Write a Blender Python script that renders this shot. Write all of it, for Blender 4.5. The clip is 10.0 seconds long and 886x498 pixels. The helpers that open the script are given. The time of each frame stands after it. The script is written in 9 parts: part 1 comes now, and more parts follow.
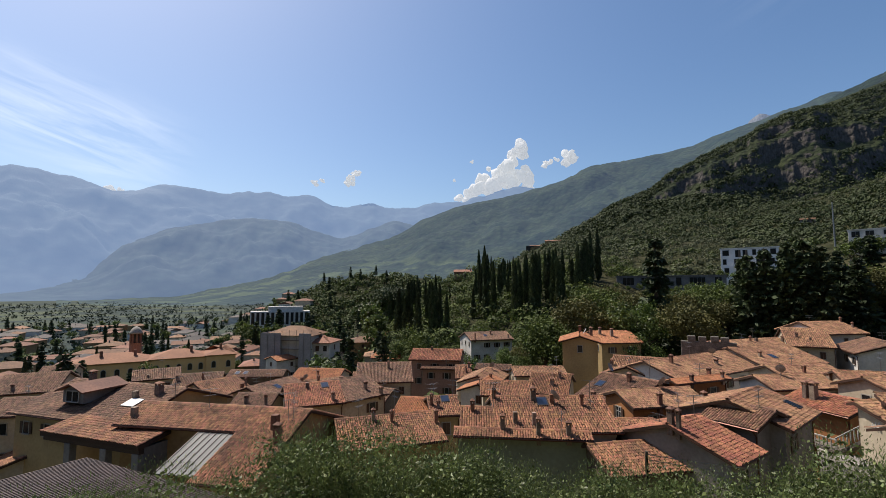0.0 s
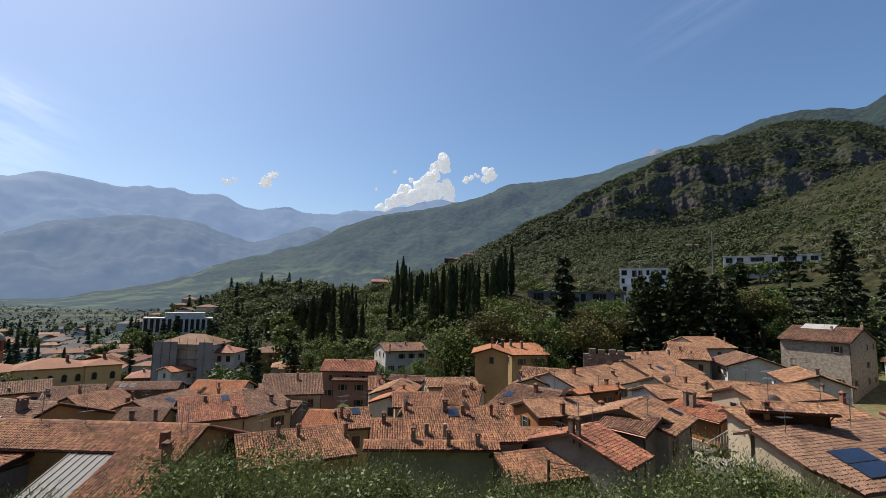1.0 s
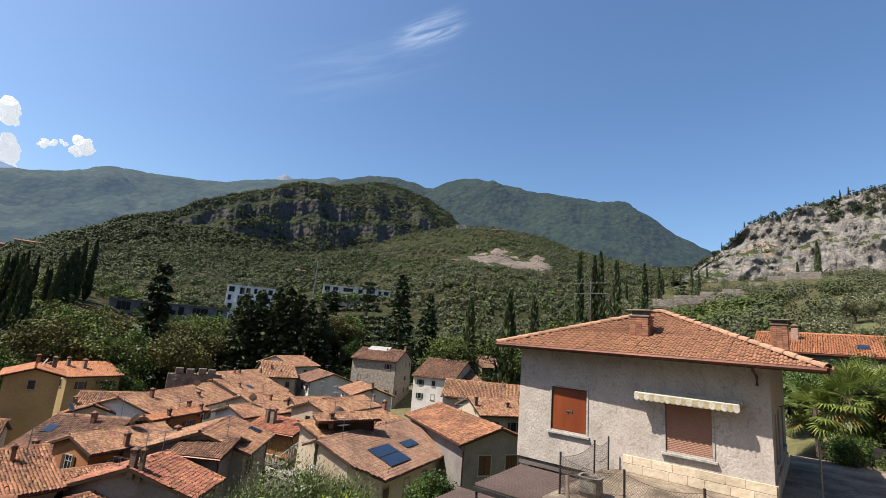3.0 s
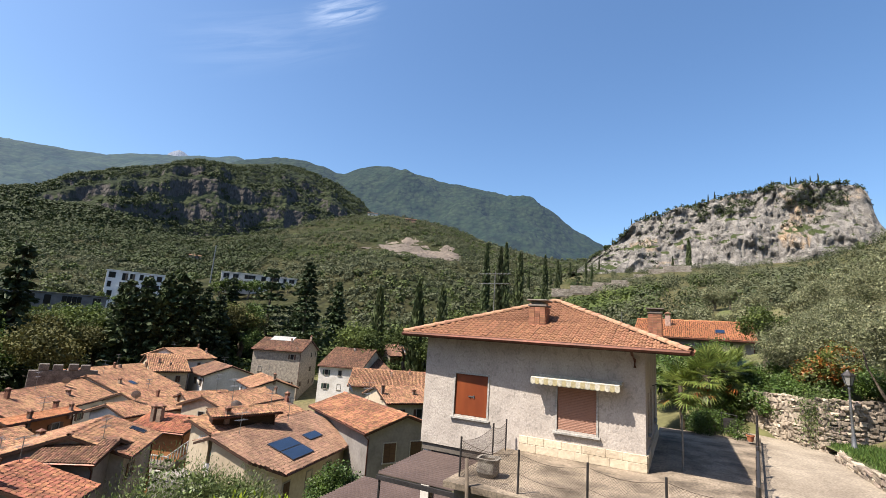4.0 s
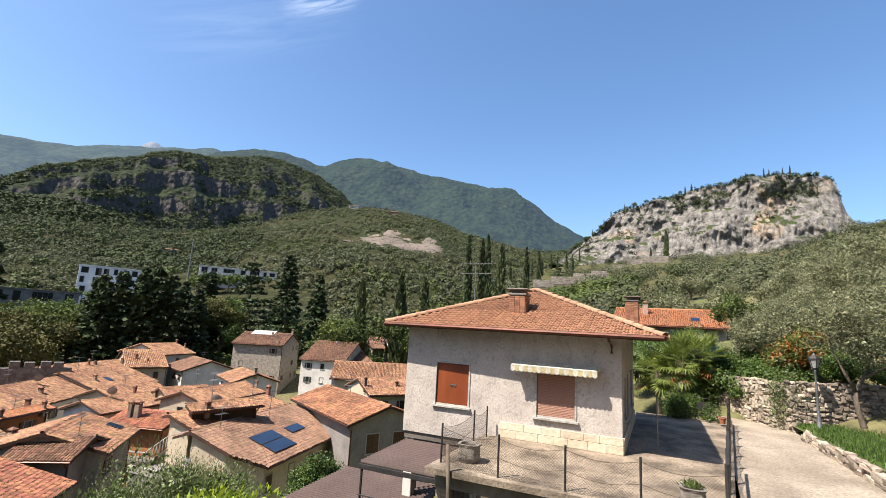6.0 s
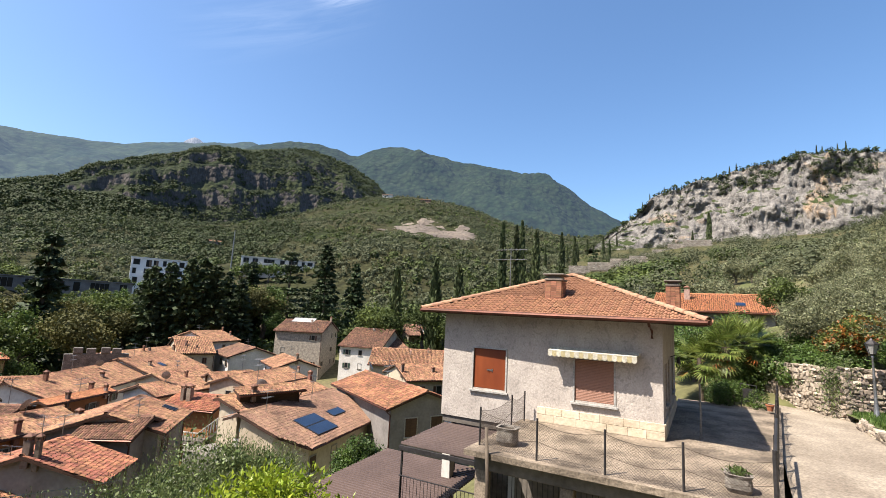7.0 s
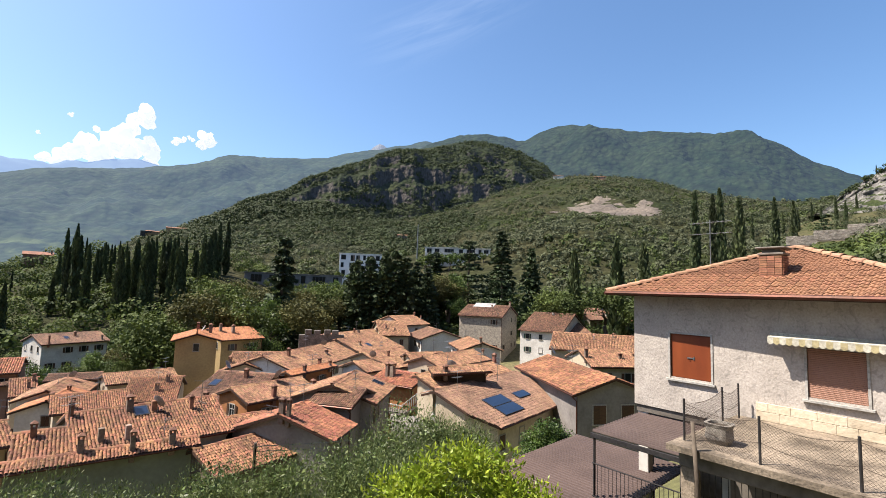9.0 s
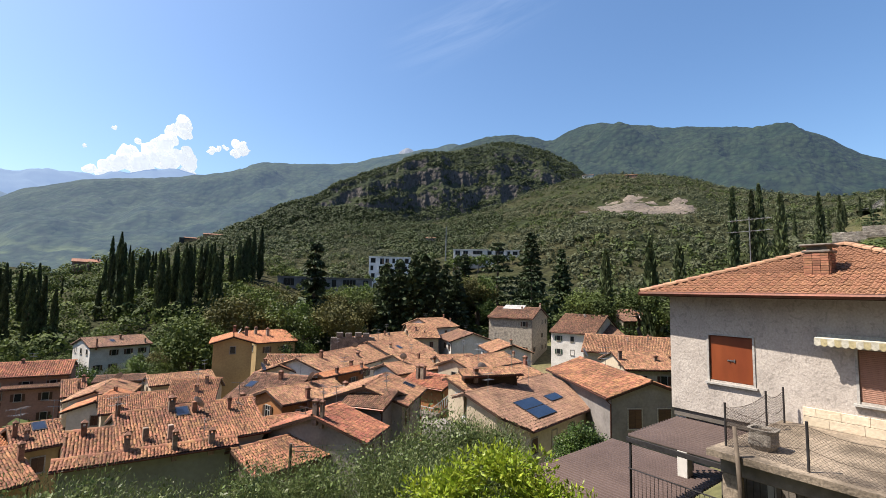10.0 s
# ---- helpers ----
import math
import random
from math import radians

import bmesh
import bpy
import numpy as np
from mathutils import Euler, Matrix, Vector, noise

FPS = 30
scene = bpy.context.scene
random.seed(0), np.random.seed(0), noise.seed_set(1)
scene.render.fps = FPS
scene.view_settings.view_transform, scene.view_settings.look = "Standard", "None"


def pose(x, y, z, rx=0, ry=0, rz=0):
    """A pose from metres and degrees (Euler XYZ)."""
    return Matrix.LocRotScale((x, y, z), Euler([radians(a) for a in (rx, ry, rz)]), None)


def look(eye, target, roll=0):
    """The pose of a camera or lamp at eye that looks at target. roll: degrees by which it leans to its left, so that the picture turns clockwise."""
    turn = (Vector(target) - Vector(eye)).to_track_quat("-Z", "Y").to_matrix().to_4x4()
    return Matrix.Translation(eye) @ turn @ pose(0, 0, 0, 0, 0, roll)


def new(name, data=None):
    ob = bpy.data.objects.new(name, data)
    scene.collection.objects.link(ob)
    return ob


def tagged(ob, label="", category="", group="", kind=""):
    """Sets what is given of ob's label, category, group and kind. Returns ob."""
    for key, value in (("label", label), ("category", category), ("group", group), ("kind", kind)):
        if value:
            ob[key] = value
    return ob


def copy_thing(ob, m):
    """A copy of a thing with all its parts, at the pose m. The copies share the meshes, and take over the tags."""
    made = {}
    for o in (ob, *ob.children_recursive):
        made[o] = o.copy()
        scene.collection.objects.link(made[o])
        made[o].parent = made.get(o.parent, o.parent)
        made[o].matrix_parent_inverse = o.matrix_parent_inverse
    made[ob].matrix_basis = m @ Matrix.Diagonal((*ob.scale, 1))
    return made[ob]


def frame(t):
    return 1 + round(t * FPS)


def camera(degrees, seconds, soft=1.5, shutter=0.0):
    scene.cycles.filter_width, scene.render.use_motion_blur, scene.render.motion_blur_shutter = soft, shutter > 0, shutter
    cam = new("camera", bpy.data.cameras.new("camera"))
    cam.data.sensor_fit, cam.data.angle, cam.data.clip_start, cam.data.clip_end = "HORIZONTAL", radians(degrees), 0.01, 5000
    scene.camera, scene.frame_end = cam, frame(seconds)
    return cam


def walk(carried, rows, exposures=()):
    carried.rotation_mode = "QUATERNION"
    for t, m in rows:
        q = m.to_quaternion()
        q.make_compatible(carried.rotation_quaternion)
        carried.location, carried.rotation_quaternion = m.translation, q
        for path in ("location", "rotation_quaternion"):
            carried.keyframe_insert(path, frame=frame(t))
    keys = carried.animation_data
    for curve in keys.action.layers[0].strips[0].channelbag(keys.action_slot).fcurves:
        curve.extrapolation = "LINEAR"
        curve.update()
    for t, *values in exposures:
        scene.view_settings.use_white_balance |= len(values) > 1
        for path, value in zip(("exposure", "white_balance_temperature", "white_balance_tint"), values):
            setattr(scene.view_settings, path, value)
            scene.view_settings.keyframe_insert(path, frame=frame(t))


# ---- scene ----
EYE = 45.0
cam = camera(87.59, 10.0, soft=0.55)
PATH = [
    (0.0, -0.061, 0.058, 0.001, 0.24, 5.05, 0.09), (0.5, -0.043, 0.067, 0.007, -2.64, 5.58, -0.26), (1.0, -0.035, 0.101, 0.005, -9.96, 6.48, -1.46),
    (1.5, -0.002, 0.117, 0.019, -20.38, 7.40, -3.07), (2.0, 0.016, 0.131, 0.005, -32.64, 8.65, -4.45), (2.5, 0.053, 0.077, 0.011, -44.97, 10.20, -4.96),
    (3.0, 0.061, 0.002, 0.057, -56.22, 11.27, -4.70), (3.2, 0.063, -0.055, 0.105, -59.53, 11.28, -4.44), (4.3, 0.105, -0.055, 0.095, -68.45, 10.56, -3.88),
    (4.5, 0.093, -0.075, 0.074, -68.85, 10.50, -3.73), (5.0, 0.084, -0.085, 0.056, -69.72, 10.24, -3.41), (6.5, 0.054, -0.149, -0.031, -68.61, 9.23, -3.03),
    (7.0, -0.028, -0.114, -0.048, -65.17, 8.13, -2.98), (7.5, -0.060, -0.065, -0.057, -60.44, 6.96, -2.99), (8.0, -0.050, -0.046, -0.065, -53.95, 6.08, -2.66),
    (8.5, -0.030, -0.003, -0.069, -48.34, 5.59, -2.28), (9.0, -0.053, 0.027, -0.057, -43.59, 5.32, -1.89), (9.5, -0.063, 0.040, -0.063, -41.46, 5.23, -1.64),
    (10.0, -0.075, 0.038, -0.056, -40.01, 5.49, -1.41),
]
walk(cam, [(t, pose(x, y, EYE + z, 90 + p, r, a)) for t, x, y, z, a, p, r in PATH],
     exposures=[(0.0, 0.52), (1.0, 0.57), (2.5, 0.82), (3.0, 0.99), (4.5, 1.36), (6.5, 1.40), (8.0, 1.38), (9.0, 1.34), (10.0, 1.20)])

# ---- world and sun ----
SUN_AZ, SUN_EL = -49.0, 57.0
world = bpy.data.worlds.new("sky")
scene.world = world
world.use_nodes = True
wn, wl = world.node_tree.nodes, world.node_tree.links
sky = wn.new("ShaderNodeTexSky")
sky.sky_type = "NISHITA"
sky.sun_disc = False
sky.sun_elevation, sky.sun_rotation = radians(SUN_EL), radians(SUN_AZ)
sky.altitude, sky.air_density, sky.dust_density, sky.ozone_density = 100, 1.0, 1.6, 2.6
bg = wn["Background"]
bg.inputs["Strength"].default_value = 0.091
hs = wn.new("ShaderNodeHueSaturation")
hs.inputs["Saturation"].default_value = 1.14
wl.new(sky.outputs["Color"], hs.inputs["Color"])
wl.new(hs.outputs["Color"], bg.inputs["Color"])

sun = new("sun", bpy.data.lights.new("sun", "SUN"))
sun.data.energy, sun.data.angle, sun.data.color = 5.0, radians(0.55), (1.0, 0.90, 0.785)
sd = Vector((math.sin(radians(SUN_AZ)) * math.cos(radians(SUN_EL)), math.cos(radians(SUN_AZ)) * math.cos(radians(SUN_EL)), math.sin(radians(SUN_EL))))
sun.matrix_world = look(sd * 300 + Vector((0, 0, EYE)), (0, 0, EYE))


# ---- materials ----
TONE = 0.57  # all surfaces a little deeper than fresh samples


def mat(name, col, col2=None, rough=0.8, scale=2.0, fine=14.0, var=0.25, bump=0.3, bump_scale=30.0, island=0.0, rnd=0.0, metal=0.0,
        stretch=(1, 1, 1), glow=None, through_light=0.0, spec=0.3, contrast=(0.35, 0.65), bump_dist=0.02, strokes=0.0):
    """Two scales of noise between col and col2, an own tone for each island or object, fine relief."""
    m = bpy.data.materials.new(name)
    m.use_nodes = True
    n, l = m.node_tree.nodes, m.node_tree.links
    b = n["Principled BSDF"]
    b.inputs["Roughness"].default_value, b.inputs["Metallic"].default_value = rough, metal
    b.inputs["Specular IOR Level"].default_value = spec
    col2 = col2 or tuple(c * (1 - var) for c in col)
    col, col2 = tuple(c * TONE for c in col), tuple(c * TONE for c in col2)
    tc, mp = n.new("ShaderNodeTexCoord"), n.new("ShaderNodeMapping")
    mp.inputs["Scale"].default_value = stretch
    l.new(tc.outputs["Object"], mp.inputs["Vector"])
    a, f = n.new("ShaderNodeTexNoise"), n.new("ShaderNodeTexNoise")
    a.inputs["Scale"].default_value, a.inputs["Detail"].default_value = scale, 4
    f.inputs["Scale"].default_value, f.inputs["Detail"].default_value = fine, 5
    l.new(mp.outputs["Vector"], a.inputs["Vector"])
    l.new(mp.outputs["Vector"], f.inputs["Vector"])
    r = n.new("ShaderNodeMapRange")
    r.inputs["From Min"].default_value, r.inputs["From Max"].default_value = contrast
    l.new(a.outputs["Fac"], r.inputs["Value"])
    x = n.new("ShaderNodeMix")
    x.data_type = "RGBA"
    x.inputs["A"].default_value, x.inputs["B"].default_value = (*col, 1), (*col2, 1)
    l.new(r.outputs["Result"], x.inputs["Factor"])
    h = n.new("ShaderNodeHueSaturation")
    l.new(x.outputs["Result"], h.inputs["Color"])
    v = n.new("ShaderNodeMapRange")
    v.inputs["From Min"].default_value, v.inputs["From Max"].default_value = 0.3, 0.7
    v.inputs["To Min"].default_value, v.inputs["To Max"].default_value = 1 - var, 1 + var
    l.new(f.outputs["Fac"], v.inputs["Value"])
    val = v.outputs["Result"]
    for amount, node, out in ((island, "ShaderNodeNewGeometry", "Random Per Island"), (rnd, "ShaderNodeObjectInfo", "Random")):
        if amount:
            g = n.new(node)
            q, k = n.new("ShaderNodeMapRange"), n.new("ShaderNodeMath")
            q.inputs["To Min"].default_value, q.inputs["To Max"].default_value = 1 - amount, 1 + amount
            l.new(g.outputs[out], q.inputs["Value"])
            k.operation = "MULTIPLY"
            l.new(val, k.inputs[0])
            l.new(q.outputs["Result"], k.inputs[1])
            val = k.outputs["Value"]
            # a slight turn of hue from another digit of the same number
            mm, fr, hq = n.new("ShaderNodeMath"), n.new("ShaderNodeMath"), n.new("ShaderNodeMapRange")
            mm.operation, fr.operation = "MULTIPLY", "FRACT"
            mm.inputs[1].default_value = 17.3
            hq.inputs["To Min"].default_value, hq.inputs["To Max"].default_value = 0.5 - 0.035 * amount, 0.5 + 0.035 * amount
            l.new(g.outputs[out], mm.inputs[0])
            l.new(mm.outputs["Value"], fr.inputs[0])
            l.new(fr.outputs["Value"], hq.inputs["Value"])
            l.new(hq.outputs["Result"], h.inputs["Hue"])
    if strokes:  # short darker strokes where a distorted noise runs high
        sn, sr, sk = n.new("ShaderNodeTexNoise"), n.new("ShaderNodeMapRange"), n.new("ShaderNodeMath")
        sn.inputs["Scale"].default_value, sn.inputs["Detail"].default_value, sn.inputs["Distortion"].default_value = 3.2, 4, 2.5
        l.new(mp.outputs["Vector"], sn.inputs["Vector"])
        sr.inputs["From Min"].default_value, sr.inputs["From Max"].default_value = 0.56, 0.61
        sr.inputs["To Min"].default_value, sr.inputs["To Max"].default_value = 1.0, 1.0 - strokes
        l.new(sn.outputs["Fac"], sr.inputs["Value"])
        sk.operation = "MULTIPLY"
        l.new(val, sk.inputs[0])
        l.new(sr.outputs["Result"], sk.inputs[1])
        val = sk.outputs["Value"]
    l.new(val, h.inputs["Value"])
    l.new(h.outputs["Color"], b.inputs["Base Color"])
    if bump:
        bn, bu = n.new("ShaderNodeTexNoise"), n.new("ShaderNodeBump")
        bn.inputs["Scale"].default_value, bn.inputs["Detail"].default_value = bump_scale, 6
        bu.inputs["Strength"].default_value, bu.inputs["Distance"].default_value = bump, bump_dist
        l.new(mp.outputs["Vector"], bn.inputs["Vector"])
        l.new(bn.outputs["Fac"], bu.inputs["Height"])
        l.new(bu.outputs["Normal"], b.inputs["Normal"])
    if glow:
        b.inputs["Emission Color"].default_value, b.inputs["Emission Strength"].default_value = (*glow, 1), 1.0
    if through_light:
        tr, ms = n.new("ShaderNodeBsdfTranslucent"), n.new("ShaderNodeMixShader")
        ms.inputs["Fac"].default_value = through_light
        l.new(h.outputs["Color"], tr.inputs["Color"])
        l.new(b.outputs["BSDF"], ms.inputs[1])
        l.new(tr.outputs["BSDF"], ms.inputs[2])
        l.new(ms.outputs["Shader"], n["Material Output"].inputs["Surface"])
    return m


def wooded(name, green, green2, rock, rock_from, rock_to, scale, glow=None, crowns=0.08, bump=0.8, bump_dist=4.0, rock_noise=1.0, meadow=None):
    """A wooded hillside: crowns as dark and light cells, the shade between them painted into the colour, bare rock
    where it is steep.
    """
    m = bpy.data.materials.new(name)
    m.use_nodes = True
    n, l = m.node_tree.nodes, m.node_tree.links
    b = n["Principled BSDF"]
    b.inputs["Roughness"].default_value, b.inputs["Specular IOR Level"].default_value = 0.95, 0.1
    green, green2, rock = (tuple(c * TONE for c in q) for q in (green, green2, rock))
    tc = n.new("ShaderNodeTexCoord")
    a, c, v = n.new("ShaderNodeTexNoise"), n.new("ShaderNodeTexNoise"), n.new("ShaderNodeTexVoronoi")
    a.inputs["Scale"].default_value, a.inputs["Detail"].default_value = scale, 8
    a.inputs["Roughness"].default_value = 0.65
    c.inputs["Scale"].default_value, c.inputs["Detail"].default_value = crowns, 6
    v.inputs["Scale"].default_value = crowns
    for k in (a, c, v):
        l.new(tc.outputs["Object"], k.inputs["Vector"])
    r = n.new("ShaderNodeMapRange")
    r.inputs["From Min"].default_value, r.inputs["From Max"].default_value = 0.38, 0.62
    l.new(a.outputs["Fac"], r.inputs["Value"])
    x = n.new("ShaderNodeMix")
    x.data_type = "RGBA"
    x.inputs["A"].default_value, x.inputs["B"].default_value = (*green, 1), (*green2, 1)
    l.new(r.outputs["Result"], x.inputs["Factor"])
    # colour falls off from each crown's middle, as shade in the gaps
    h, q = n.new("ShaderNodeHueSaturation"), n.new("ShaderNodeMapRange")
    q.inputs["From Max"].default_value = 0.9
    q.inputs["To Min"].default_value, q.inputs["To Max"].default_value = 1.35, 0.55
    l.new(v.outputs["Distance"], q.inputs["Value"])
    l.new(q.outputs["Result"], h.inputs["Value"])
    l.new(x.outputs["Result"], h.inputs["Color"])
    leafy = h.outputs["Color"]
    if meadow:  # pale terraced fields up to a height: colour, top height, scale
        fm, fn, fr = n.new("ShaderNodeMapping"), n.new("ShaderNodeTexNoise"), n.new("ShaderNodeMapRange")
        fm.inputs["Scale"].default_value = (1, 1, 3)
        l.new(tc.outputs["Object"], fm.inputs["Vector"])
        l.new(fm.outputs["Vector"], fn.inputs["Vector"])
        fn.inputs["Scale"].default_value, fn.inputs["Detail"].default_value = meadow[2], 5
        fr.inputs["From Min"].default_value, fr.inputs["From Max"].default_value = 0.50, 0.58
        l.new(fn.outputs["Fac"], fr.inputs["Value"])
        zs, zr, fk = n.new("ShaderNodeSeparateXYZ"), n.new("ShaderNodeMapRange"), n.new("ShaderNodeMath")
        l.new(tc.outputs["Object"], zs.inputs["Vector"])
        zr.inputs["From Min"].default_value, zr.inputs["From Max"].default_value = meadow[1], meadow[1] * 0.6
        l.new(zs.outputs["Z"], zr.inputs["Value"])
        fk.operation = "MULTIPLY"
        l.new(fr.outputs["Result"], fk.inputs[0])
        l.new(zr.outputs["Result"], fk.inputs[1])
        fx = n.new("ShaderNodeMix")
        fx.data_type = "RGBA"
        fx.inputs["B"].default_value = (*(c * TONE for c in meadow[0]), 1)
        l.new(fk.outputs["Value"], fx.inputs["Factor"])
        l.new(leafy, fx.inputs["A"])
        leafy = fx.outputs["Result"]
    # rock: steepness and noise together
    g, sx = n.new("ShaderNodeNewGeometry"), n.new("ShaderNodeSeparateXYZ")
    l.new(g.outputs["Normal"], sx.inputs["Vector"])
    mu = n.new("ShaderNodeMath")
    mu.operation = "MULTIPLY_ADD"
    mu.inputs[1].default_value = rock_noise
    l.new(c.outputs["Fac"], mu.inputs[0])
    l.new(sx.outputs["Z"], mu.inputs[2])
    k = n.new("ShaderNodeMapRange")
    k.inputs["From Min"].default_value, k.inputs["From Max"].default_value = rock_from, rock_to
    l.new(mu.outputs["Value"], k.inputs["Value"])
    ro = n.new("ShaderNodeMix")
    ro.data_type = "RGBA"
    ro.inputs["A"].default_value = (*rock, 1)
    rn, rh, rq = n.new("ShaderNodeTexNoise"), n.new("ShaderNodeHueSaturation"), n.new("ShaderNodeMapRange")
    rn.inputs["Scale"].default_value, rn.inputs["Detail"].default_value = crowns * 2.5, 8
    rmp = n.new("ShaderNodeMapping")
    rmp.inputs["Scale"].default_value = (1.6, 1.6, 0.5)
    l.new(tc.outputs["Object"], rmp.inputs["Vector"])
    l.new(rmp.outputs["Vector"], rn.inputs["Vector"])
    rq.inputs["From Min"].default_value, rq.inputs["From Max"].default_value = 0.3, 0.7
    rq.inputs["To Min"].default_value, rq.inputs["To Max"].default_value = 0.45, 1.4
    l.new(rn.outputs["Fac"], rq.inputs["Value"])
    rh.inputs["Color"].default_value = (*rock, 1)
    l.new(rq.outputs["Result"], rh.inputs["Value"])
    l.new(rh.outputs["Color"], ro.inputs["A"])
    l.new(leafy, ro.inputs["B"])
    l.new(k.outputs["Result"], ro.inputs["Factor"])
    l.new(ro.outputs["Result"], b.inputs["Base Color"])
    bu, ad = n.new("ShaderNodeBump"), n.new("ShaderNodeMath")
    ad.operation = "SUBTRACT"
    l.new(c.outputs["Fac"], ad.inputs[0])
    l.new(v.outputs["Distance"], ad.inputs[1])
    bu.inputs["Strength"].default_value, bu.inputs["Distance"].default_value = bump, bump_dist
    l.new(ad.outputs["Value"], bu.inputs["Height"])
    l.new(bu.outputs["Normal"], b.inputs["Normal"])
    # distance haze is put in here as a constant emission of the slope
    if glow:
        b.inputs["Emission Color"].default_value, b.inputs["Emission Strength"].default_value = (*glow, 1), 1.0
    return m


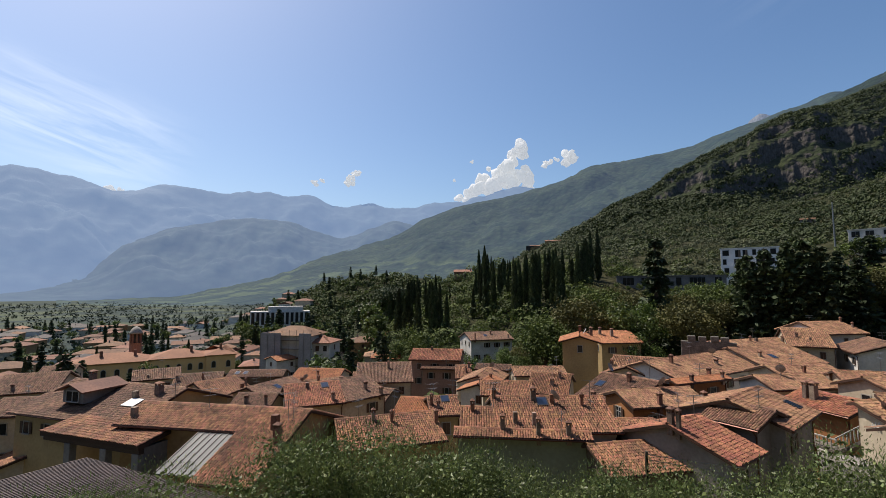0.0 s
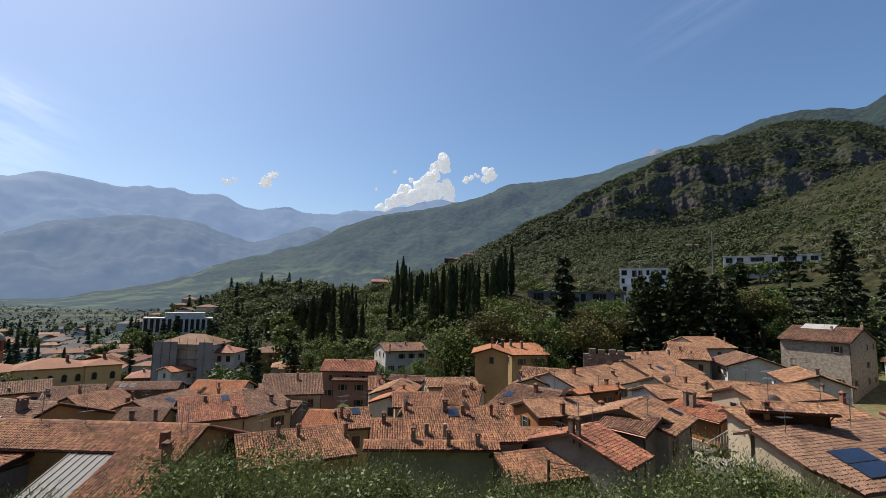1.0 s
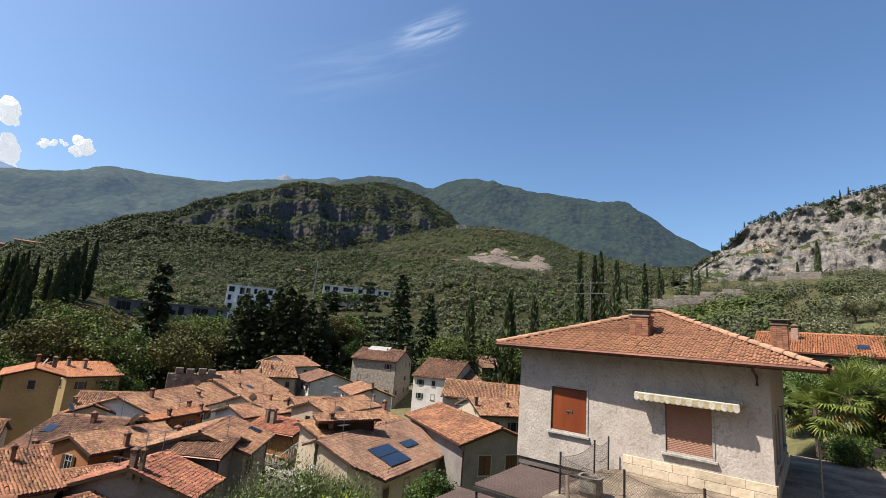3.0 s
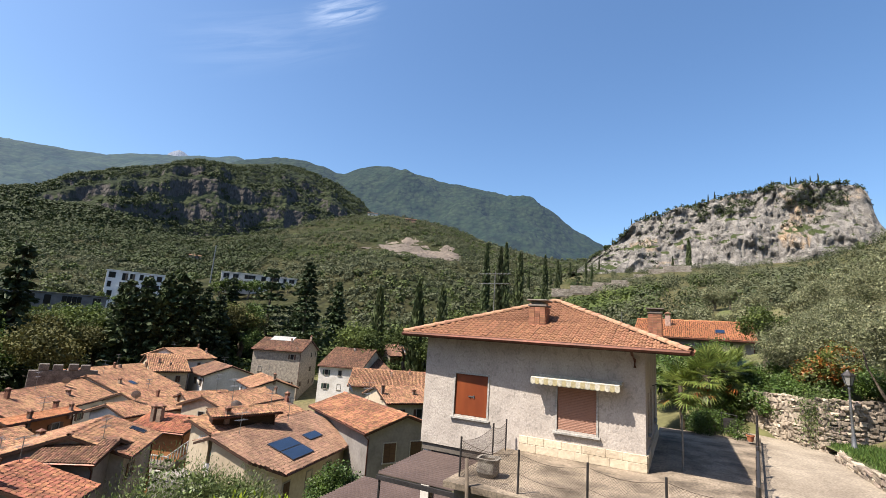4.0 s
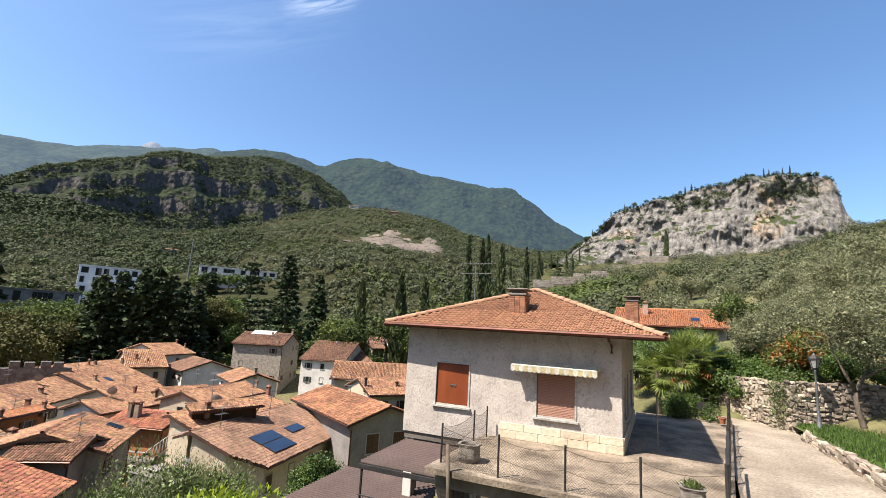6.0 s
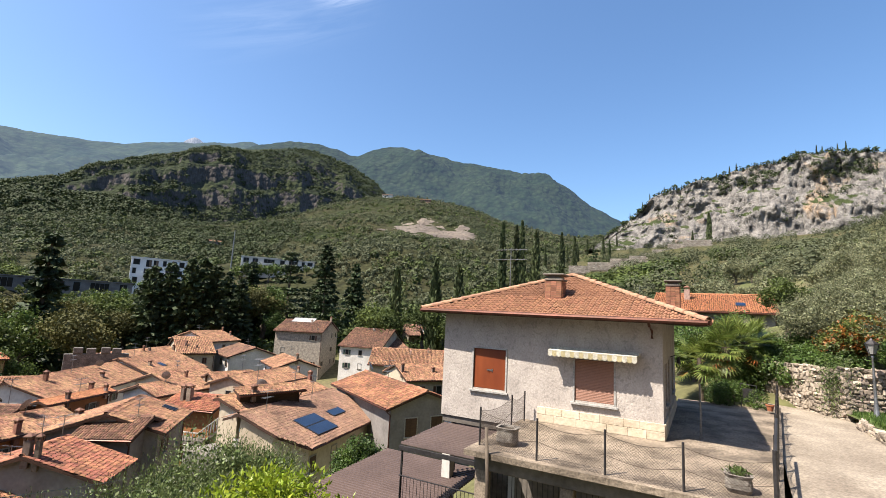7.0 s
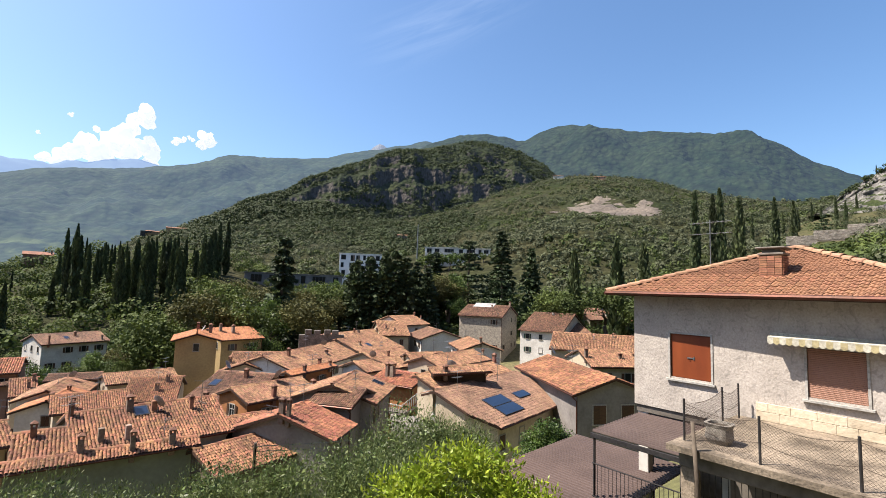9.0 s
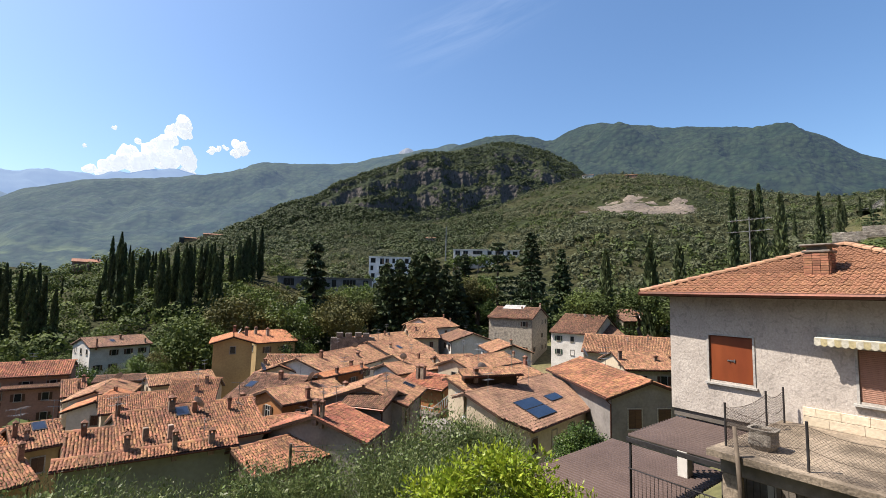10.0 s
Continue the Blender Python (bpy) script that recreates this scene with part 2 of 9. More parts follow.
MAT = {
    "tile_old": mat("old clay tiles", (0.43, 0.20, 0.105), (0.225, 0.105, 0.06), island=0.44, var=0.22, scale=0.45, fine=5, bump=0.2, contrast=(0.32, 0.68)),
    "tile_tan": mat("pale clay tiles", (0.44, 0.24, 0.135), (0.30, 0.15, 0.085), island=0.44, var=0.22, scale=0.4, fine=5, bump=0.2),
    "tile_brown": mat("weathered brown tiles", (0.29, 0.155, 0.095), (0.185, 0.10, 0.068), island=0.44, var=0.22, scale=0.4, fine=5, bump=0.2),
    "tile_flat": mat("flat brown tiles", (0.37, 0.215, 0.14), (0.26, 0.15, 0.10), island=0.28, var=0.18, scale=0.5, fine=5, bump=0.2),
    "tile_red": mat("red clay tiles", (0.47, 0.19, 0.105), (0.31, 0.12, 0.072), island=0.42, var=0.18, scale=0.5, fine=5, bump=0.2),
    "tile_orange": mat("new orange tiles", (0.58, 0.245, 0.115), (0.47, 0.19, 0.09), island=0.24, var=0.12, scale=0.5, fine=5, bump=0.2),
    "deck": mat("roof underlay", (0.10, 0.05, 0.032), (0.06, 0.032, 0.022), scale=0.7),
    "far_roof": mat("far clay roofs", (0.34, 0.165, 0.095), (0.22, 0.11, 0.068), scale=0.4, fine=2.5, var=0.3, rnd=0.35, bump=0.6, bump_scale=5, bump_dist=0.1),
    "far_roof_grey": mat("far grey roofs", (0.15, 0.125, 0.115), (0.10, 0.088, 0.082), scale=0.4, fine=3, rnd=0.3),
    "eave_wood": mat("dark eave boards", (0.10, 0.055, 0.035), (0.06, 0.035, 0.025), rough=0.7, stretch=(1, 1, 8)),
    "copper": mat("brown metal gutter", (0.16, 0.06, 0.04), (0.10, 0.045, 0.03), rough=0.45, metal=0.5, bump=0.05),
    "grey": mat("grey render", (0.36, 0.33, 0.31), (0.24, 0.22, 0.205), scale=0.5, fine=5, var=0.12, bump=0.5, bump_scale=9),
    "white": mat("white plaster", (0.98, 0.95, 0.89), (0.74, 0.70, 0.64), scale=0.4, fine=4, var=0.1, bump=0.2),
    "fresh_white": mat("bright white render", (1.3, 1.28, 1.24), (1.15, 1.13, 1.1), scale=0.4, fine=4, var=0.06, bump=0.1),
    "cream": mat("cream plaster", (0.74, 0.63, 0.47), (0.58, 0.48, 0.35), scale=0.4, fine=4, var=0.12, bump=0.2),
    "yellow": mat("yellow plaster", (0.58, 0.42, 0.20), (0.47, 0.33, 0.16), scale=0.4, fine=4, var=0.1, bump=0.2),
    "ochre": mat("ochre plaster", (0.52, 0.33, 0.15), (0.40, 0.25, 0.12), scale=0.4, fine=4, var=0.12, bump=0.2),
    "orange": mat("orange plaster", (0.50, 0.22, 0.08), (0.40, 0.17, 0.07), scale=0.4, fine=4, var=0.1, bump=0.2),
    "pink": mat("pink plaster", (0.52, 0.30, 0.22), (0.42, 0.24, 0.18), scale=0.4, fine=4, var=0.1, bump=0.2),
    "green": mat("pale green plaster", (0.30, 0.33, 0.24), (0.24, 0.26, 0.19), scale=0.4, fine=4, var=0.1, bump=0.2),
    "brownwall": mat("bare brown masonry", (0.20, 0.15, 0.11), (0.13, 0.10, 0.08), scale=0.8, fine=6, var=0.25, bump=0.5),
    "stonewall": mat("rubble masonry", (0.56, 0.49, 0.40), (0.32, 0.28, 0.23), scale=2.2, fine=9, var=0.3, bump=0.8, bump_scale=6, bump_dist=0.05),
    "shutter_brown": mat("brown shutters", (0.13, 0.065, 0.035), (0.09, 0.045, 0.03), rough=0.6, stretch=(1, 1, 12), rnd=0.3),
    "shutter_green": mat("green shutters", (0.05, 0.10, 0.07), (0.04, 0.08, 0.055), rough=0.6, rnd=0.3),
    "glass": mat("dark window glass", (0.025, 0.028, 0.03), rough=0.25, spec=0.3, bump=0, var=0.1),
    "frame_white": mat("white window frames", (0.62, 0.60, 0.56), rough=0.5, bump=0.05),
    "stone_trim": mat("pale stone trim", (0.52, 0.48, 0.42), (0.42, 0.39, 0.34), bump=0.2),
    "brick": mat("chimney brick", (0.40, 0.20, 0.13), (0.28, 0.13, 0.09), scale=5, fine=20, rnd=0.3, var=0.25),
    "chimney": mat("chimney render", (0.44, 0.33, 0.26), (0.26, 0.19, 0.15), scale=2, fine=9, rnd=0.45, var=0.25),
    "metal_dark": mat("dark painted metal", (0.075, 0.07, 0.072), (0.05, 0.047, 0.048), rough=0.5, metal=0.4, bump=0.05),
    "metal_grey": mat("galvanised metal", (0.36, 0.37, 0.38), (0.28, 0.29, 0.30), rough=0.4, metal=0.7, bump=0.05),
    "dish": mat("pale dish enamel", (0.62, 0.60, 0.57), (0.45, 0.43, 0.41), rough=0.5, bump=0.05, rnd=0.25),
    "panel": mat("solar panel glass", (0.02, 0.035, 0.075), (0.015, 0.025, 0.055), rough=0.12, spec=0.7, bump=0, scale=1.0),
    "bark": mat("grey bark", (0.20, 0.16, 0.12), (0.11, 0.085, 0.065), scale=4, fine=18, bump=0.9, bump_scale=14, stretch=(1, 1, 0.3)),
    "olive_leaf": mat("olive leaves", (0.215, 0.275, 0.095), (0.115, 0.16, 0.05), island=0.5, rough=0.5, bump=0, through_light=0.25, scale=0.9),
    "bush_leaf": mat("shrub leaves", (0.13, 0.21, 0.04), (0.06, 0.11, 0.022), island=0.45, rough=0.5, bump=0, through_light=0.3, scale=0.9),
    "silver_leaf": mat("silvery olive leaves", (0.33, 0.345, 0.19), (0.20, 0.22, 0.11), island=0.55, rough=0.5, bump=0, through_light=0.25, scale=0.9),
    "palm_leaf": mat("palm fans", (0.30, 0.37, 0.085), (0.17, 0.24, 0.055), island=0.4, rough=0.4, bump=0, through_light=0.3, scale=0.9),
    "lime_leaf": mat("bright young leaves", (0.40, 0.50, 0.04), (0.27, 0.38, 0.032), island=0.4, rough=0.45, bump=0, through_light=0.35, scale=0.9),
    "broad_leaf": mat("broad leaves", (0.135, 0.195, 0.042), (0.072, 0.115, 0.026), island=0.5, rnd=0.35, rough=0.6, bump=0, through_light=0.25, scale=0.3),
    "dark_leaf": mat("dark evergreen leaves", (0.07, 0.105, 0.04), (0.042, 0.066, 0.025), island=0.5, rnd=0.3, rough=0.7, bump=0, through_light=0.12, scale=0.3),
    "cypress_leaf": mat("cypress scales", (0.115, 0.145, 0.055), (0.068, 0.092, 0.036), island=0.5, rnd=0.3, rough=0.7, bump=0, through_light=0.1, scale=0.3),
    "rust_leaf": mat("reddish leaves", (0.42, 0.15, 0.03), (0.15, 0.19, 0.045), island=0.4, rough=0.5, bump=0, through_light=0.3, scale=2.2, contrast=(0.42, 0.5)),
    "park_clumps": mat("park trees", (0.15, 0.2, 0.045), (0.05, 0.08, 0.022), island=0.14, rough=0.8, bump=0, through_light=0.25, scale=0.16, fine=0.6, var=0.2),
    "pine_clumps": mat("brownish pine crowns", (0.17, 0.165, 0.05), (0.08, 0.088, 0.03), island=0.14, rough=0.8, bump=0, through_light=0.2, scale=0.16, fine=0.6, var=0.2),
    "wood_clumps": mat("hillside woods", (0.07, 0.098, 0.03), (0.036, 0.054, 0.018), island=0.14, rough=0.8, bump=0, through_light=0.15, scale=0.16, fine=0.6, var=0.2),
    "scrub_clumps": mat("hillside bushes", (0.125, 0.165, 0.045), (0.055, 0.08, 0.025), island=0.14, rough=0.8, bump=0, through_light=0.2, scale=0.16, fine=0.6, var=0.2),
    "olive_clumps": mat("olive groves", (0.165, 0.182, 0.098), (0.088, 0.106, 0.052), island=0.14, rough=0.8, bump=0, through_light=0.25, scale=0.16, fine=0.6, var=0.2),
    "grass": mat("dry grass and soil", (0.13, 0.145, 0.05), (0.20, 0.16, 0.085), scale=0.05, fine=1.2, var=0.35, rough=0.95, bump=0.6, bump_scale=3, bump_dist=0.1),
    "turf": mat("green turf", (0.13, 0.17, 0.045), (0.09, 0.11, 0.04), scale=0.8, fine=9, var=0.3, rough=0.95, bump=0.6, bump_scale=20),
    "lawn": mat("green grass", (0.12, 0.20, 0.035), (0.08, 0.15, 0.03), island=0.4, rough=0.7, bump=0, through_light=0.25),
    "concrete": mat("weathered concrete", (0.40, 0.325, 0.245), (0.15, 0.12, 0.09), scale=0.9, fine=16, var=0.4, bump=0.6, bump_scale=25, contrast=(0.40, 0.64), strokes=0.3),
    "concrete_dark": mat("stained concrete", (0.26, 0.23, 0.20), (0.16, 0.14, 0.12), scale=0.9, fine=7, var=0.2, bump=0.4),
    "corrugated": mat("brown corrugated sheet", (0.175, 0.125, 0.11), (0.13, 0.092, 0.082), rough=0.5, scale=0.6, var=0.12, bump=0.05),
    "wall_stone": mat("field stones", (0.62, 0.515, 0.41), (0.43, 0.35, 0.275), scale=3, fine=12, rnd=0.45, island=0.3, var=0.25, bump=0.7, bump_scale=16),
    "old_stone": mat("old grey stones", (0.50, 0.45, 0.38), (0.32, 0.28, 0.235), scale=0.6, fine=4, island=0.3, var=0.2, bump=0.6),
    "mortar": mat("earthy mortar", (0.36, 0.30, 0.23), (0.24, 0.20, 0.155), scale=3, fine=14, var=0.3, bump=0.8),
}


# ---- mesh helpers ----
class Shape:
    """Collects vertices and faces."""
    def __init__(self):
        self.v, self.f = [], []

    def add(self, verts, faces):
        k = len(self.v)
        self.v += [tuple(p) for p in verts]
        self.f += [tuple(i + k for i in q) for q in faces]
        return self

    def box(self, x0, y0, z0, x1, y1, z1, m=None, cut=0.0):
        if cut:
            c = cut
            vs, fs = [], []
            for sx, xx in ((1, x0), (-1, x1)):
                for sy, yy in ((1, y0), (-1, y1)):
                    for sz, zz in ((1, z0), (-1, z1)):
                        vs += [(xx, yy + sy * c, zz + sz * c), (xx + sx * c, yy, zz + sz * c), (xx + sx * c, yy + sy * c, zz)]
            bm = bmesh.new()
            bv = [bm.verts.new(p) for p in vs]
            hull = bmesh.ops.convex_hull(bm, input=bv)
            bm.verts.index_update()
            vs, fs = [tuple(p.co) for p in bm.verts], [tuple(p.index for p in q.verts) for q in bm.faces]
            bm.free()
        else:
            vs = [(x, y, z) for z in (z0, z1) for y in (y0, y1) for x in (x0, x1)]
            fs = [(0, 2, 3, 1), (4, 5, 7, 6), (0, 1, 5, 4), (2, 6, 7, 3), (0, 4, 6, 2), (1, 3, 7, 5)]
        if m is not None:
            vs = [m @ Vector(p) for p in vs]
        return self.add(vs, fs)

    def tube(self, pts, radii, n=8, cap=True):
        pts = [Vector(p) for p in pts]
        vs, fs = [], []
        for i, p in enumerate(pts):
            d = (pts[min(i + 1, len(pts) - 1)] - pts[max(i - 1, 0)]).normalized()
            a = d.orthogonal().normalized() if abs(d.z) < 0.95 else d.cross(Vector((0, 1, 0))).normalized()
            b = d.cross(a)
            r = radii[i] if isinstance(radii, (list, tuple)) else radii
            vs += [p + (a * math.cos(2 * math.pi * k / n) + b * math.sin(2 * math.pi * k / n)) * r for k in range(n)]
        for i in range(len(pts) - 1):
            fs += [(i * n + k, i * n + (k + 1) % n, (i + 1) * n + (k + 1) % n, (i + 1) * n + k) for k in range(n)]
        if cap:
            fs += [tuple(range(n))[::-1], tuple((len(pts) - 1) * n + k for k in range(n))]
        return self.add(vs, fs)

    def prism(self, poly, z0, z1):
        """An upright prism over a polygon of (x, y)."""
        n = len(poly)
        vs = [(x, y, z0) for x, y in poly] + [(x, y, z1) for x, y in poly]
        fs = [tuple(range(n))[::-1], tuple(range(n, 2 * n))] + [(i, (i + 1) % n, n + (i + 1) % n, n + i) for i in range(n)]
        return self.add(vs, fs)

    def slab(self, quad, thick):
        """A sloping slab below the quad (points in order)."""
        q = [Vector(p) for p in quad]
        vs = q + [p - Vector((0, 0, thick)) for p in q]
        n = len(q)
        return self.add(vs, [tuple(range(n)), tuple(range(n, 2 * n))[::-1]] + [(i, n + i, n + (i + 1) % n, (i + 1) % n) for i in range(n)])

    def mesh(self, name, material, smooth=False):
        me = bpy.data.meshes.new(name)
        me.from_pydata(self.v, [], self.f)
        me.materials.append(material)
        if smooth:
            me.polygons.foreach_set("use_smooth", [True] * len(me.polygons))
        me.update()
        return me


def quad_mesh(name, arr, material):
    """A mesh of loose polygons: arr has shape (faces, corners, 3)."""
    me = bpy.data.meshes.new(name)
    nf, nc = arr.shape[:2]
    me.vertices.add(nf * nc)
    me.vertices.foreach_set("co", arr.reshape(-1).astype(np.float32))
    me.loops.add(nf * nc)
    me.loops.foreach_set("vertex_index", np.arange(nf * nc, dtype=np.int32))
    me.polygons.add(nf)
    me.polygons.foreach_set("loop_start", np.arange(0, nf * nc, nc, dtype=np.int32))
    me.update(calc_edges=True)
    me.materials.append(material)
    return me


def part(name, shape, material, parent, label="", m=None, smooth=False):
    me = shape if isinstance(shape, bpy.types.Mesh) else shape.mesh(name, material, smooth)
    ob = new(name, me)
    ob.parent = parent
    if m is not None:
        ob.matrix_basis = m
    return tagged(ob, label)


def base(name, label, category, m, group="", kind=""):
    ob = new(name)
    ob.empty_display_size = 0.3
    ob.matrix_basis = m
    return tagged(ob, label, category, group, kind)


def smoothstep(a, b, x):
    t = min(1, max(0, (x - a) / (b - a)))
    return t * t * (3 - 2 * t)


def interp(table, x):
    xs, ys = [p[0] for p in table], [p[1] for p in table]
    return float(np.interp(x, xs, ys))


def polar(az, r):
    return math.sin(radians(az)) * r, math.cos(radians(az)) * r


# ---- ground: one sheet round the view point ----
GROUND = [
    (-180, [(0, -1.7), (40, 2), (200, 40), (700, 120), (4900, 300)]),
    (-75, [(0, -1.7), (6, -4), (20, -10), (60, -14), (200, -30), (600, -44), (4900, -45)]),
    (-45, [(0, -1.7), (2.5, -2.6), (8, -7), (16, -13), (24, -17), (60, -22), (120, -31), (220, -40), (500, -45), (4900, -45)]),
    (0, [(0, -1.7), (2.5, -2.6), (8, -7), (16, -13), (26, -19), (60, -20), (110, -22), (200, -32), (350, -43), (500, -45), (4900, -45)]),
    (35, [(0, -1.7), (2.5, -2.6), (8, -7), (16, -13), (28, -19), (60, -19), (100, -17), (130, -10), (220, 0), (600, 15), (4900, 100)]),
    (58, [(0, -1.7), (2.5, -2.6), (8, -7), (16, -11), (28, -15), (60, -16), (100, -15), (140, -8), (220, 5), (600, 30), (4900, 100)]),
    (72, [(0, -1.7), (2.5, -2.4), (8, -6.3), (18, -7.5), (28, -10), (60, -13), (100, -12), (140, -5), (220, 6), (600, 40), (4900, 100)]),
    (90, [(0, -1.7), (2.5, -2.2), (8, -5.5), (12, -6.8), (26, -6.0), (35, -3.8), (60, -2), (100, 3), (220, 20), (600, 60), (4900, 100)]),
    (101, [(0, -1.7), (2.5, -2.2), (7, -4.2), (12, -4.3), (26, -4.1), (30.5, -4.0), (32, -2.0), (60, 2), (100, 10), (220, 30), (600, 60), (4900, 100)]),
    (110, [(0, -1.7), (2.5, -2.2), (7, -4.0), (12, -4.0), (27, -3.9), (29.5, -1.9), (60, 5), (100, 14), (220, 35), (600, 70), (4900, 100)]),
    (180, [(0, -1.7), (40, 2), (200, 40), (700, 120), (4900, 300)]),
]


def ground_z(x, y):
    r, az = math.hypot(x, y), math.degrees(math.atan2(x, y))
    for (a0, p0), (a1, p1) in zip(GROUND, GROUND[1:]):
        if a0 <= az <= a1:
            t = (az - a0) / (a1 - a0)
            z = interp(p0, r) * (1 - t) + interp(p1, r) * t
            break
    n = noise.noise(Vector((x * 0.12, y * 0.12, 3))) * min(0.5, r * 0.02)
    if az > 96 and r < 34 or 66 < az < 97 and r < 30:
        n *= 0.2
    return EYE + z + n


def polar_sheet(name, azs, rs, height, material):
    vs = []
    for r in rs:
        for az in azs:
            x, y = polar(az, r)
            vs.append((x, y, height(x, y)))
    n = len(azs)
    fs = [(i * n + k, i * n + k + 1, (i + 1) * n + k + 1, (i + 1) * n + k) for i in range(len(rs) - 1) for k in range(n - 1)]
    return Shape().add(vs, [f[::-1] for f in fs]).mesh(name, material, True)


# bluish emission colour that stands in for haze in the air
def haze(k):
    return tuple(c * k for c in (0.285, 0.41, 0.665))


# the far ground gets painted haze too: a faint blue glow
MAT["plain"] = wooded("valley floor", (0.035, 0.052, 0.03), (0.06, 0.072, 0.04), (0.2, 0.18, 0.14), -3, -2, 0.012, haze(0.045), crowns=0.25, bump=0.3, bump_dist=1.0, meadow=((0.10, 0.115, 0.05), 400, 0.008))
ground = new("ground", polar_sheet("ground", [-180 + 2.5 * i for i in range(145)], [0.02 + 4800 * (i / 110) ** 3.1 for i in range(111)], ground_z, MAT["grass"]))
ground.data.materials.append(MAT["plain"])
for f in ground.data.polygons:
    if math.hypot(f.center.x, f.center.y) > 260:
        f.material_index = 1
tagged(ground, "dry grassy ground falling from the hillside to the valley", "ground", kind="structure")


# ---- hills and mountains ----
class Hill:
    """A ridge seen from the view point: crest anchors (azimuth, elevation) at a distance, a foot nearer by, a back slope."""
    def __init__(self, crest, r_crest, r_foot, foot, power=1.0, rough=0.06, grain=0.01, na=160, ns=40, back=1.6, seed=0, cliff=0.0, crest_rough=0.25, cell=0.02, jag=0.0, smooth=0.8, steps=None, turn=0.0):
        self.crest, self.rc, self.rf, self.foot, self.power = crest, r_crest, r_foot, foot, power
        self.rough, self.grain, self.na, self.ns, self.back, self.seed, self.cliff, self.cr = rough, grain, na, ns, back, seed, cliff, crest_rough
        self.a0, self.a1, self.cell, self.jag = crest[0][0], crest[-1][0], cell, jag
        self.smooth, self.steps, self.turn = smooth, steps, turn

    def crest_z(self, az):
        xs, ys = [p[0] for p in self.crest], [p[1] for p in self.crest]
        el = sum(float(np.interp(az + d, xs, ys)) for d in (-self.smooth, -self.smooth / 2, 0, self.smooth / 2, self.smooth)) / 5
        if self.jag:
            el += self.jag * noise.fractal(Vector((az * 0.55, self.seed, 0.3)), 0.75, 2.1, 6)
        return math.tan(radians(el)) * self.rc

    def at(self, az, s):
        """The place at an azimuth and a share s of the way from foot to crest (above 1: behind it)."""
        zc = self.crest_z(az)
        zf = self.foot(az) if callable(self.foot) else self.foot
        if s <= 1:
            rise = s ** self.power
            if self.steps:  # a cliff band: a stepped profile where the second table asks for it
                table, where = self.steps
                w = interp(where, az) * min(1, max(0, 0.75 + 0.7 * noise.noise(Vector((az * 0.33, s * 2.5, self.seed + 2)))))
                rise += (interp(table, s + 0.09 * noise.noise(Vector((az * 0.45, s * 2.0, self.seed))) + 0.02 * noise.noise(Vector((az * 3.1, 1.7, self.seed)))) - rise) * w
            r, z = self.rf + (self.rc - self.rf) * s, zf + (zc - zf) * rise
        else:
            r, z = self.rc + (self.rc - self.rf) * (s - 1) * 1.5, zc - (zc - zf) * min(1, (s - 1)) ** 1.3 * 0.8
        if self.turn:  # the whole face turned about the upright: one end lies farther off
            far = 1 + self.turn * (az - (self.a0 + self.a1) / 2)
            r, z = r * far, z * far
        x, y = polar(az, r)
        size = (zc - zf) if zc > zf else 1
        p = Vector((x * self.grain, y * self.grain, self.seed))
        n = noise.fractal(p, 0.9, 2.1, 7) * self.rough * size
        w = min(1, s * 4) * (self.cr + (1 - self.cr) * min(1, abs(1 - s) * 3))
        if self.cliff:
            g = self.cell
            q = Vector((x * g, y * g, z * g * 0.5))
            v = noise.voronoi(Vector((q.x * 1.8 + 0.4 * noise.noise(q * 3), q.y * 1.8, q.z * 0.9)))[0]
            ledge = noise.noise(Vector((z * g * 2.2 + 0.8 * noise.noise(q), 3.3, self.seed)))
            d = (noise.fractal(q, 0.85, 2.1, 7) * 0.8 + (v[1] - v[0]) * 0.5 + ledge * 0.3) * self.cliff * min(1, s * 6) * smoothstep(1.25, 0.95, s)
            crack = abs(noise.noise(Vector((q.x * 5.5, q.y * 5.5, q.z * 1.3)))) + 0.5 * abs(noise.noise(Vector((q.x * 1.2, 7.7, q.z * 6.0))))
            d += max(0.0, 0.2 - crack) / 0.2 * self.cliff * 0.22 * smoothstep(1.15, 0.95, s)
            if self.steps:  # the brow is worn smooth
                d *= min(1, 0.15 + 2.2 * abs(1 - s))
            x, y = polar(az, r + d)
            n *= 0.35
        return Vector((x, y, EYE + z + n * w))

    def build(self, name, material, label):
        azs = [self.a0 + (self.a1 - self.a0) * i / self.na for i in range(self.na + 1)]
        ss = [self.back * j / self.ns for j in range(self.ns + 1)]
        vs = [self.at(a, s) for s in ss for a in azs]
        n = len(azs)
        fs = [(i * n + k, i * n + k + 1, (i + 1) * n + k + 1, (i + 1) * n + k) for i in range(len(ss) - 1) for k in range(n - 1)]
        ob = new(name, Shape().add(vs, [f[::-1] for f in fs]).mesh(name, material, True))
        return tagged(ob, label, "hill", kind="structure")


range_far = Hill([(-75, 8), (-60, 10.5), (-50, 10.2), (-43, 11.5), (-39.5, 11.0), (-35.5, 9.9), (-31.2, 11.4), (-25.7, 10.8), (-21, 11.5), (-18.5, 11.0), (-16.6, 11.4), (-13, 9.9), (-9, 10.6), (-5.5, 9.9),
                  (-1.2, 10.7), (2, 10.8), (6.4, 11.9), (8.2, 12.5), (11, 12.3), (14, 11), (25, 9)], 4600, 3000, -50, 0.9, 0.20, 0.0014, 400, 60, 1.3, 1, crest_rough=0.05, jag=0.22)
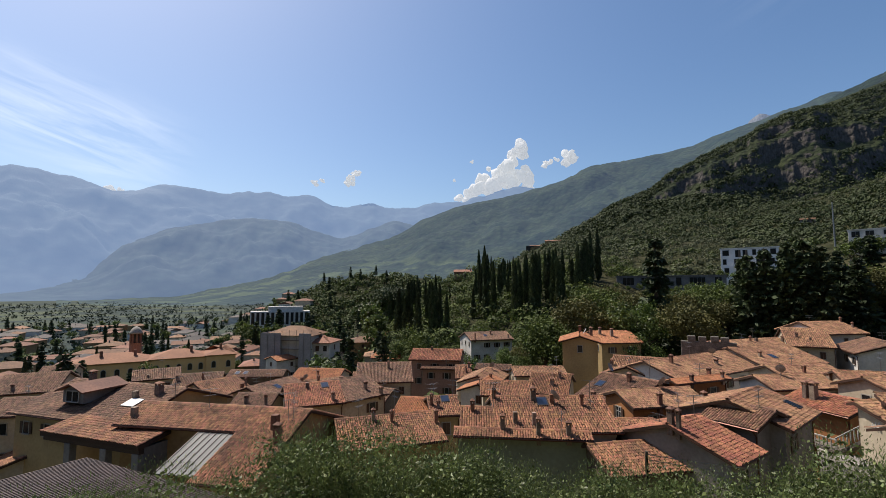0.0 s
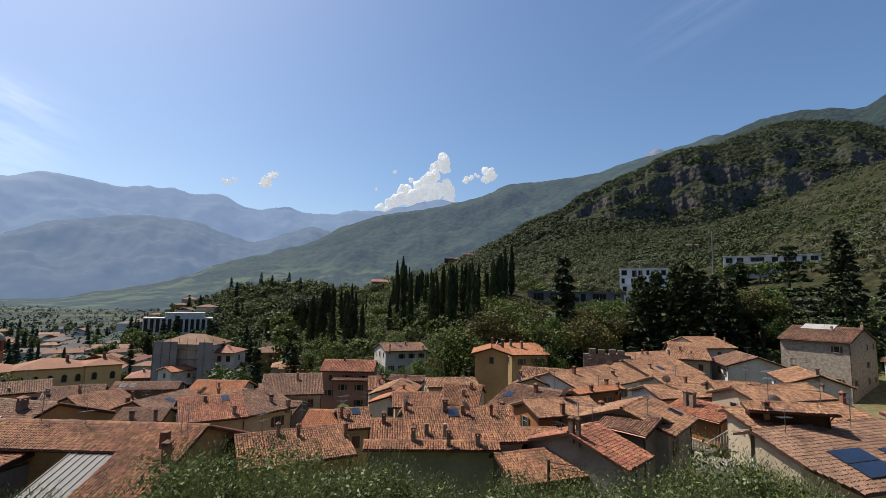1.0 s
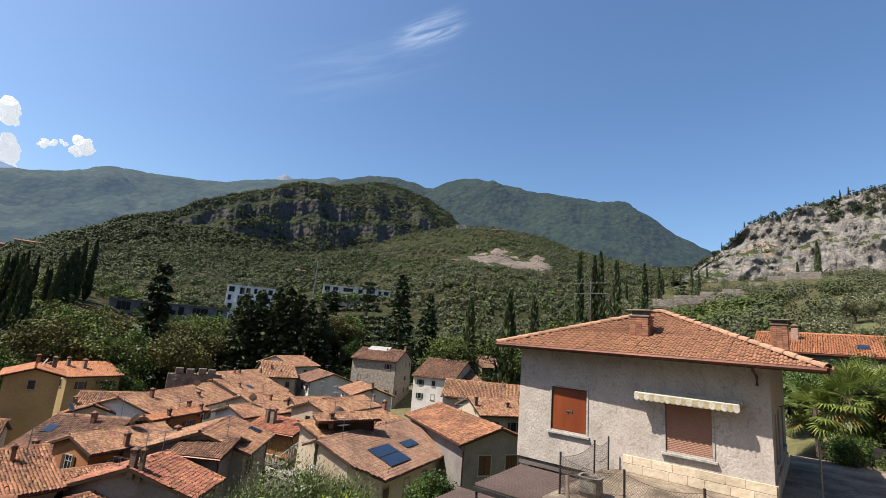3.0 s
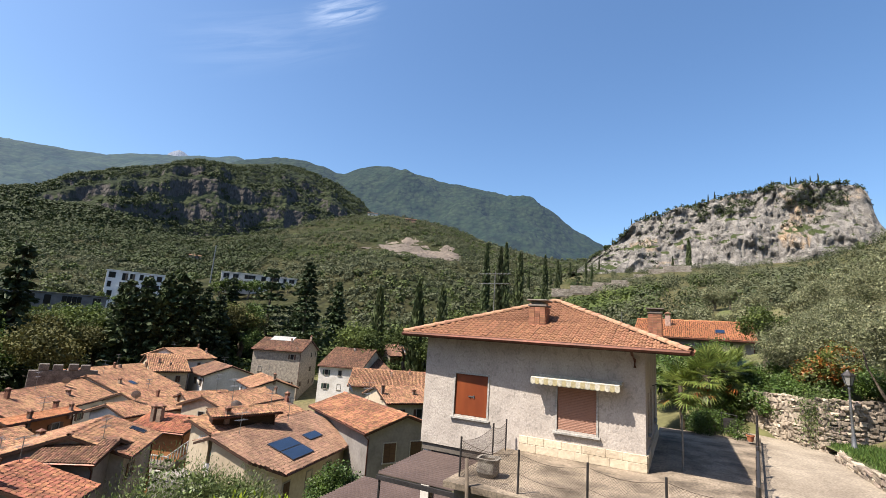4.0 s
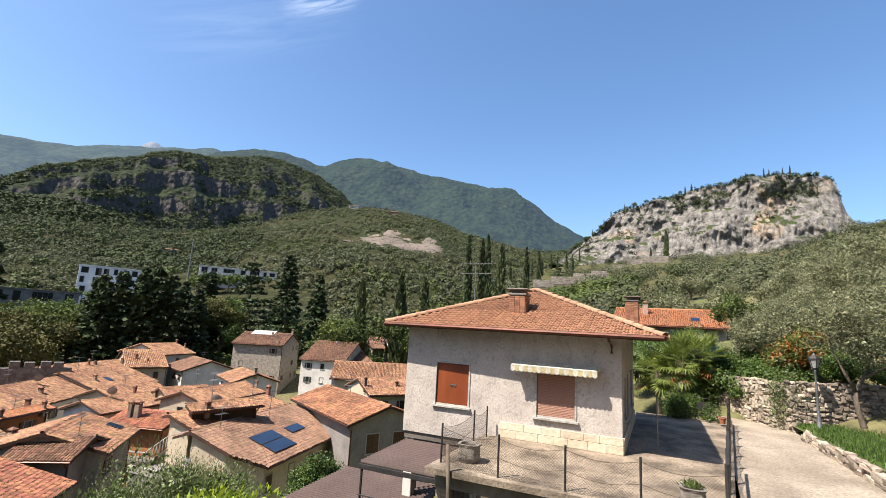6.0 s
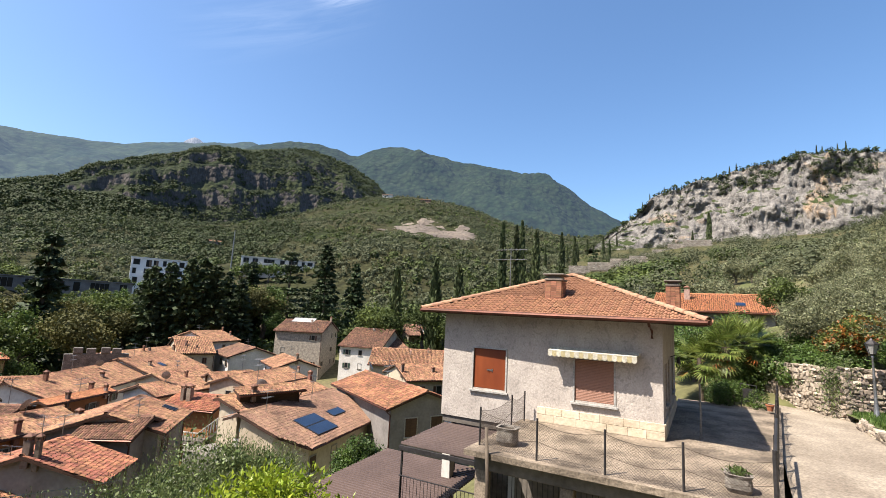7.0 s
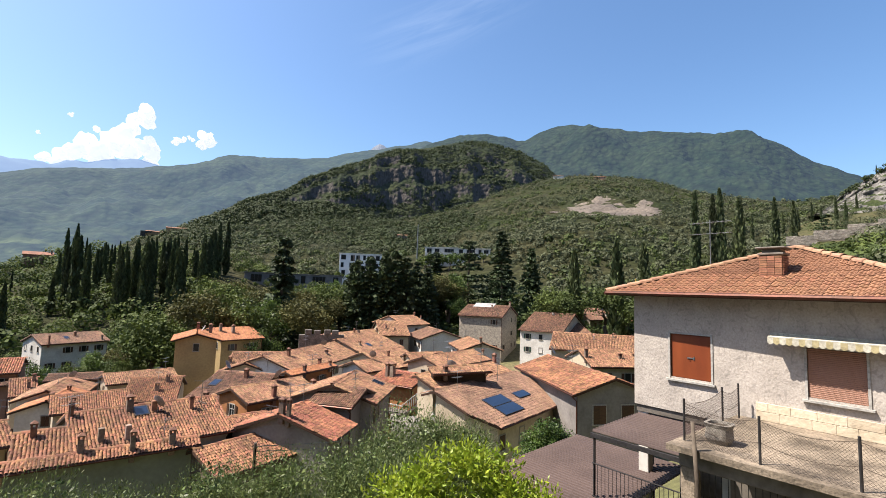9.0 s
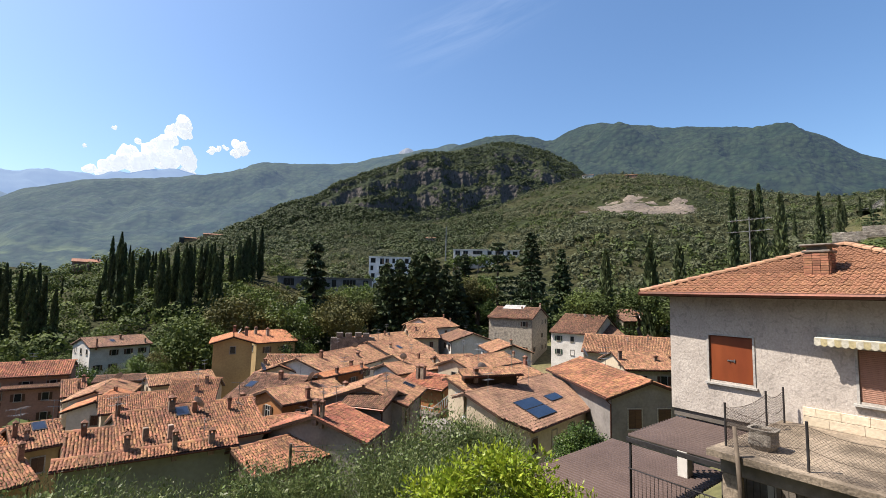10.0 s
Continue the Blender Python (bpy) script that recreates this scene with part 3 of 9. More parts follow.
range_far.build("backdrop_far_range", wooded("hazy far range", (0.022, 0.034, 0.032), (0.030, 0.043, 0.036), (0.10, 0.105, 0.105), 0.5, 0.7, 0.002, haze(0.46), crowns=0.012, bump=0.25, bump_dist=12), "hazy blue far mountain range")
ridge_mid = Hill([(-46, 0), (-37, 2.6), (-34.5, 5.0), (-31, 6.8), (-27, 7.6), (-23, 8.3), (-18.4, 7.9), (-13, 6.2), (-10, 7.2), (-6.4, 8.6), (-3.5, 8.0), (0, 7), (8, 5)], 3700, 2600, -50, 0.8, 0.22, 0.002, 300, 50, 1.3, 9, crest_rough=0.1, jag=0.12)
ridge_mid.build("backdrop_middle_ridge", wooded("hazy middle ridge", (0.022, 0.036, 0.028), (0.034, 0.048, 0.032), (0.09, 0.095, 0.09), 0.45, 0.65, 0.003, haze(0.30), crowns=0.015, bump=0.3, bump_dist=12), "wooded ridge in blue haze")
ridge_long = Hill([(-40, -0.8), (-30, -0.4), (-21, 1.7), (-15.5, 3.8), (-6.2, 6.6), (-3.4, 8.4), (0.9, 10.1), (6.6, 11.2), (12, 12.4), (15, 13.2), (17.4, 14.6), (22.3, 14.8), (28.9, 15.5), (33.6, 17.1), (37, 17.5),
                   (41, 18.2), (46, 17), (60, 14)], 3200, 1500, -46, 0.85, 0.15, 0.0022, 400, 80, 1.3, 3, crest_rough=0.08, jag=0.14)
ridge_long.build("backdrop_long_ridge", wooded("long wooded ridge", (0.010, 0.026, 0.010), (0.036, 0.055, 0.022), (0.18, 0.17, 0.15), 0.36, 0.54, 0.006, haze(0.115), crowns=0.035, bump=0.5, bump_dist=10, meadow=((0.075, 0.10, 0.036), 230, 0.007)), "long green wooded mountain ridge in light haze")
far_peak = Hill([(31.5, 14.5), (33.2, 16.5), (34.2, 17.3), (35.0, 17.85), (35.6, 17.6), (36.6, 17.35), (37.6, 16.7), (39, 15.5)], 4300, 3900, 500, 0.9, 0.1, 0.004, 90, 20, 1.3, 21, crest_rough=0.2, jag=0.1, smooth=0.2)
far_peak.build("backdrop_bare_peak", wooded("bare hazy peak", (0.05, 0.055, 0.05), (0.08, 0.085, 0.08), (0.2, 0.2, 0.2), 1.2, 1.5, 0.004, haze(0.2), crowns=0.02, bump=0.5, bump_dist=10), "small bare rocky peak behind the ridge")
ridge_back = Hill([(36, 15.5), (41, 18), (43.7, 18.9), (47.3, 19.4), (51, 19.1), (52.8, 18.4), (55.3, 19.7), (58.1, 20.1), (61.5, 19.9), (65.5, 19.2), (71.4, 18.2), (78.4, 16.8), (80.3, 15.8), (81.7, 14.2), (85, 12.5), (90, 9), (100, 5)],
                  2300, 1300, 60, 0.75, 0.14, 0.003, 340, 80, 1.3, 4, crest_rough=0.08, jag=0.14)
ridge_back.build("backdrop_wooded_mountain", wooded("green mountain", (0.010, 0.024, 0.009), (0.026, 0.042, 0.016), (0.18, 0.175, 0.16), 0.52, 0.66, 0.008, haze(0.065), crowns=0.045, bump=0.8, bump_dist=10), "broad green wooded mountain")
bluff = Hill([(10, 2), (15, 5.0), (16.9, 6.9), (19.3, 9.2), (24.2, 11.1), (27.8, 13.2), (31.1, 14.8), (34.3, 16.1), (37.0, 16.9), (39.5, 17.35), (44.7, 18.35), (47.2, 18.6), (49.9, 18.1), (52.7, 17.3), (55.6, 15.7), (57.5, 14.2), (60, 12), (64, 10), (72, 8)],
             1120, 800, 75, 0.6, 0.12, 0.006, 420, 150, 1.4, 6, cliff=20, crest_rough=0.2, cell=0.011, smooth=0.5, turn=0.009,
             steps=([(0, 0.0), (0.14, 0.12), (0.25, 0.20), (0.29, 0.42), (0.37, 0.49), (0.41, 0.68), (0.50, 0.74), (0.54, 0.85), (0.7, 0.93), (1, 1)], [(14, 0.25), (20, 0.5), (28, 0.7), (42, 0.7), (47, 0.5), (54, 0.45), (60, 0.2)]))
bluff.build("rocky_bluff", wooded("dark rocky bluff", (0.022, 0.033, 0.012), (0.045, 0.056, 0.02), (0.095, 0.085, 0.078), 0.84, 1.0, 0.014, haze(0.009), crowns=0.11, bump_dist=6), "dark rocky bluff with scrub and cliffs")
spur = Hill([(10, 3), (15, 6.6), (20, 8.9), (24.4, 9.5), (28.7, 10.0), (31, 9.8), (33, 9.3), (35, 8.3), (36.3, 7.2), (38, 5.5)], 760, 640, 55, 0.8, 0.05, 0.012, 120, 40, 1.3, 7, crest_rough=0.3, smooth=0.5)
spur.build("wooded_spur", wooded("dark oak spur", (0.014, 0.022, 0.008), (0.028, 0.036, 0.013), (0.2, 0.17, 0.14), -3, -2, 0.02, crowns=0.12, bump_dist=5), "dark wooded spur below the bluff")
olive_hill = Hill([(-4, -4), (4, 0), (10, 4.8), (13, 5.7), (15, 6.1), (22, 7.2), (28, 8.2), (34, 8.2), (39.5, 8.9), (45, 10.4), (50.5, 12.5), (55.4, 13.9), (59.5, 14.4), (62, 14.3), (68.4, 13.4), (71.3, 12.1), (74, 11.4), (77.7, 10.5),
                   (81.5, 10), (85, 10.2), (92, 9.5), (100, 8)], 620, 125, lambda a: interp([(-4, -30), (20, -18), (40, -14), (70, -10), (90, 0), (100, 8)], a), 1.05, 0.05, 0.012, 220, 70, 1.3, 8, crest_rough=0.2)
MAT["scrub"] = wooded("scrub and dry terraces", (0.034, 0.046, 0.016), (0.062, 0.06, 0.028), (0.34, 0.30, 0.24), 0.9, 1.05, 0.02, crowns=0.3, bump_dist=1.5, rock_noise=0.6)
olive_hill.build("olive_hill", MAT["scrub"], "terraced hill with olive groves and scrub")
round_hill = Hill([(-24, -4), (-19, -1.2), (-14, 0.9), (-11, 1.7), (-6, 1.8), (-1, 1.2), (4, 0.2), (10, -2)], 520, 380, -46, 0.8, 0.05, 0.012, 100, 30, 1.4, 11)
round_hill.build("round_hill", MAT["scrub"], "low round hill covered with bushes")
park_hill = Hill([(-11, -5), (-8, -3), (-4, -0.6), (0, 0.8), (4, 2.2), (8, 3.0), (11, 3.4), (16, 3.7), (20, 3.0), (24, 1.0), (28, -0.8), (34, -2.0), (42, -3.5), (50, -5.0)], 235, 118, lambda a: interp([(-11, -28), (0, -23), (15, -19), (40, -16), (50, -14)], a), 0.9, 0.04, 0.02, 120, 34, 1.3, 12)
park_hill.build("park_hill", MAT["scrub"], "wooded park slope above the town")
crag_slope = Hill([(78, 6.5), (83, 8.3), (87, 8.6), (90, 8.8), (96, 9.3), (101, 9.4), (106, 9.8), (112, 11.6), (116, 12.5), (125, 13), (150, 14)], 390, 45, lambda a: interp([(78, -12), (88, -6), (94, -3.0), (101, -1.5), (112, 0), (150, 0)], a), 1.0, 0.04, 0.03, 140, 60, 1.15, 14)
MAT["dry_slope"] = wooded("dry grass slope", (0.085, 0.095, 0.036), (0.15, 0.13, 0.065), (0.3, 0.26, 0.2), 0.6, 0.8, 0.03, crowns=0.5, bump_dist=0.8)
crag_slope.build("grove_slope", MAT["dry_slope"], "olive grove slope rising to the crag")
def cliff_rock(name):
    """Grey limestone with ochre scars, dark water streaks and green on the ledges."""
    m = bpy.data.materials.new(name)
    m.use_nodes = True
    n, l = m.node_tree.nodes, m.node_tree.links
    b = n["Principled BSDF"]
    b.inputs["Roughness"].default_value, b.inputs["Specular IOR Level"].default_value = 0.9, 0.15
    tc = n.new("ShaderNodeTexCoord")

    def field(scale, detail, stretch, lo, hi):
        mp, no, r = n.new("ShaderNodeMapping"), n.new("ShaderNodeTexNoise"), n.new("ShaderNodeMapRange")
        mp.inputs["Scale"].default_value = stretch
        l.new(tc.outputs["Object"], mp.inputs["Vector"])
        l.new(mp.outputs["Vector"], no.inputs["Vector"])
        no.inputs["Scale"].default_value, no.inputs["Detail"].default_value, no.inputs["Roughness"].default_value = scale, detail, 0.62
        r.inputs["From Min"].default_value, r.inputs["From Max"].default_value = lo, hi
        l.new(no.outputs["Fac"], r.inputs["Value"])
        return r.outputs["Result"]

    def blend(fac, x, y):
        k = n.new("ShaderNodeMix")
        k.data_type = "RGBA"
        l.new(fac, k.inputs["Factor"])
        for sock, val in (("A", x), ("B", y)):
            if isinstance(val, tuple):
                k.inputs[sock].default_value = (*val, 1)
            else:
                l.new(val, k.inputs[sock])
        return k.outputs["Result"]

    c = blend(field(0.16, 9, (1, 1, 1.3), 0.36, 0.64), (0.30, 0.282, 0.258), (0.135, 0.128, 0.12))
    c = blend(field(0.035, 8, (1, 1, 0.8), 0.57, 0.68), c, (0.42, 0.30, 0.19))
    c = blend(field(0.11, 6, (1.6, 1.6, 0.14), 0.60, 0.74), c, (0.12, 0.113, 0.106))
    g, sx, mu, k = n.new("ShaderNodeNewGeometry"), n.new("ShaderNodeSeparateXYZ"), n.new("ShaderNodeMath"), n.new("ShaderNodeMapRange")
    l.new(g.outputs["Normal"], sx.inputs["Vector"])
    mu.operation = "MULTIPLY_ADD"
    mu.inputs[1].default_value = 0.5
    l.new(field(0.06, 6, (1, 1, 1), 0.3, 0.7), mu.inputs[0])
    l.new(sx.outputs["Z"], mu.inputs[2])
    k.inputs["From Min"].default_value, k.inputs["From Max"].default_value = 0.98, 1.12
    l.new(mu.outputs["Value"], k.inputs["Value"])
    c = blend(k.outputs["Result"], c, (0.05, 0.066, 0.022))
    l.new(c, b.inputs["Base Color"])
    bu = n.new("ShaderNodeBump")
    bu.inputs["Strength"].default_value, bu.inputs["Distance"].default_value = 1.0, 2.6
    ad = n.new("ShaderNodeMath")
    ad.operation = "ADD"
    l.new(field(0.3, 10, (1, 1, 1), 0.2, 0.8), ad.inputs[0])
    l.new(field(0.10, 7, (1.6, 1.6, 0.16), 0.35, 0.6), ad.inputs[1])
    l.new(ad.outputs["Value"], bu.inputs["Height"])
    l.new(bu.outputs["Normal"], b.inputs["Normal"])
    return m


crag = Hill([(82, 8), (84.5, 10.3), (86.4, 11.6), (88.1, 12.9), (89.4, 14.4), (90.6, 15.0), (92.5, 15.3), (94.3, 15.9), (96.7, 16.4), (99.5, 16.9), (102.2, 17.3), (104.3, 17.4), (107.1, 17.1), (108.9, 16.7), (110.1, 16.2), (110.5, 15.2), (110.8, 13.2), (111.5, 12.0), (113, 11.4), (116, 11)],
            440, 400, lambda a: 60, 0.9, 0.08, 0.03, 420, 130, 2.2, 16, cliff=17, crest_rough=0.3, cell=0.03, smooth=0.15)
crag.build("limestone_crag", cliff_rock("limestone crag"), "pale limestone crag with bushes on its ledges")


# the bare rock slope on the olive hill: real relief over the soil
def bare(az, el_s):
    return 0.8 - abs(az - 63.4) / 10.5 + 0.7 * noise.fractal(Vector((az * 0.35, el_s * 14, 2)), 0.8, 2, 5) - abs(el_s - (0.475 - 0.006 * (az - 63.4))) / 0.085


rs = Shape()
NA, NS = 190, 70
for i in range(NA + 1):
    for j in range(NS + 1):
        az, s_ = 53 + 21 * i / NA, 0.33 + 0.30 * j / NS
        p = olive_hill.at(az, s_)
        p.z += min(0.5, 1.2 * bare(az, s_)) + 1.3 * noise.fractal(p * 0.06, 0.7, 2.1, 6)
        rs.v.append(tuple(p))
for i in range(NA):
    for j in range(NS):
        if bare(53 + 21 * i / NA, 0.33 + 0.30 * j / NS) > 0.05:
            k = i * (NS + 1) + j
            rs.f.append((k, k + NS + 1, k + NS + 2, k + 1))
MAT["scree"] = mat("pale bare rock", (0.25, 0.205, 0.165), (0.13, 0.108, 0.09), scale=0.05, fine=0.6, var=0.35, bump=1.0, bump_scale=0.5, bump_dist=1.5, stretch=(1, 1, 2.5))
tagged(new("bare_rock_slope", rs.mesh("bare_rock_slope", MAT["scree"])), "pale bare rock slope on the hill", "rock", kind="structure")

# unseen hill added behind the view point; it cuts the sky light
castle_hill = Hill([(120, 12), (130, 22), (145, 30), (180, 34), (230, 34), (270, 27), (292, 14), (305, 0)], 150, 16, -2.2, 0.8, 0.06, 0.03, 90, 30, 1.2, 19)
castle_hill.build("castle_hill", MAT["scrub"], "unseen hill added behind the view point to block sky light")

HILLS = [olive_hill, round_hill, park_hill, crag_slope]


def surface_z(x, y):
    """The height of the ground or of the hill that covers it."""
    r, az = math.hypot(x, y), math.degrees(math.atan2(x, y))
    z = ground_z(x, y)
    for h in HILLS:
        if h.a0 < az < h.a1:
            s = (r - h.rf) / (h.rc - h.rf)
            if 0 < s < h.back:
                z = max(z, h.at(az, s).z)
    return z


# ---- leaves and trees ----
RNG = np.random.default_rng(7)


def leaf_quads(pts, length, width, rng, up=0.0, out=None, spread=1.0, flat=False):
    """Diamond leaves at pts. flat: their faces turn outward, as the skin of a crown; else their tips point outward and up."""
    n = len(pts)
    d = rng.normal(size=(n, 3)) * spread
    d[:, 2] += up
    if out is not None:
        d += out
    d /= np.linalg.norm(d, axis=1)[:, None] + 1e-9
    s = np.cross(d, rng.normal(size=(n, 3)))
    s /= np.linalg.norm(s, axis=1)[:, None] + 1e-9
    if flat:
        d = np.cross(d, s)
    k = rng.uniform(0.7, 1.3, (n, 1))
    a, b = d * length * k * 0.5, s * width * k * 0.5
    return np.stack([pts - a, pts + b, pts + a, pts - b], 1)


def ball_points(n, rng, shell=0.5):
    d = rng.normal(size=(n, 3))
    d /= np.linalg.norm(d, axis=1)[:, None]
    return d * (shell + (1 - shell) * rng.random((n, 1)) ** 0.6), d


def trunk_shape(height, r, rng, limbs=4, lean=0.1, spread=0.5):
    s = Shape()
    top = Vector((rng.normal() * lean * height, rng.normal() * lean * height, height))
    mid = Vector((rng.normal() * r, rng.normal() * r, height * 0.5)) + top * 0.2
    s.tube([(0, 0, -0.3), (0, 0, height * 0.12), mid, top], [r * 1.5, r * 1.1, r * 0.8, r * 0.45], 8)
    for i in range(limbs):
        a = 2 * math.pi * i / limbs + rng.uniform(0, 1)
        e = top + Vector((math.cos(a) * spread * height, math.sin(a) * spread * height, height * rng.uniform(0.15, 0.6)))
        b = mid.lerp(top, rng.uniform(0.3, 1))
        s.tube([b, b.lerp(e, 0.5) + Vector((0, 0, 0.1 * height)), e], [r * 0.45, r * 0.3, r * 0.1], 6)
    return s


def core_quads(c, rr, rng, leaf, big):
    """The dense inside of a leafy clump: crossing sprays larger than the leaves."""
    L, W = leaf * big, leaf * big * 0.52
    p, d = ball_points(int(min(170, 1.3 * math.pi * rr * rr / (0.5 * L * W))), rng, 0.2)
    return leaf_quads(p * [rr, rr, rr * 0.8] + c, L, W, rng, spread=1.0, out=d * 0.5)


def crown_tree(name, label, height, radius, material, leaf, n_clumps, per, seed, category="tree", trunk=0.35, squash=0.75, bark="bark", low=0.0, slim=0.55, core=0.6, up=0.35, big=2.0):
    """A tree or bush whose crown is made of leafy clumps."""
    rng = np.random.default_rng(seed)
    ob = base(name, label, category, pose(0, 0, -500))
    th = height * trunk
    part("trunk", trunk_shape(max(0.4, th), 0.035 * height + 0.03, rng), MAT[bark], ob, smooth=True)
    quads = []
    cz = th + (height - th) * 0.45
    cents, _ = ball_points(n_clumps, rng, 0.35)
    for c in cents:
        c = c * np.array([radius * 0.72, radius * 0.72, (height - th) * 0.5 * squash]) + [0, 0, cz]
        if c[2] < low:
            c[2] = low + rng.random() * 0.3
        rr = radius * rng.uniform(0.28, 0.5)
        p, d = ball_points(per, rng, 0.55)
        p = p * [rr, rr, rr * 0.8] + c
        quads.append(leaf_quads(p, leaf, leaf * slim, rng, up=up, out=d * 0.9, spread=0.55, flat=slim > 0.4))
        if core:
            quads.append(core_quads(c, rr * core, rng, leaf, big))
    part("crown", quad_mesh("crown", np.concatenate(quads), MAT[material]), None, ob)
    return ob


def cypress(name, label, height, radius, seed, n=1500):
    rng = np.random.default_rng(seed)
    ob = base(name, label, "tree", pose(0, 0, -500))
    part("trunk", Shape().tube([(0, 0, -0.5), (0, 0, height * 0.3), (0, 0, height * 0.8)], [0.25, 0.2, 0.06], 6), MAT["bark"], ob)
    h = rng.random(n) ** 0.9
    prof = np.minimum(1, (h + 0.06) * 6) * (1 - h ** 2.2) ** 0.8 + 0.03
    a = rng.uniform(0, 2 * np.pi, n)
    lump = 0.85 + 0.18 * np.sin(a * 3 + h * 9 + seed) + 0.1 * np.sin(a * 5 - h * 23)
    rr = radius * prof * lump * rng.uniform(0.55, 1.05, n)
    p = np.stack([np.cos(a) * rr, np.sin(a) * rr, 0.4 + h * height], 1)
    out = np.stack([np.cos(a), np.sin(a), np.zeros(n)], 1) * 0.5
    part("crown", quad_mesh("crown", leaf_quads(p, height * 0.062, height * 0.026, rng, up=1.6, out=out, spread=0.35), MAT["cypress_leaf"]), None, ob)
    return ob


def conifer(name, label, height, radius, seed, tiers=16, droop=0.25, dense=1.0):
    rng = np.random.default_rng(seed)
    ob = base(name, label, "tree", pose(0, 0, -500))
    part("trunk", Shape().tube([(0, 0, -0.5), (0, 0, height * 0.5), (0, 0, height * 0.97)], [0.35, 0.24, 0.04], 7), MAT["bark"], ob)
    ps = []
    for i in range(tiers):
        h = 0.1 + 0.88 * (i + rng.uniform(-0.3, 0.3)) / tiers
        R = radius * (1 - h) ** 0.75 * rng.uniform(0.75, 1.15) + 0.25
        for k in range(7):
            a = 2 * math.pi * (k + rng.random()) / 7
            L = R * rng.uniform(0.6, 1.1)
            m = int((8 + 18 * L / radius) * dense)
            t = rng.random(m) ** 0.7
            w = rng.normal(size=(m, 2)) * 0.12 * L
            x = np.cos(a) * t * L - np.sin(a) * w[:, 0]
            y = np.sin(a) * t * L + np.cos(a) * w[:, 0]
            z = h * height - droop * L * t ** 1.5 + rng.normal(size=m) * 0.12 + 0.1 * t * L
            ps.append(np.stack([x, y, z], 1))
    p = np.concatenate(ps)
    out = p * [1, 1, 0]
    out /= np.linalg.norm(out, axis=1)[:, None] + 1e-6
    part("crown", quad_mesh("crown", leaf_quads(p, height * 0.058 / dense ** 0.5, height * 0.03 / dense ** 0.5, rng, up=-0.1, out=out * 0.9, spread=0.5), MAT["dark_leaf"]), None, ob)
    return ob


def palm(name, label, m, height, seed):
    rng = np.random.default_rng(seed)
    ob = base(name, label, "palm", m)
    t = Shape()
    for i in range(14):
        z = i * height / 14
        t.tube([(0, 0, z), (0, 0, z + height / 14 * 1.15)], [0.13 + 0.05 * (i > 8), 0.165 + 0.05 * (i > 8)], 9)
    part("trunk", t, MAT["bark"], ob)
    for k in range(44):
        a, e = rng.uniform(0, 2 * math.pi), rng.uniform(-0.8, 1.25)
        d = Vector((math.cos(a) * math.cos(e), math.sin(a) * math.cos(e), math.sin(e)))
        st = Vector((0, 0, height)) + d * 0.1
        hub = st + d * rng.uniform(0.8, 1.25) - Vector((0, 0, 0.15))
        s = Shape().tube([st, hub], [0.018, 0.012], 4)
        side = d.cross(Vector((0, 0, 1))).normalized()
        upv = side.cross(d).normalized()
        for j in range(19):
            b = (j / 18 - 0.5) * 4.2
            w = d * math.cos(b) + side * math.sin(b) + upv * 0.12
            L = rng.uniform(0.75, 1.0) * (1 - 0.12 * abs(b))
            n = w.cross(upv).normalized() * 0.04
            tip = hub + w * L - Vector((0, 0, 0.16 * L + 0.12 * (e < 0)))
            s.add([hub - n * 0.4, hub + w * L * 0.5 + n, tip, hub + w * L * 0.5 - n], [(0, 1, 2, 3)])
        part("frond", s, MAT["rust_leaf" if e < -0.5 and k % 3 == 0 else "palm_leaf"], ob)
    return ob


def scatter_clumps(name, label, place, n, size, material, per, seed, category="woods", squash=0.75, leaf=0.3):
    """Woods or groves past counting: leafy clumps on a surface. place(rng) gives a point or None."""
    rng = np.random.default_rng(seed)
    quads = []
    for _ in range(n):
        c = place(rng)
        if c is None:
            continue
        s = size * rng.uniform(0.55, 1.35)
        p, d = ball_points(per, rng, 0.7)
        p = p * [s * 0.5, s * 0.5, s * 0.5 * squash] + np.array([c[0], c[1], c[2] + s * 0.3])
        quads.append(leaf_quads(p, s * leaf, s * leaf * 0.85, rng, up=0.3, out=d * 1.0, spread=0.34, flat=True))
    return tagged(new(name, quad_mesh(name, np.concatenate(quads), MAT[material])), label, category, kind="stuff")


def put(proto, x, y, z=None, scale=1.0, turn=None, label=""):
    z = surface_z(x, y) if z is None else z
    ob = copy_thing(proto, Matrix.Identity(4))
    ob.matrix_basis = pose(x, y, z - 0.1, 0, 0, RNG.uniform(0, 360) if turn is None else turn) @ Matrix.Scale(scale, 4)
    if label:
        ob["label"] = label
    return ob


def bury(proto):
    """Take a prototype out of the place again once its copies stand."""
    for o in list(proto.children_recursive) + [proto]:
        bpy.data.objects.remove(o)


# woods on the hills, with clearings before the buildings: (azimuth from, to, distance from, to)
CLEAR = [(29.5, 37, 160, 236), (17, 33, 168, 205), (37.5, 43.5, 146, 200), (40, 50.5, 190, 250), (99, 106.5, 290, 345), (86.5, 96, 262, 306), (79, 86.5, 150, 200)]


def cleared(x, y):
    r, az = math.hypot(x, y), math.degrees(math.atan2(x, y))
    return any(a < az < b and c < r < d for a, b, c, d in CLEAR)


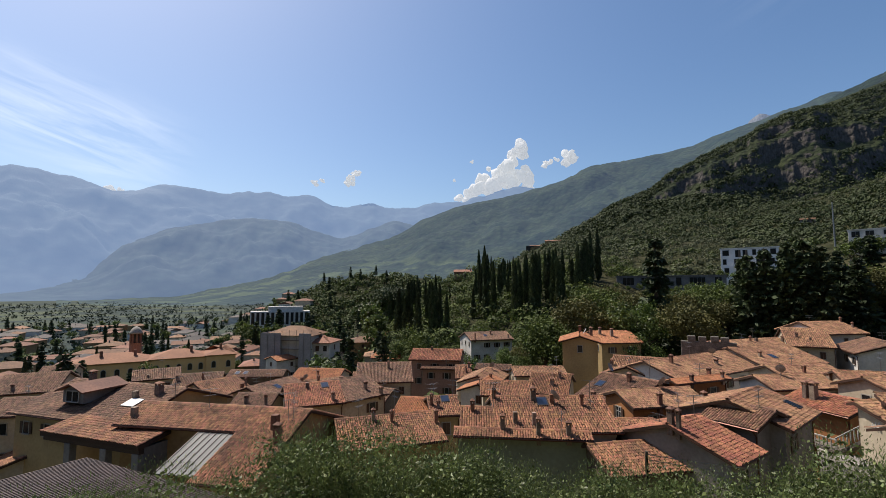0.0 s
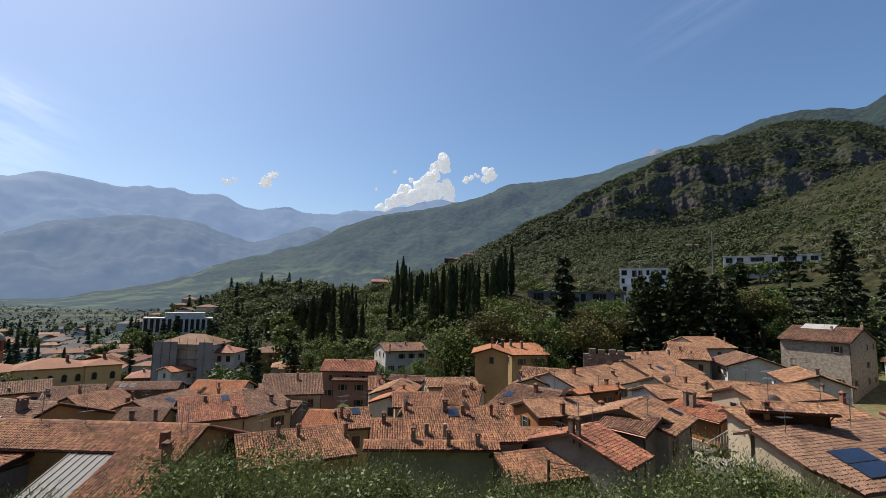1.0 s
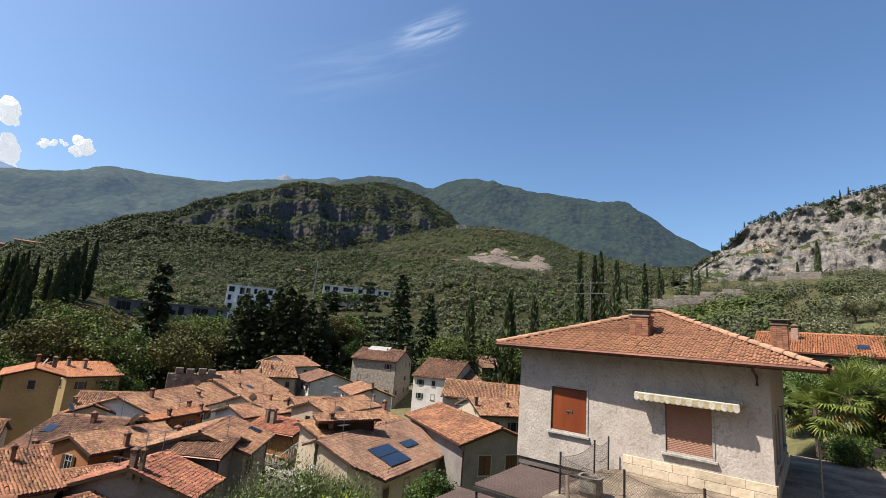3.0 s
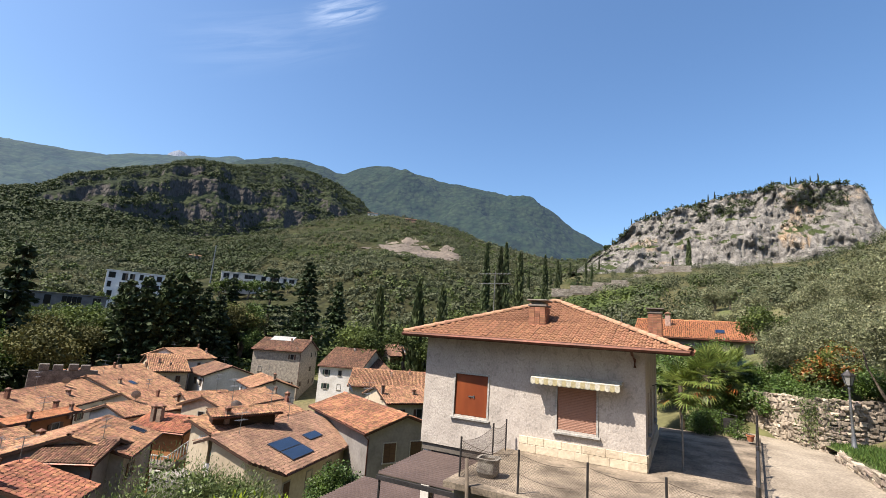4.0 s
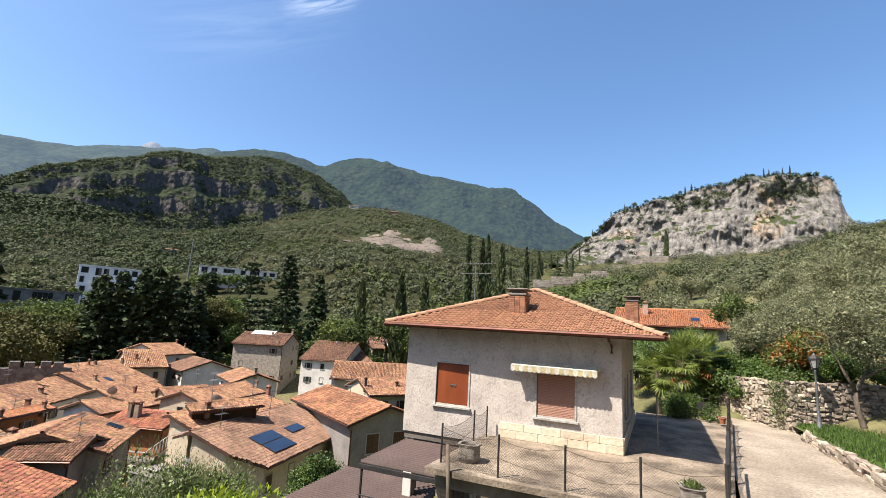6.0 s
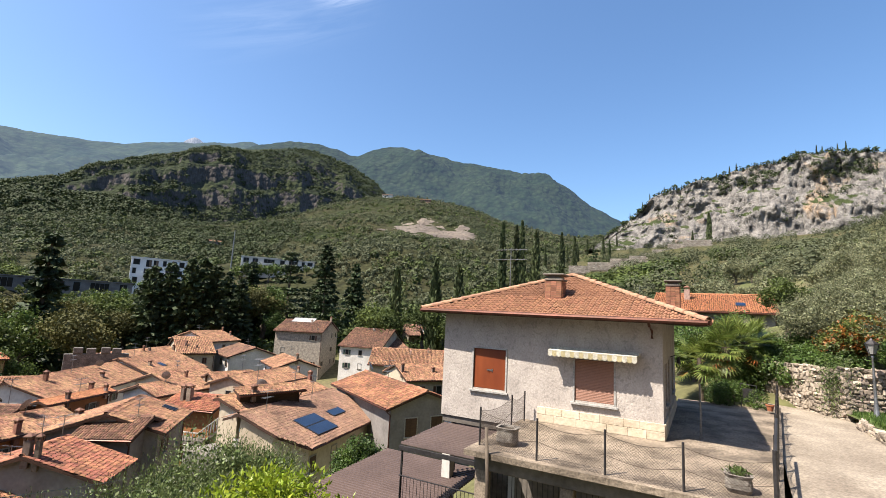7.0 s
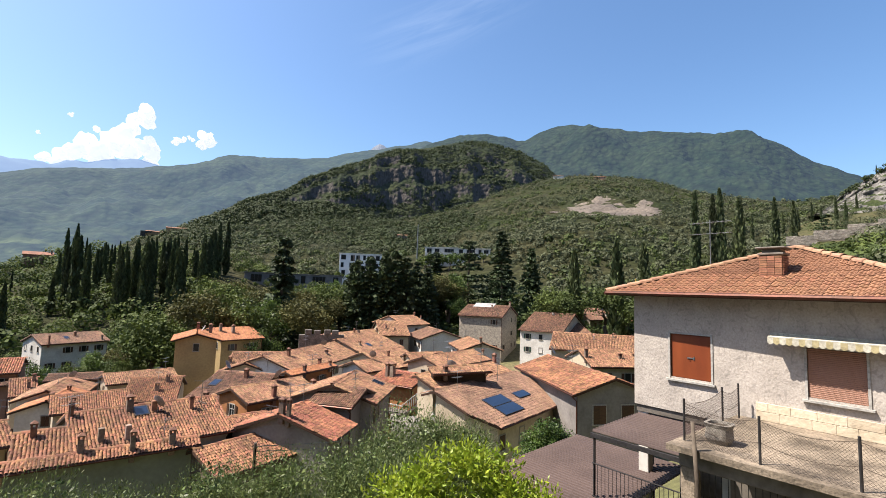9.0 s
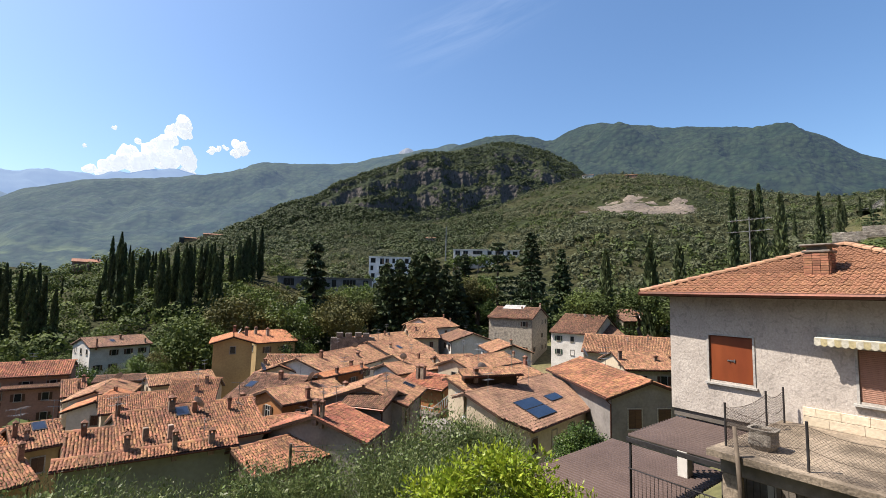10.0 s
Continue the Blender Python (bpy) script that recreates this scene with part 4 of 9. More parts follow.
def on_hill(hill, a0, a1, s0, s1, patch=None, keep=0.0, bias=1.0):
    def place(rng):
        az, s = rng.uniform(a0, a1), s0 + (s1 - s0) * rng.random() ** bias
        p = hill.at(az, s)
        if cleared(p.x, p.y) or hill is olive_hill and 53 < az < 74 and bare(az, s) > -0.12:
            return None
        if patch and noise.noise(Vector((p.x * patch, p.y * patch, 31))) < keep:
            return None
        return p
    return place


scatter_clumps("hill_scrub", "green bushes and small trees on the hill", on_hill(olive_hill, 5, 88, 0.0, 1.02, 0.02, -0.05), 4600, 4.2, "scrub_clumps", 34, 21, leaf=0.25)
scatter_clumps("hill_olive_grove", "grey-green olive trees in groves on the hill", on_hill(olive_hill, 5, 88, 0.0, 1.0, 0.011, -0.35), 9500, 3.8, "olive_clumps", 34, 22, leaf=0.24)
scatter_clumps("gully_woods", "dark green trees along a gully of the hill", on_hill(olive_hill, 34, 47, 0.40, 0.98, 0.012, -0.1), 900, 6.0, "wood_clumps", 44, 33, leaf=0.22)
scatter_clumps("upper_grove_woods", "dark trees along the upper edge of the groves", on_hill(olive_hill, 12, 37, 0.5, 1.03, 0.01, -0.2), 1100, 5.6, "wood_clumps", 40, 37, leaf=0.24)
scatter_clumps("spur_woods", "dense dark oak woods on the spur", on_hill(spur, 11, 37.5, 0.0, 1.06), 1900, 10.5, "wood_clumps", 40, 34, leaf=0.22)
scatter_clumps("round_hill_bushes", "round bushes covering a low hill", on_hill(round_hill, -24, 8, 0.02, 1.02), 1600, 6.5, "scrub_clumps", 34, 23, leaf=0.25)
scatter_clumps("park_woods", "dense dark park trees on the slope", on_hill(park_hill, -10, 48, 0.0, 1.02), 950, 6.0, "park_clumps", 150, 24, leaf=0.11)
scatter_clumps("bluff_scrub", "green scrub on the shelves of the bluff", on_hill(bluff, 14, 66, 0.46, 1.03, 0.006, -0.15), 3400, 6.8, "wood_clumps", 30, 25, leaf=0.25)
scatter_clumps("bluff_foot_scrub", "dark scrub at the foot of the bluff", on_hill(bluff, 24, 62, 0.0, 0.27, 0.006, -0.2), 1300, 10, "wood_clumps", 28, 35, leaf=0.25)
scatter_clumps("bluff_ledge_scrub", "dark scrub on the ledges of the bluff", on_hill(bluff, 20, 62, 0.24, 0.56, 0.010, 0.0), 1500, 8, "wood_clumps", 22, 36, leaf=0.34)
scatter_clumps("crag_grove", "olive trees on the slope under the crag", on_hill(crag_slope, 84, 122, 0.12, 1.0, bias=1.2), 340, 6.0, "olive_clumps", 270, 26, leaf=0.075)
scatter_clumps("crag_slope_bushes", "green bushes among the olive trees", on_hill(crag_slope, 79, 122, 0.10, 1.0, bias=1.2), 150, 4.6, "scrub_clumps", 170, 27, leaf=0.10)
scatter_clumps("crag_bushes", "bushes and pines on the crag top", on_hill(crag, 84, 110.5, 0.93, 1.25), 480, 4.2, "wood_clumps", 34, 28, leaf=0.24)
scatter_clumps("crag_shelf_bushes", "dark bushes on the upper shelves of the crag", on_hill(crag, 94, 109, 0.70, 0.9, 0.035, 0.0), 420, 3.4, "wood_clumps", 34, 30, leaf=0.24)
scatter_clumps("crag_ledge_bushes", "bushes on the ledges of the crag", on_hill(crag, 84, 111, 0.05, 0.95, 0.05, 0.18), 420, 3.4, "wood_clumps", 34, 29, leaf=0.24)


# ---- houses of the old town ----
def tile_array(o, u, v, U, V, w=0.21, c=0.32, inside=None, rng=RNG):
    """Barrel tiles on a slope: o its lower corner, u along the eave, v up the slope (unit vectors), U and V its lengths."""
    n = np.cross(u, v)
    cols, rows = max(1, int(round(U / w))), max(1, int(math.ceil(V / c)))
    i, j = np.meshgrid(np.arange(cols), np.arange(rows))
    i, j = i.ravel(), j.ravel()
    x = (i + 0.5) * (U / cols) + rng.normal(size=i.size) * 0.012
    y = j * (V / rows) + rng.normal(size=i.size) * 0.018
    if inside is not None:
        k = inside(x, y + c * 0.5)
        x, y = x[k], y[k]
    m = x.size
    lift = 0.03 + np.abs(rng.normal(size=m)) * 0.012
    skew = rng.normal(size=m) * 0.012
    rows_pts = []
    for yy, zz, sk, wd in ((y - 0.05, lift + 0.012, skew, 1.0), (np.minimum(y + c * 1.02, V), 0.01 + lift * 0.2, -skew, 0.86)):
        for s, h in ((-0.5, 0.0), (-0.24, 0.36), (0.24, 0.36), (0.5, 0.0)):
            rows_pts.append(o + np.outer(x + s * w * 0.98 * wd + sk, u) + np.outer(yy, v) + np.outer(zz + h * w, n))
    P = np.stack(rows_pts, 1)
    return P


def tile_mesh(name, P, material):
    """P: tiles of eight points each; every tile is one island of three faces."""
    me = bpy.data.meshes.new(name)
    n = len(P)
    me.vertices.add(n * 8)
    me.vertices.foreach_set("co", P.reshape(-1).astype(np.float32))
    f = np.array([[0, 1, 5, 4], [1, 2, 6, 5], [2, 3, 7, 6]])
    idx = (np.arange(n)[:, None, None] * 8 + f[None]).reshape(-1)
    me.loops.add(idx.size)
    me.loops.foreach_set("vertex_index", idx.astype(np.int32))
    me.polygons.add(n * 3)
    me.polygons.foreach_set("loop_start", np.arange(0, idx.size, 4, dtype=np.int32))
    me.update(calc_edges=True)
    me.materials.append(material)
    return me


def window(parent, m, w, h, shutters="shutter_brown", closed=False, sash=True):
    """A window on a wall: m puts its middle on the wall, x along it, y out of it."""
    s = Shape()
    for x0, x1, z0, z1 in ((-w / 2 - 0.08, -w / 2, -h / 2 - 0.08, h / 2 + 0.08), (w / 2, w / 2 + 0.08, -h / 2 - 0.08, h / 2 + 0.08), (-w / 2, w / 2, h / 2, h / 2 + 0.08)):
        s.box(x0, -0.05, z0, x1, 0.05, z1)
    s.box(-w / 2 - 0.12, -0.05, -h / 2 - 0.1, w / 2 + 0.12, 0.12, -h / 2)
    win = part("window", s, MAT["stone_trim"], parent, m=m)
    if not closed:
        part("pane", Shape().box(-w / 2, -0.05, -h / 2, w / 2, 0.012, h / 2), MAT["glass"], win)
        if sash:
            part("sash", Shape().box(-0.03, 0.012, -h / 2, 0.03, 0.03, h / 2).box(-w / 2, 0.012, 0.1, w / 2, 0.025, 0.15), MAT["frame_white"], win)
    if shutters:
        for sx in (-1, 1):
            x0 = sx * w / 4 if closed else sx * (w * 0.75 + 0.09)
            sh = Shape().box(x0 - w / 4 + 0.01, 0.03, -h / 2, x0 + w / 4 - 0.01, 0.07, h / 2)
            part("shutter", sh, MAT[shutters], win)
    return win


def chimney_on(parent, x, y, z, h=1.1, w=0.5, material="chimney", cap=True):
    c = part("chimney", Shape().box(x - w / 2, y - w / 2, z - 0.6, x + w / 2, y + w / 2, z + h, cut=0.02), MAT[material], parent)
    if cap:
        s = Shape()
        for sx in (-1, 1):
            for sy in (-1, 1):
                s.box(x + sx * w * 0.36 - 0.05, y + sy * w * 0.36 - 0.05, z + h, x + sx * w * 0.36 + 0.05, y + sy * w * 0.36 + 0.05, z + h + 0.18)
        s.box(x - w * 0.62, y - w * 0.62, z + h + 0.18, x + w * 0.62, y + w * 0.62, z + h + 0.25)
        s.add([(x - w * .6, y - w * .6, z + h + .25), (x + w * .6, y - w * .6, z + h + .25), (x + w * .6, y + w * .6, z + h + .25), (x - w * .6, y + w * .6, z + h + .25), (x, y, z + h + .42)],
              [(0, 1, 4), (1, 2, 4), (2, 3, 4), (3, 0, 4)])
        part("chimney_cap", s, MAT["tile_brown"], c)
    return c


def dish_on(parent, x, y, z, turn=0):
    s = Shape().tube([(x, y, z - 0.3), (x, y, z + 0.7)], 0.02, 6)
    d = part("satellite_dish", s, MAT["metal_grey"], parent)
    vs, fs = [], []
    q = Matrix.Translation((x, y, z + 0.75)) @ Matrix.Rotation(radians(turn), 4, "Z") @ Matrix.Rotation(radians(60), 4, "X")
    for i in range(5):
        r = 0.42 * i / 4
        for k in range(14):
            vs.append(q @ Vector((math.cos(k * math.pi / 7) * r, math.sin(k * math.pi / 7) * r * 1.1, 0.5 * r * r)))
    for i in range(4):
        fs += [(i * 14 + k, i * 14 + (k + 1) % 14, (i + 1) * 14 + (k + 1) % 14, (i + 1) * 14 + k) for k in range(14)]
    part("reflector", Shape().add(vs, fs).tube([q @ Vector((0, 0.4, 0.1)), q @ Vector((0, 0, 0.4))], 0.015, 5), MAT["dish"], d)
    return d


def aerial_on(parent, x, y, z, h, turn):
    """A television aerial: a thin mast with two booms of short rods."""
    a = part("aerial_mast", Shape().tube([(x, y, z - 0.2), (x, y, z + h)], 0.022, 5), MAT["metal_grey"], parent)
    q = Matrix.Translation((x, y, z + h)) @ Matrix.Rotation(radians(turn), 4, "Z")
    s = Shape()
    for dz, L in ((-0.05, 0.55), (-0.5, 0.4)):
        s.tube([q @ Vector((-L, 0, dz)), q @ Vector((L, 0, dz))], 0.014, 4)
        for i in range(6):
            t = -L + i * 2 * L / 5
            s.tube([q @ Vector((t, -0.22, dz)), q @ Vector((t, 0.22, dz))], 0.009, 3)
    tagged(part("antenna", s, MAT["metal_grey"], a), kind="stuff")
    return a


def old_house(x, y, yaw, L, D, ze, slope, wall="cream", tile="tile_old", label="", shed=False, over=0.45, windows=(1, 1, 1), chimneys=2, dish=False, seed=0,
              shutters="shutter_brown", tiles=True, skylight=0, base_z=None, floor_h=2.7, rear=None, roof_windows=(), corner=None):
    """A gabled house: (x, y) the middle of the eave that looks to the view point, yaw its direction, L its length, D the depth of one slope.
    chimneys: their number, or (along the eave, up the slope, height) each; corner: (x on the eave, y on the end) of a cut-off front corner."""
    rng = np.random.default_rng(seed + 100)
    z0 = (min(ground_z(x, y), ground_z(x - math.sin(radians(yaw)) * D, y + math.cos(radians(yaw)) * D)) if base_z is None else EYE + base_z) - 0.3
    ob = base("old_house", label, "house", pose(x, y, z0, 0, 0, yaw))
    e = EYE + ze - z0
    k = math.tan(radians(slope))
    near = math.hypot(x, y) < 45
    top = e + D * k
    back = D if shed else D + (rear or D)
    eb = e if rear is None else top - rear * k
    th = 0.16
    o2 = 0.3
    # walls, under the roof
    if corner:
        plan = [(corner[0], 0), (L / 2, 0), (L / 2, D), (-L / 2, D), (-L / 2, corner[1])]
        inner = [(corner[0] + 0.4, over), (L / 2 - o2, over), (L / 2 - o2, D), (-L / 2 + o2, D), (-L / 2 + o2, corner[1] + 0.4)]
        s = Shape().add([(a, b, 0) for a, b in inner] + [(a, b, e + b * k - th) for a, b in inner], [(4, 3, 2, 1, 0), (5, 6, 7, 8, 9)] + [(i, (i + 1) % 5, 5 + (i + 1) % 5, 5 + i) for i in range(5)])
    else:
        prof = [(over, 0), (over, e + over * k - th), (D, top - th)]
        prof += [(D, 0)] if shed else [(back - over, eb + over * k - th), (back - over, 0)]
        n = len(prof)
        vs = [(sx * (L / 2 - o2), a, b) for sx in (-1, 1) for a, b in prof]
        s = Shape().add(vs, [tuple(range(n)), tuple(range(n, 2 * n))[::-1]] + [(i, n + i, n + (i + 1) % n, (i + 1) % n) for i in range(n)])
    part("wall", s, MAT[wall], ob)
    # roof boards and tiles
    s = Shape().slab([(a, b, e + b * k) for a, b in plan] if corner else [(-L / 2, 0, e), (L / 2, 0, e), (L / 2, D, top), (-L / 2, D, top)], th)
    if not shed:
        s.slab([(-L / 2, D, top), (L / 2, D, top), (L / 2, back, eb), (-L / 2, back, eb)], th)
    roof = part("roof", s, MAT["deck"], ob)
    c = math.cos(radians(slope))
    if tiles:
        sv = np.array([0, c, math.sin(radians(slope))])
        tw, tl = (0.175, 0.28) if math.hypot(x, y) < 58 else (0.21, 0.34) if math.hypot(x, y) < 80 else (0.27, 0.42)
        keep = (lambda a, b: (a / (corner[0] + L / 2)) + (b * c / corner[1]) > 1) if corner else None
        P = tile_array(np.array([-L / 2, -0.04, e]), np.array([1.0, 0, 0]), sv, L, D / c, tw, tl, inside=keep, rng=rng)
        if not shed:
            P = np.concatenate([P, tile_array(np.array([L / 2, back + 0.04, eb]), np.array([-1.0, 0, 0]), np.array([0, -c, math.sin(radians(slope))]), L, (back - D) / c, tw, tl, rng=rng)])
        # ridge and verge caps
        t = np.arange(-L / 2, L / 2 - 0.2, 0.38)
        R = []
        for q in t:
            R.append([(q + a * 0.42, D + b, top + 0.02 + h + 0.03 * (1 - a)) for a in (0, 1) for b, h in ((-0.15, 0.0), (-0.07, 0.1), (0.07, 0.1), (0.15, 0.0))])
        P = np.concatenate([P, np.array(R) + rng.normal(size=(len(R), 1, 3)) * 0.012])
        tagged(part("roof_tiles", tile_mesh("roof_tiles", P, MAT[tile]), None, roof), kind="stuff")
    else:
        roof.data.materials[0] = MAT["far_roof"]
    s = Shape().tube([(corner[0] if corner else -L / 2, -0.08, e - 0.06), (L / 2, -0.08, e - 0.06)], 0.07, 6)
    s.tube([(L / 2 - 0.35, -0.06, e - 0.1), (L / 2 - 0.35, over - 0.06, e - 0.5), (L / 2 - 0.35, over - 0.06, 0.3)], 0.045, 6)
    part("gutter", s, MAT["copper"], ob)
    # windows: front, the end to the left, the end to the right
    floors = max(1, int((e - 0.6) // floor_h))
    for f in range(floors):
        zc = e - 1.25 - f * floor_h
        if zc < 1.0:
            break
        if windows[0]:
            cnt = max(1, int(L // 2.7))
            for i in range(cnt):
                if rng.random() < 0.6:
                    window(ob, pose((i + 0.5) / cnt * (L - 1) - (L - 1) / 2, over, zc, 0, 0, 180), 0.7, 1.0, shutters if rng.random() < 0.8 else None, rng.random() < 0.25, near)
        for side, on in ((-1, windows[1]), (1, windows[2])):
            if on:
                cnt = max(1, int((back - 1) // 2.6))
                for i in range(cnt):
                    if rng.random() < 0.55:
                        window(ob, pose(side * (L / 2 - o2), over + (i + 0.5) / cnt * (back - 2 * over), zc + (0.3 if f == 0 else 0), 0, 0, -90 * side), 0.65, 0.95, shutters if rng.random() < 0.7 else None, rng.random() < 0.3, near)
    for a, b, hh in (() if isinstance(chimneys, int) else chimneys):
        chimney_on(ob, a, b, e + b * k, hh, rng.uniform(0.24, 0.38), "chimney" if rng.random() < 0.65 else "brick", rng.random() < 0.8)
    for i in range(chimneys if isinstance(chimneys, int) else 0):
        yy = rng.uniform(0.35, 1.0) * D
        chimney_on(ob, rng.uniform(-0.42, 0.42) * L, yy, e + yy * k, rng.uniform(0.6, 1.15), rng.uniform(0.34, 0.55), "chimney" if rng.random() < 0.7 else "brick", rng.random() < 0.75)
    for i in range(2 if near else 1):
        if tiles and rng.random() < 0.6:
            aerial_on(ob, rng.uniform(-0.4, 0.4) * L, D * rng.uniform(0.8, 1.0), top - 0.3, rng.uniform(1.4, 2.4), rng.uniform(0, 180))
    if dish:
        yy = rng.uniform(0.6, 1) * D
        dish_on(ob, rng.uniform(-0.4, 0.4) * L, yy, e + yy * k, rng.uniform(100, 200))
    for xx, yy in list(roof_windows) + [(rng.uniform(-0.35, 0.35) * L, rng.uniform(0.3, 0.7) * D) for _ in range(skylight)]:
        m = Matrix.Translation((xx, yy, e + yy * k + 0.1)) @ Matrix.Rotation(radians(slope), 4, "X")
        w = part("roof_window", Shape().box(-0.42, -0.55, -0.05, 0.42, 0.55, 0.06), MAT["metal_dark"], roof, m=m)
        part("pane", Shape().box(-0.35, -0.47, 0.06, 0.35, 0.47, 0.07), MAT["panel"], roof, m=m)
    return ob


def solar_on(house, x, y, z, slope, w, h, n, label="dark blue solar panel", glass="panel"):
    for i in range(n):
        m = Matrix.Translation((x, y, z)) @ Matrix.Rotation(radians(slope), 4, "X") @ Matrix.Translation((0, (i - (n - 1) / 2) * (h + 0.04), 0.14))
        f = part("solar_panel", Shape().box(-w / 2, -h / 2, -0.04, w / 2, h / 2, 0.04), MAT["metal_dark"], house, label, m=m)
        s = Shape()
        for k in range(4):
            s.box(-w / 2 + 0.03 + k * (w - 0.06) / 4, -h / 2 + 0.03, 0.04, -w / 2 + 0.02 + (k + 1) * (w - 0.06) / 4, h / 2 - 0.03, 0.046)
        part("panel_glass", s, MAT[glass], f)


old_house(7.8, 32.7, 0.2, 8.7, 4.2, -9.75, 19, wall='white', tile='tile_old', chimneys=((-1.6, 0.8, 0.88), (-2.9, 1.0, 0.8), (-1.1, 3.7, 0.72), (0.2, 3.3, 0.72), (2.4, 3.0, 0.64), (-4.1, 3.9, 0.64)), roof_windows=((-0.5, 3.4),), windows=(0, 1, 1), dish=True, seed=0, label='old house with clay tile roof and many chimneys')
old_house(5.1, 32.0, -6.5, 9.3, 0.8, -9.90, 19, wall='green', tile='tile_old', chimneys=((-1.3, 0.8, 0.72), (1.1, 0.3, 0.88), (3.1, 0.4, 0.64)), roof_windows=(), shed=True, windows=(0, 0, 0), seed=1, label='house with pale green wall and lean-to clay tile roof')
old_house(2.3, 32.6, -3.7, 2.8, 3.0, -9.83, 19, wall='green', tile='tile_old', chimneys=((-0.5, 2.5, 0.56),), roof_windows=(), shed=True, windows=(0, 0, 0), seed=2, label='lean-to roof part with weathered tiles beside the gable')
old_house(13.9, 29.4, 11.6, 8.5, 2.8, -11.10, 19, wall='brownwall', tile='tile_old', chimneys=((2.8, 1.4, 0.96), (1.1, 1.3, 0.72)), roof_windows=(), windows=(0, 0, 1), seed=3, label='low house with mottled clay tile roof')
old_house(12.9, 34.4, 0.9, 5.5, 1.2, -9.90, 12, wall='brownwall', tile='tile_old', chimneys=(), roof_windows=(), shed=True, windows=(0, 0, 0), seed=4, label='low open roof over a dark attic')
old_house(18.1, 28.4, 35.6, 4.1, 4.0, -9.98, 19, wall='grey', tile='tile_red', chimneys=((-1.8, 3.4, 0.96), (-1.8, 3.9, 0.8)), roof_windows=(), windows=(1, 0, 0), seed=5, label='grey rendered house with reddish tile roof')
old_house(18.8, 32.0, -59.5, 3.9, 2.5, -8.95, 19, wall='grey', tile='tile_brown', chimneys=(), roof_windows=(), windows=(1, 1, 1), seed=6, label='tall grey rendered house with brown tile roof')
old_house(24.7, 32.7, 40.0, 7.0, 3.7, -9.00, 19, wall='grey', tile='tile_tan', chimneys=(), roof_windows=((2.2, 1.3),), windows=(1, 0, 1), seed=7, label='grey house with long tan tile roof')
old_house(18.3, 38.4, 11.5, 7.1, 2.5, -9.40, 19, wall='orange', tile='tile_tan', chimneys=((-1.0, 0.2, 0.72), (3.2, 0.3, 0.56), (3.2, 0.3, 0.64)), roof_windows=(), dish=True, windows=(1, 1, 0), seed=8, label='orange plastered house with long tan tile roof')
old_house(24.7, 45.1, 21.7, 7.2, 0.8, -8.75, 19, wall='orange', tile='tile_orange', chimneys=((-1.5, 0.2, 0.4), (2.6, 0.2, 0.4)), roof_windows=(), seed=9, label='narrow house with orange ridge roof')
old_house(13.5, 43.2, -52.6, 6.2, 6.0, -10.70, 19, wall='cream', tile='tile_brown', chimneys=((2.3, 2.7, 0.72), (0.5, 5.0, 0.64), (-0.7, 0.9, 0.64)), roof_windows=((-1.9, 3.8), (1.0, 2.6)), dish=True, seed=10, label='house with brown tile roof and roof windows')
old_house(26.7, 57.4, 50.0, 8.5, 3.2, -10.30, 19, wall='cream', tile='tile_old', chimneys=((-2.0, 1.7, 0.56),), roof_windows=(), windows=(1, 1, 0), seed=11, label='gabled house with dark attic opening')
old_house(23.8, 56.6, -30.2, 8.8, 5.0, -10.50, 19, wall='cream', tile='tile_tan', chimneys=((-4.1, 2.2, 0.56),), roof_windows=((0.1, 3.2), (1.3, 3.1)), seed=12, label='old house with pale tile roof')
old_house(33.1, 55.6, 32.0, 18.3, 4.6, -9.90, 19, wall='white', tile='tile_tan', chimneys=((-5.4, 3.5, 0.72), (-3.5, 0.2, 0.64), (1.5, 2.0, 0.4)), roof_windows=(), dish=True, seed=13, label='long old house with pale tile roof')
old_house(45.1, 60.4, 17.5, 11.2, 5.3, -9.70, 19, wall='white', tile='tile_tan', chimneys=((-3.3, 2.5, 0.48),), roof_windows=((-1.3, 2.3),), seed=14, label='white house with pale tile roof')
old_house(50.4, 74.6, 21.2, 15.9, 3.1, -9.30, 19, wall='cream', tile='tile_tan', chimneys=((0.2, 2.2, 0.64), (1.4, 2.1, 0.64), (6.9, 1.5, 0.72)), roof_windows=(), seed=15, label='old house with pale tile roof by the trees')
old_house(56.6, 72.6, -27.8, 6.2, 6.9, -8.90, 19, wall='cream', tile='tile_tan', chimneys=((-1.4, 3.2, 0.56), (0.2, 2.2, 0.56)), roof_windows=(), seed=16, label='house with pale tile roof and chimneys')
old_house(67.5, 78.7, 8.5, 8.5, 5.1, -7.50, 19, wall='white', tile='tile_tan', chimneys=((3.5, 2.2, 0.72), (4.0, 4.7, 0.56)), roof_windows=(), windows=(1, 0, 1), seed=17, label='white gabled house with pale tile roof')
old_house(61.4, 72.9, -115.9, 10.7, 4.7, -9.30, 19, wall='white', tile='tile_brown', chimneys=(), roof_windows=(), windows=(1, 0, 1), seed=18, label='low annex with brown tile roof')
old_house(54.4, 54.1, -122.9, 9.5, 3.4, -8.90, 19, wall='white', tile='tile_tan', chimneys=((4.5, 3.2, 0.64),), roof_windows=(), windows=(1, 0, 1), seed=19, label='small white house with pale tile roof')
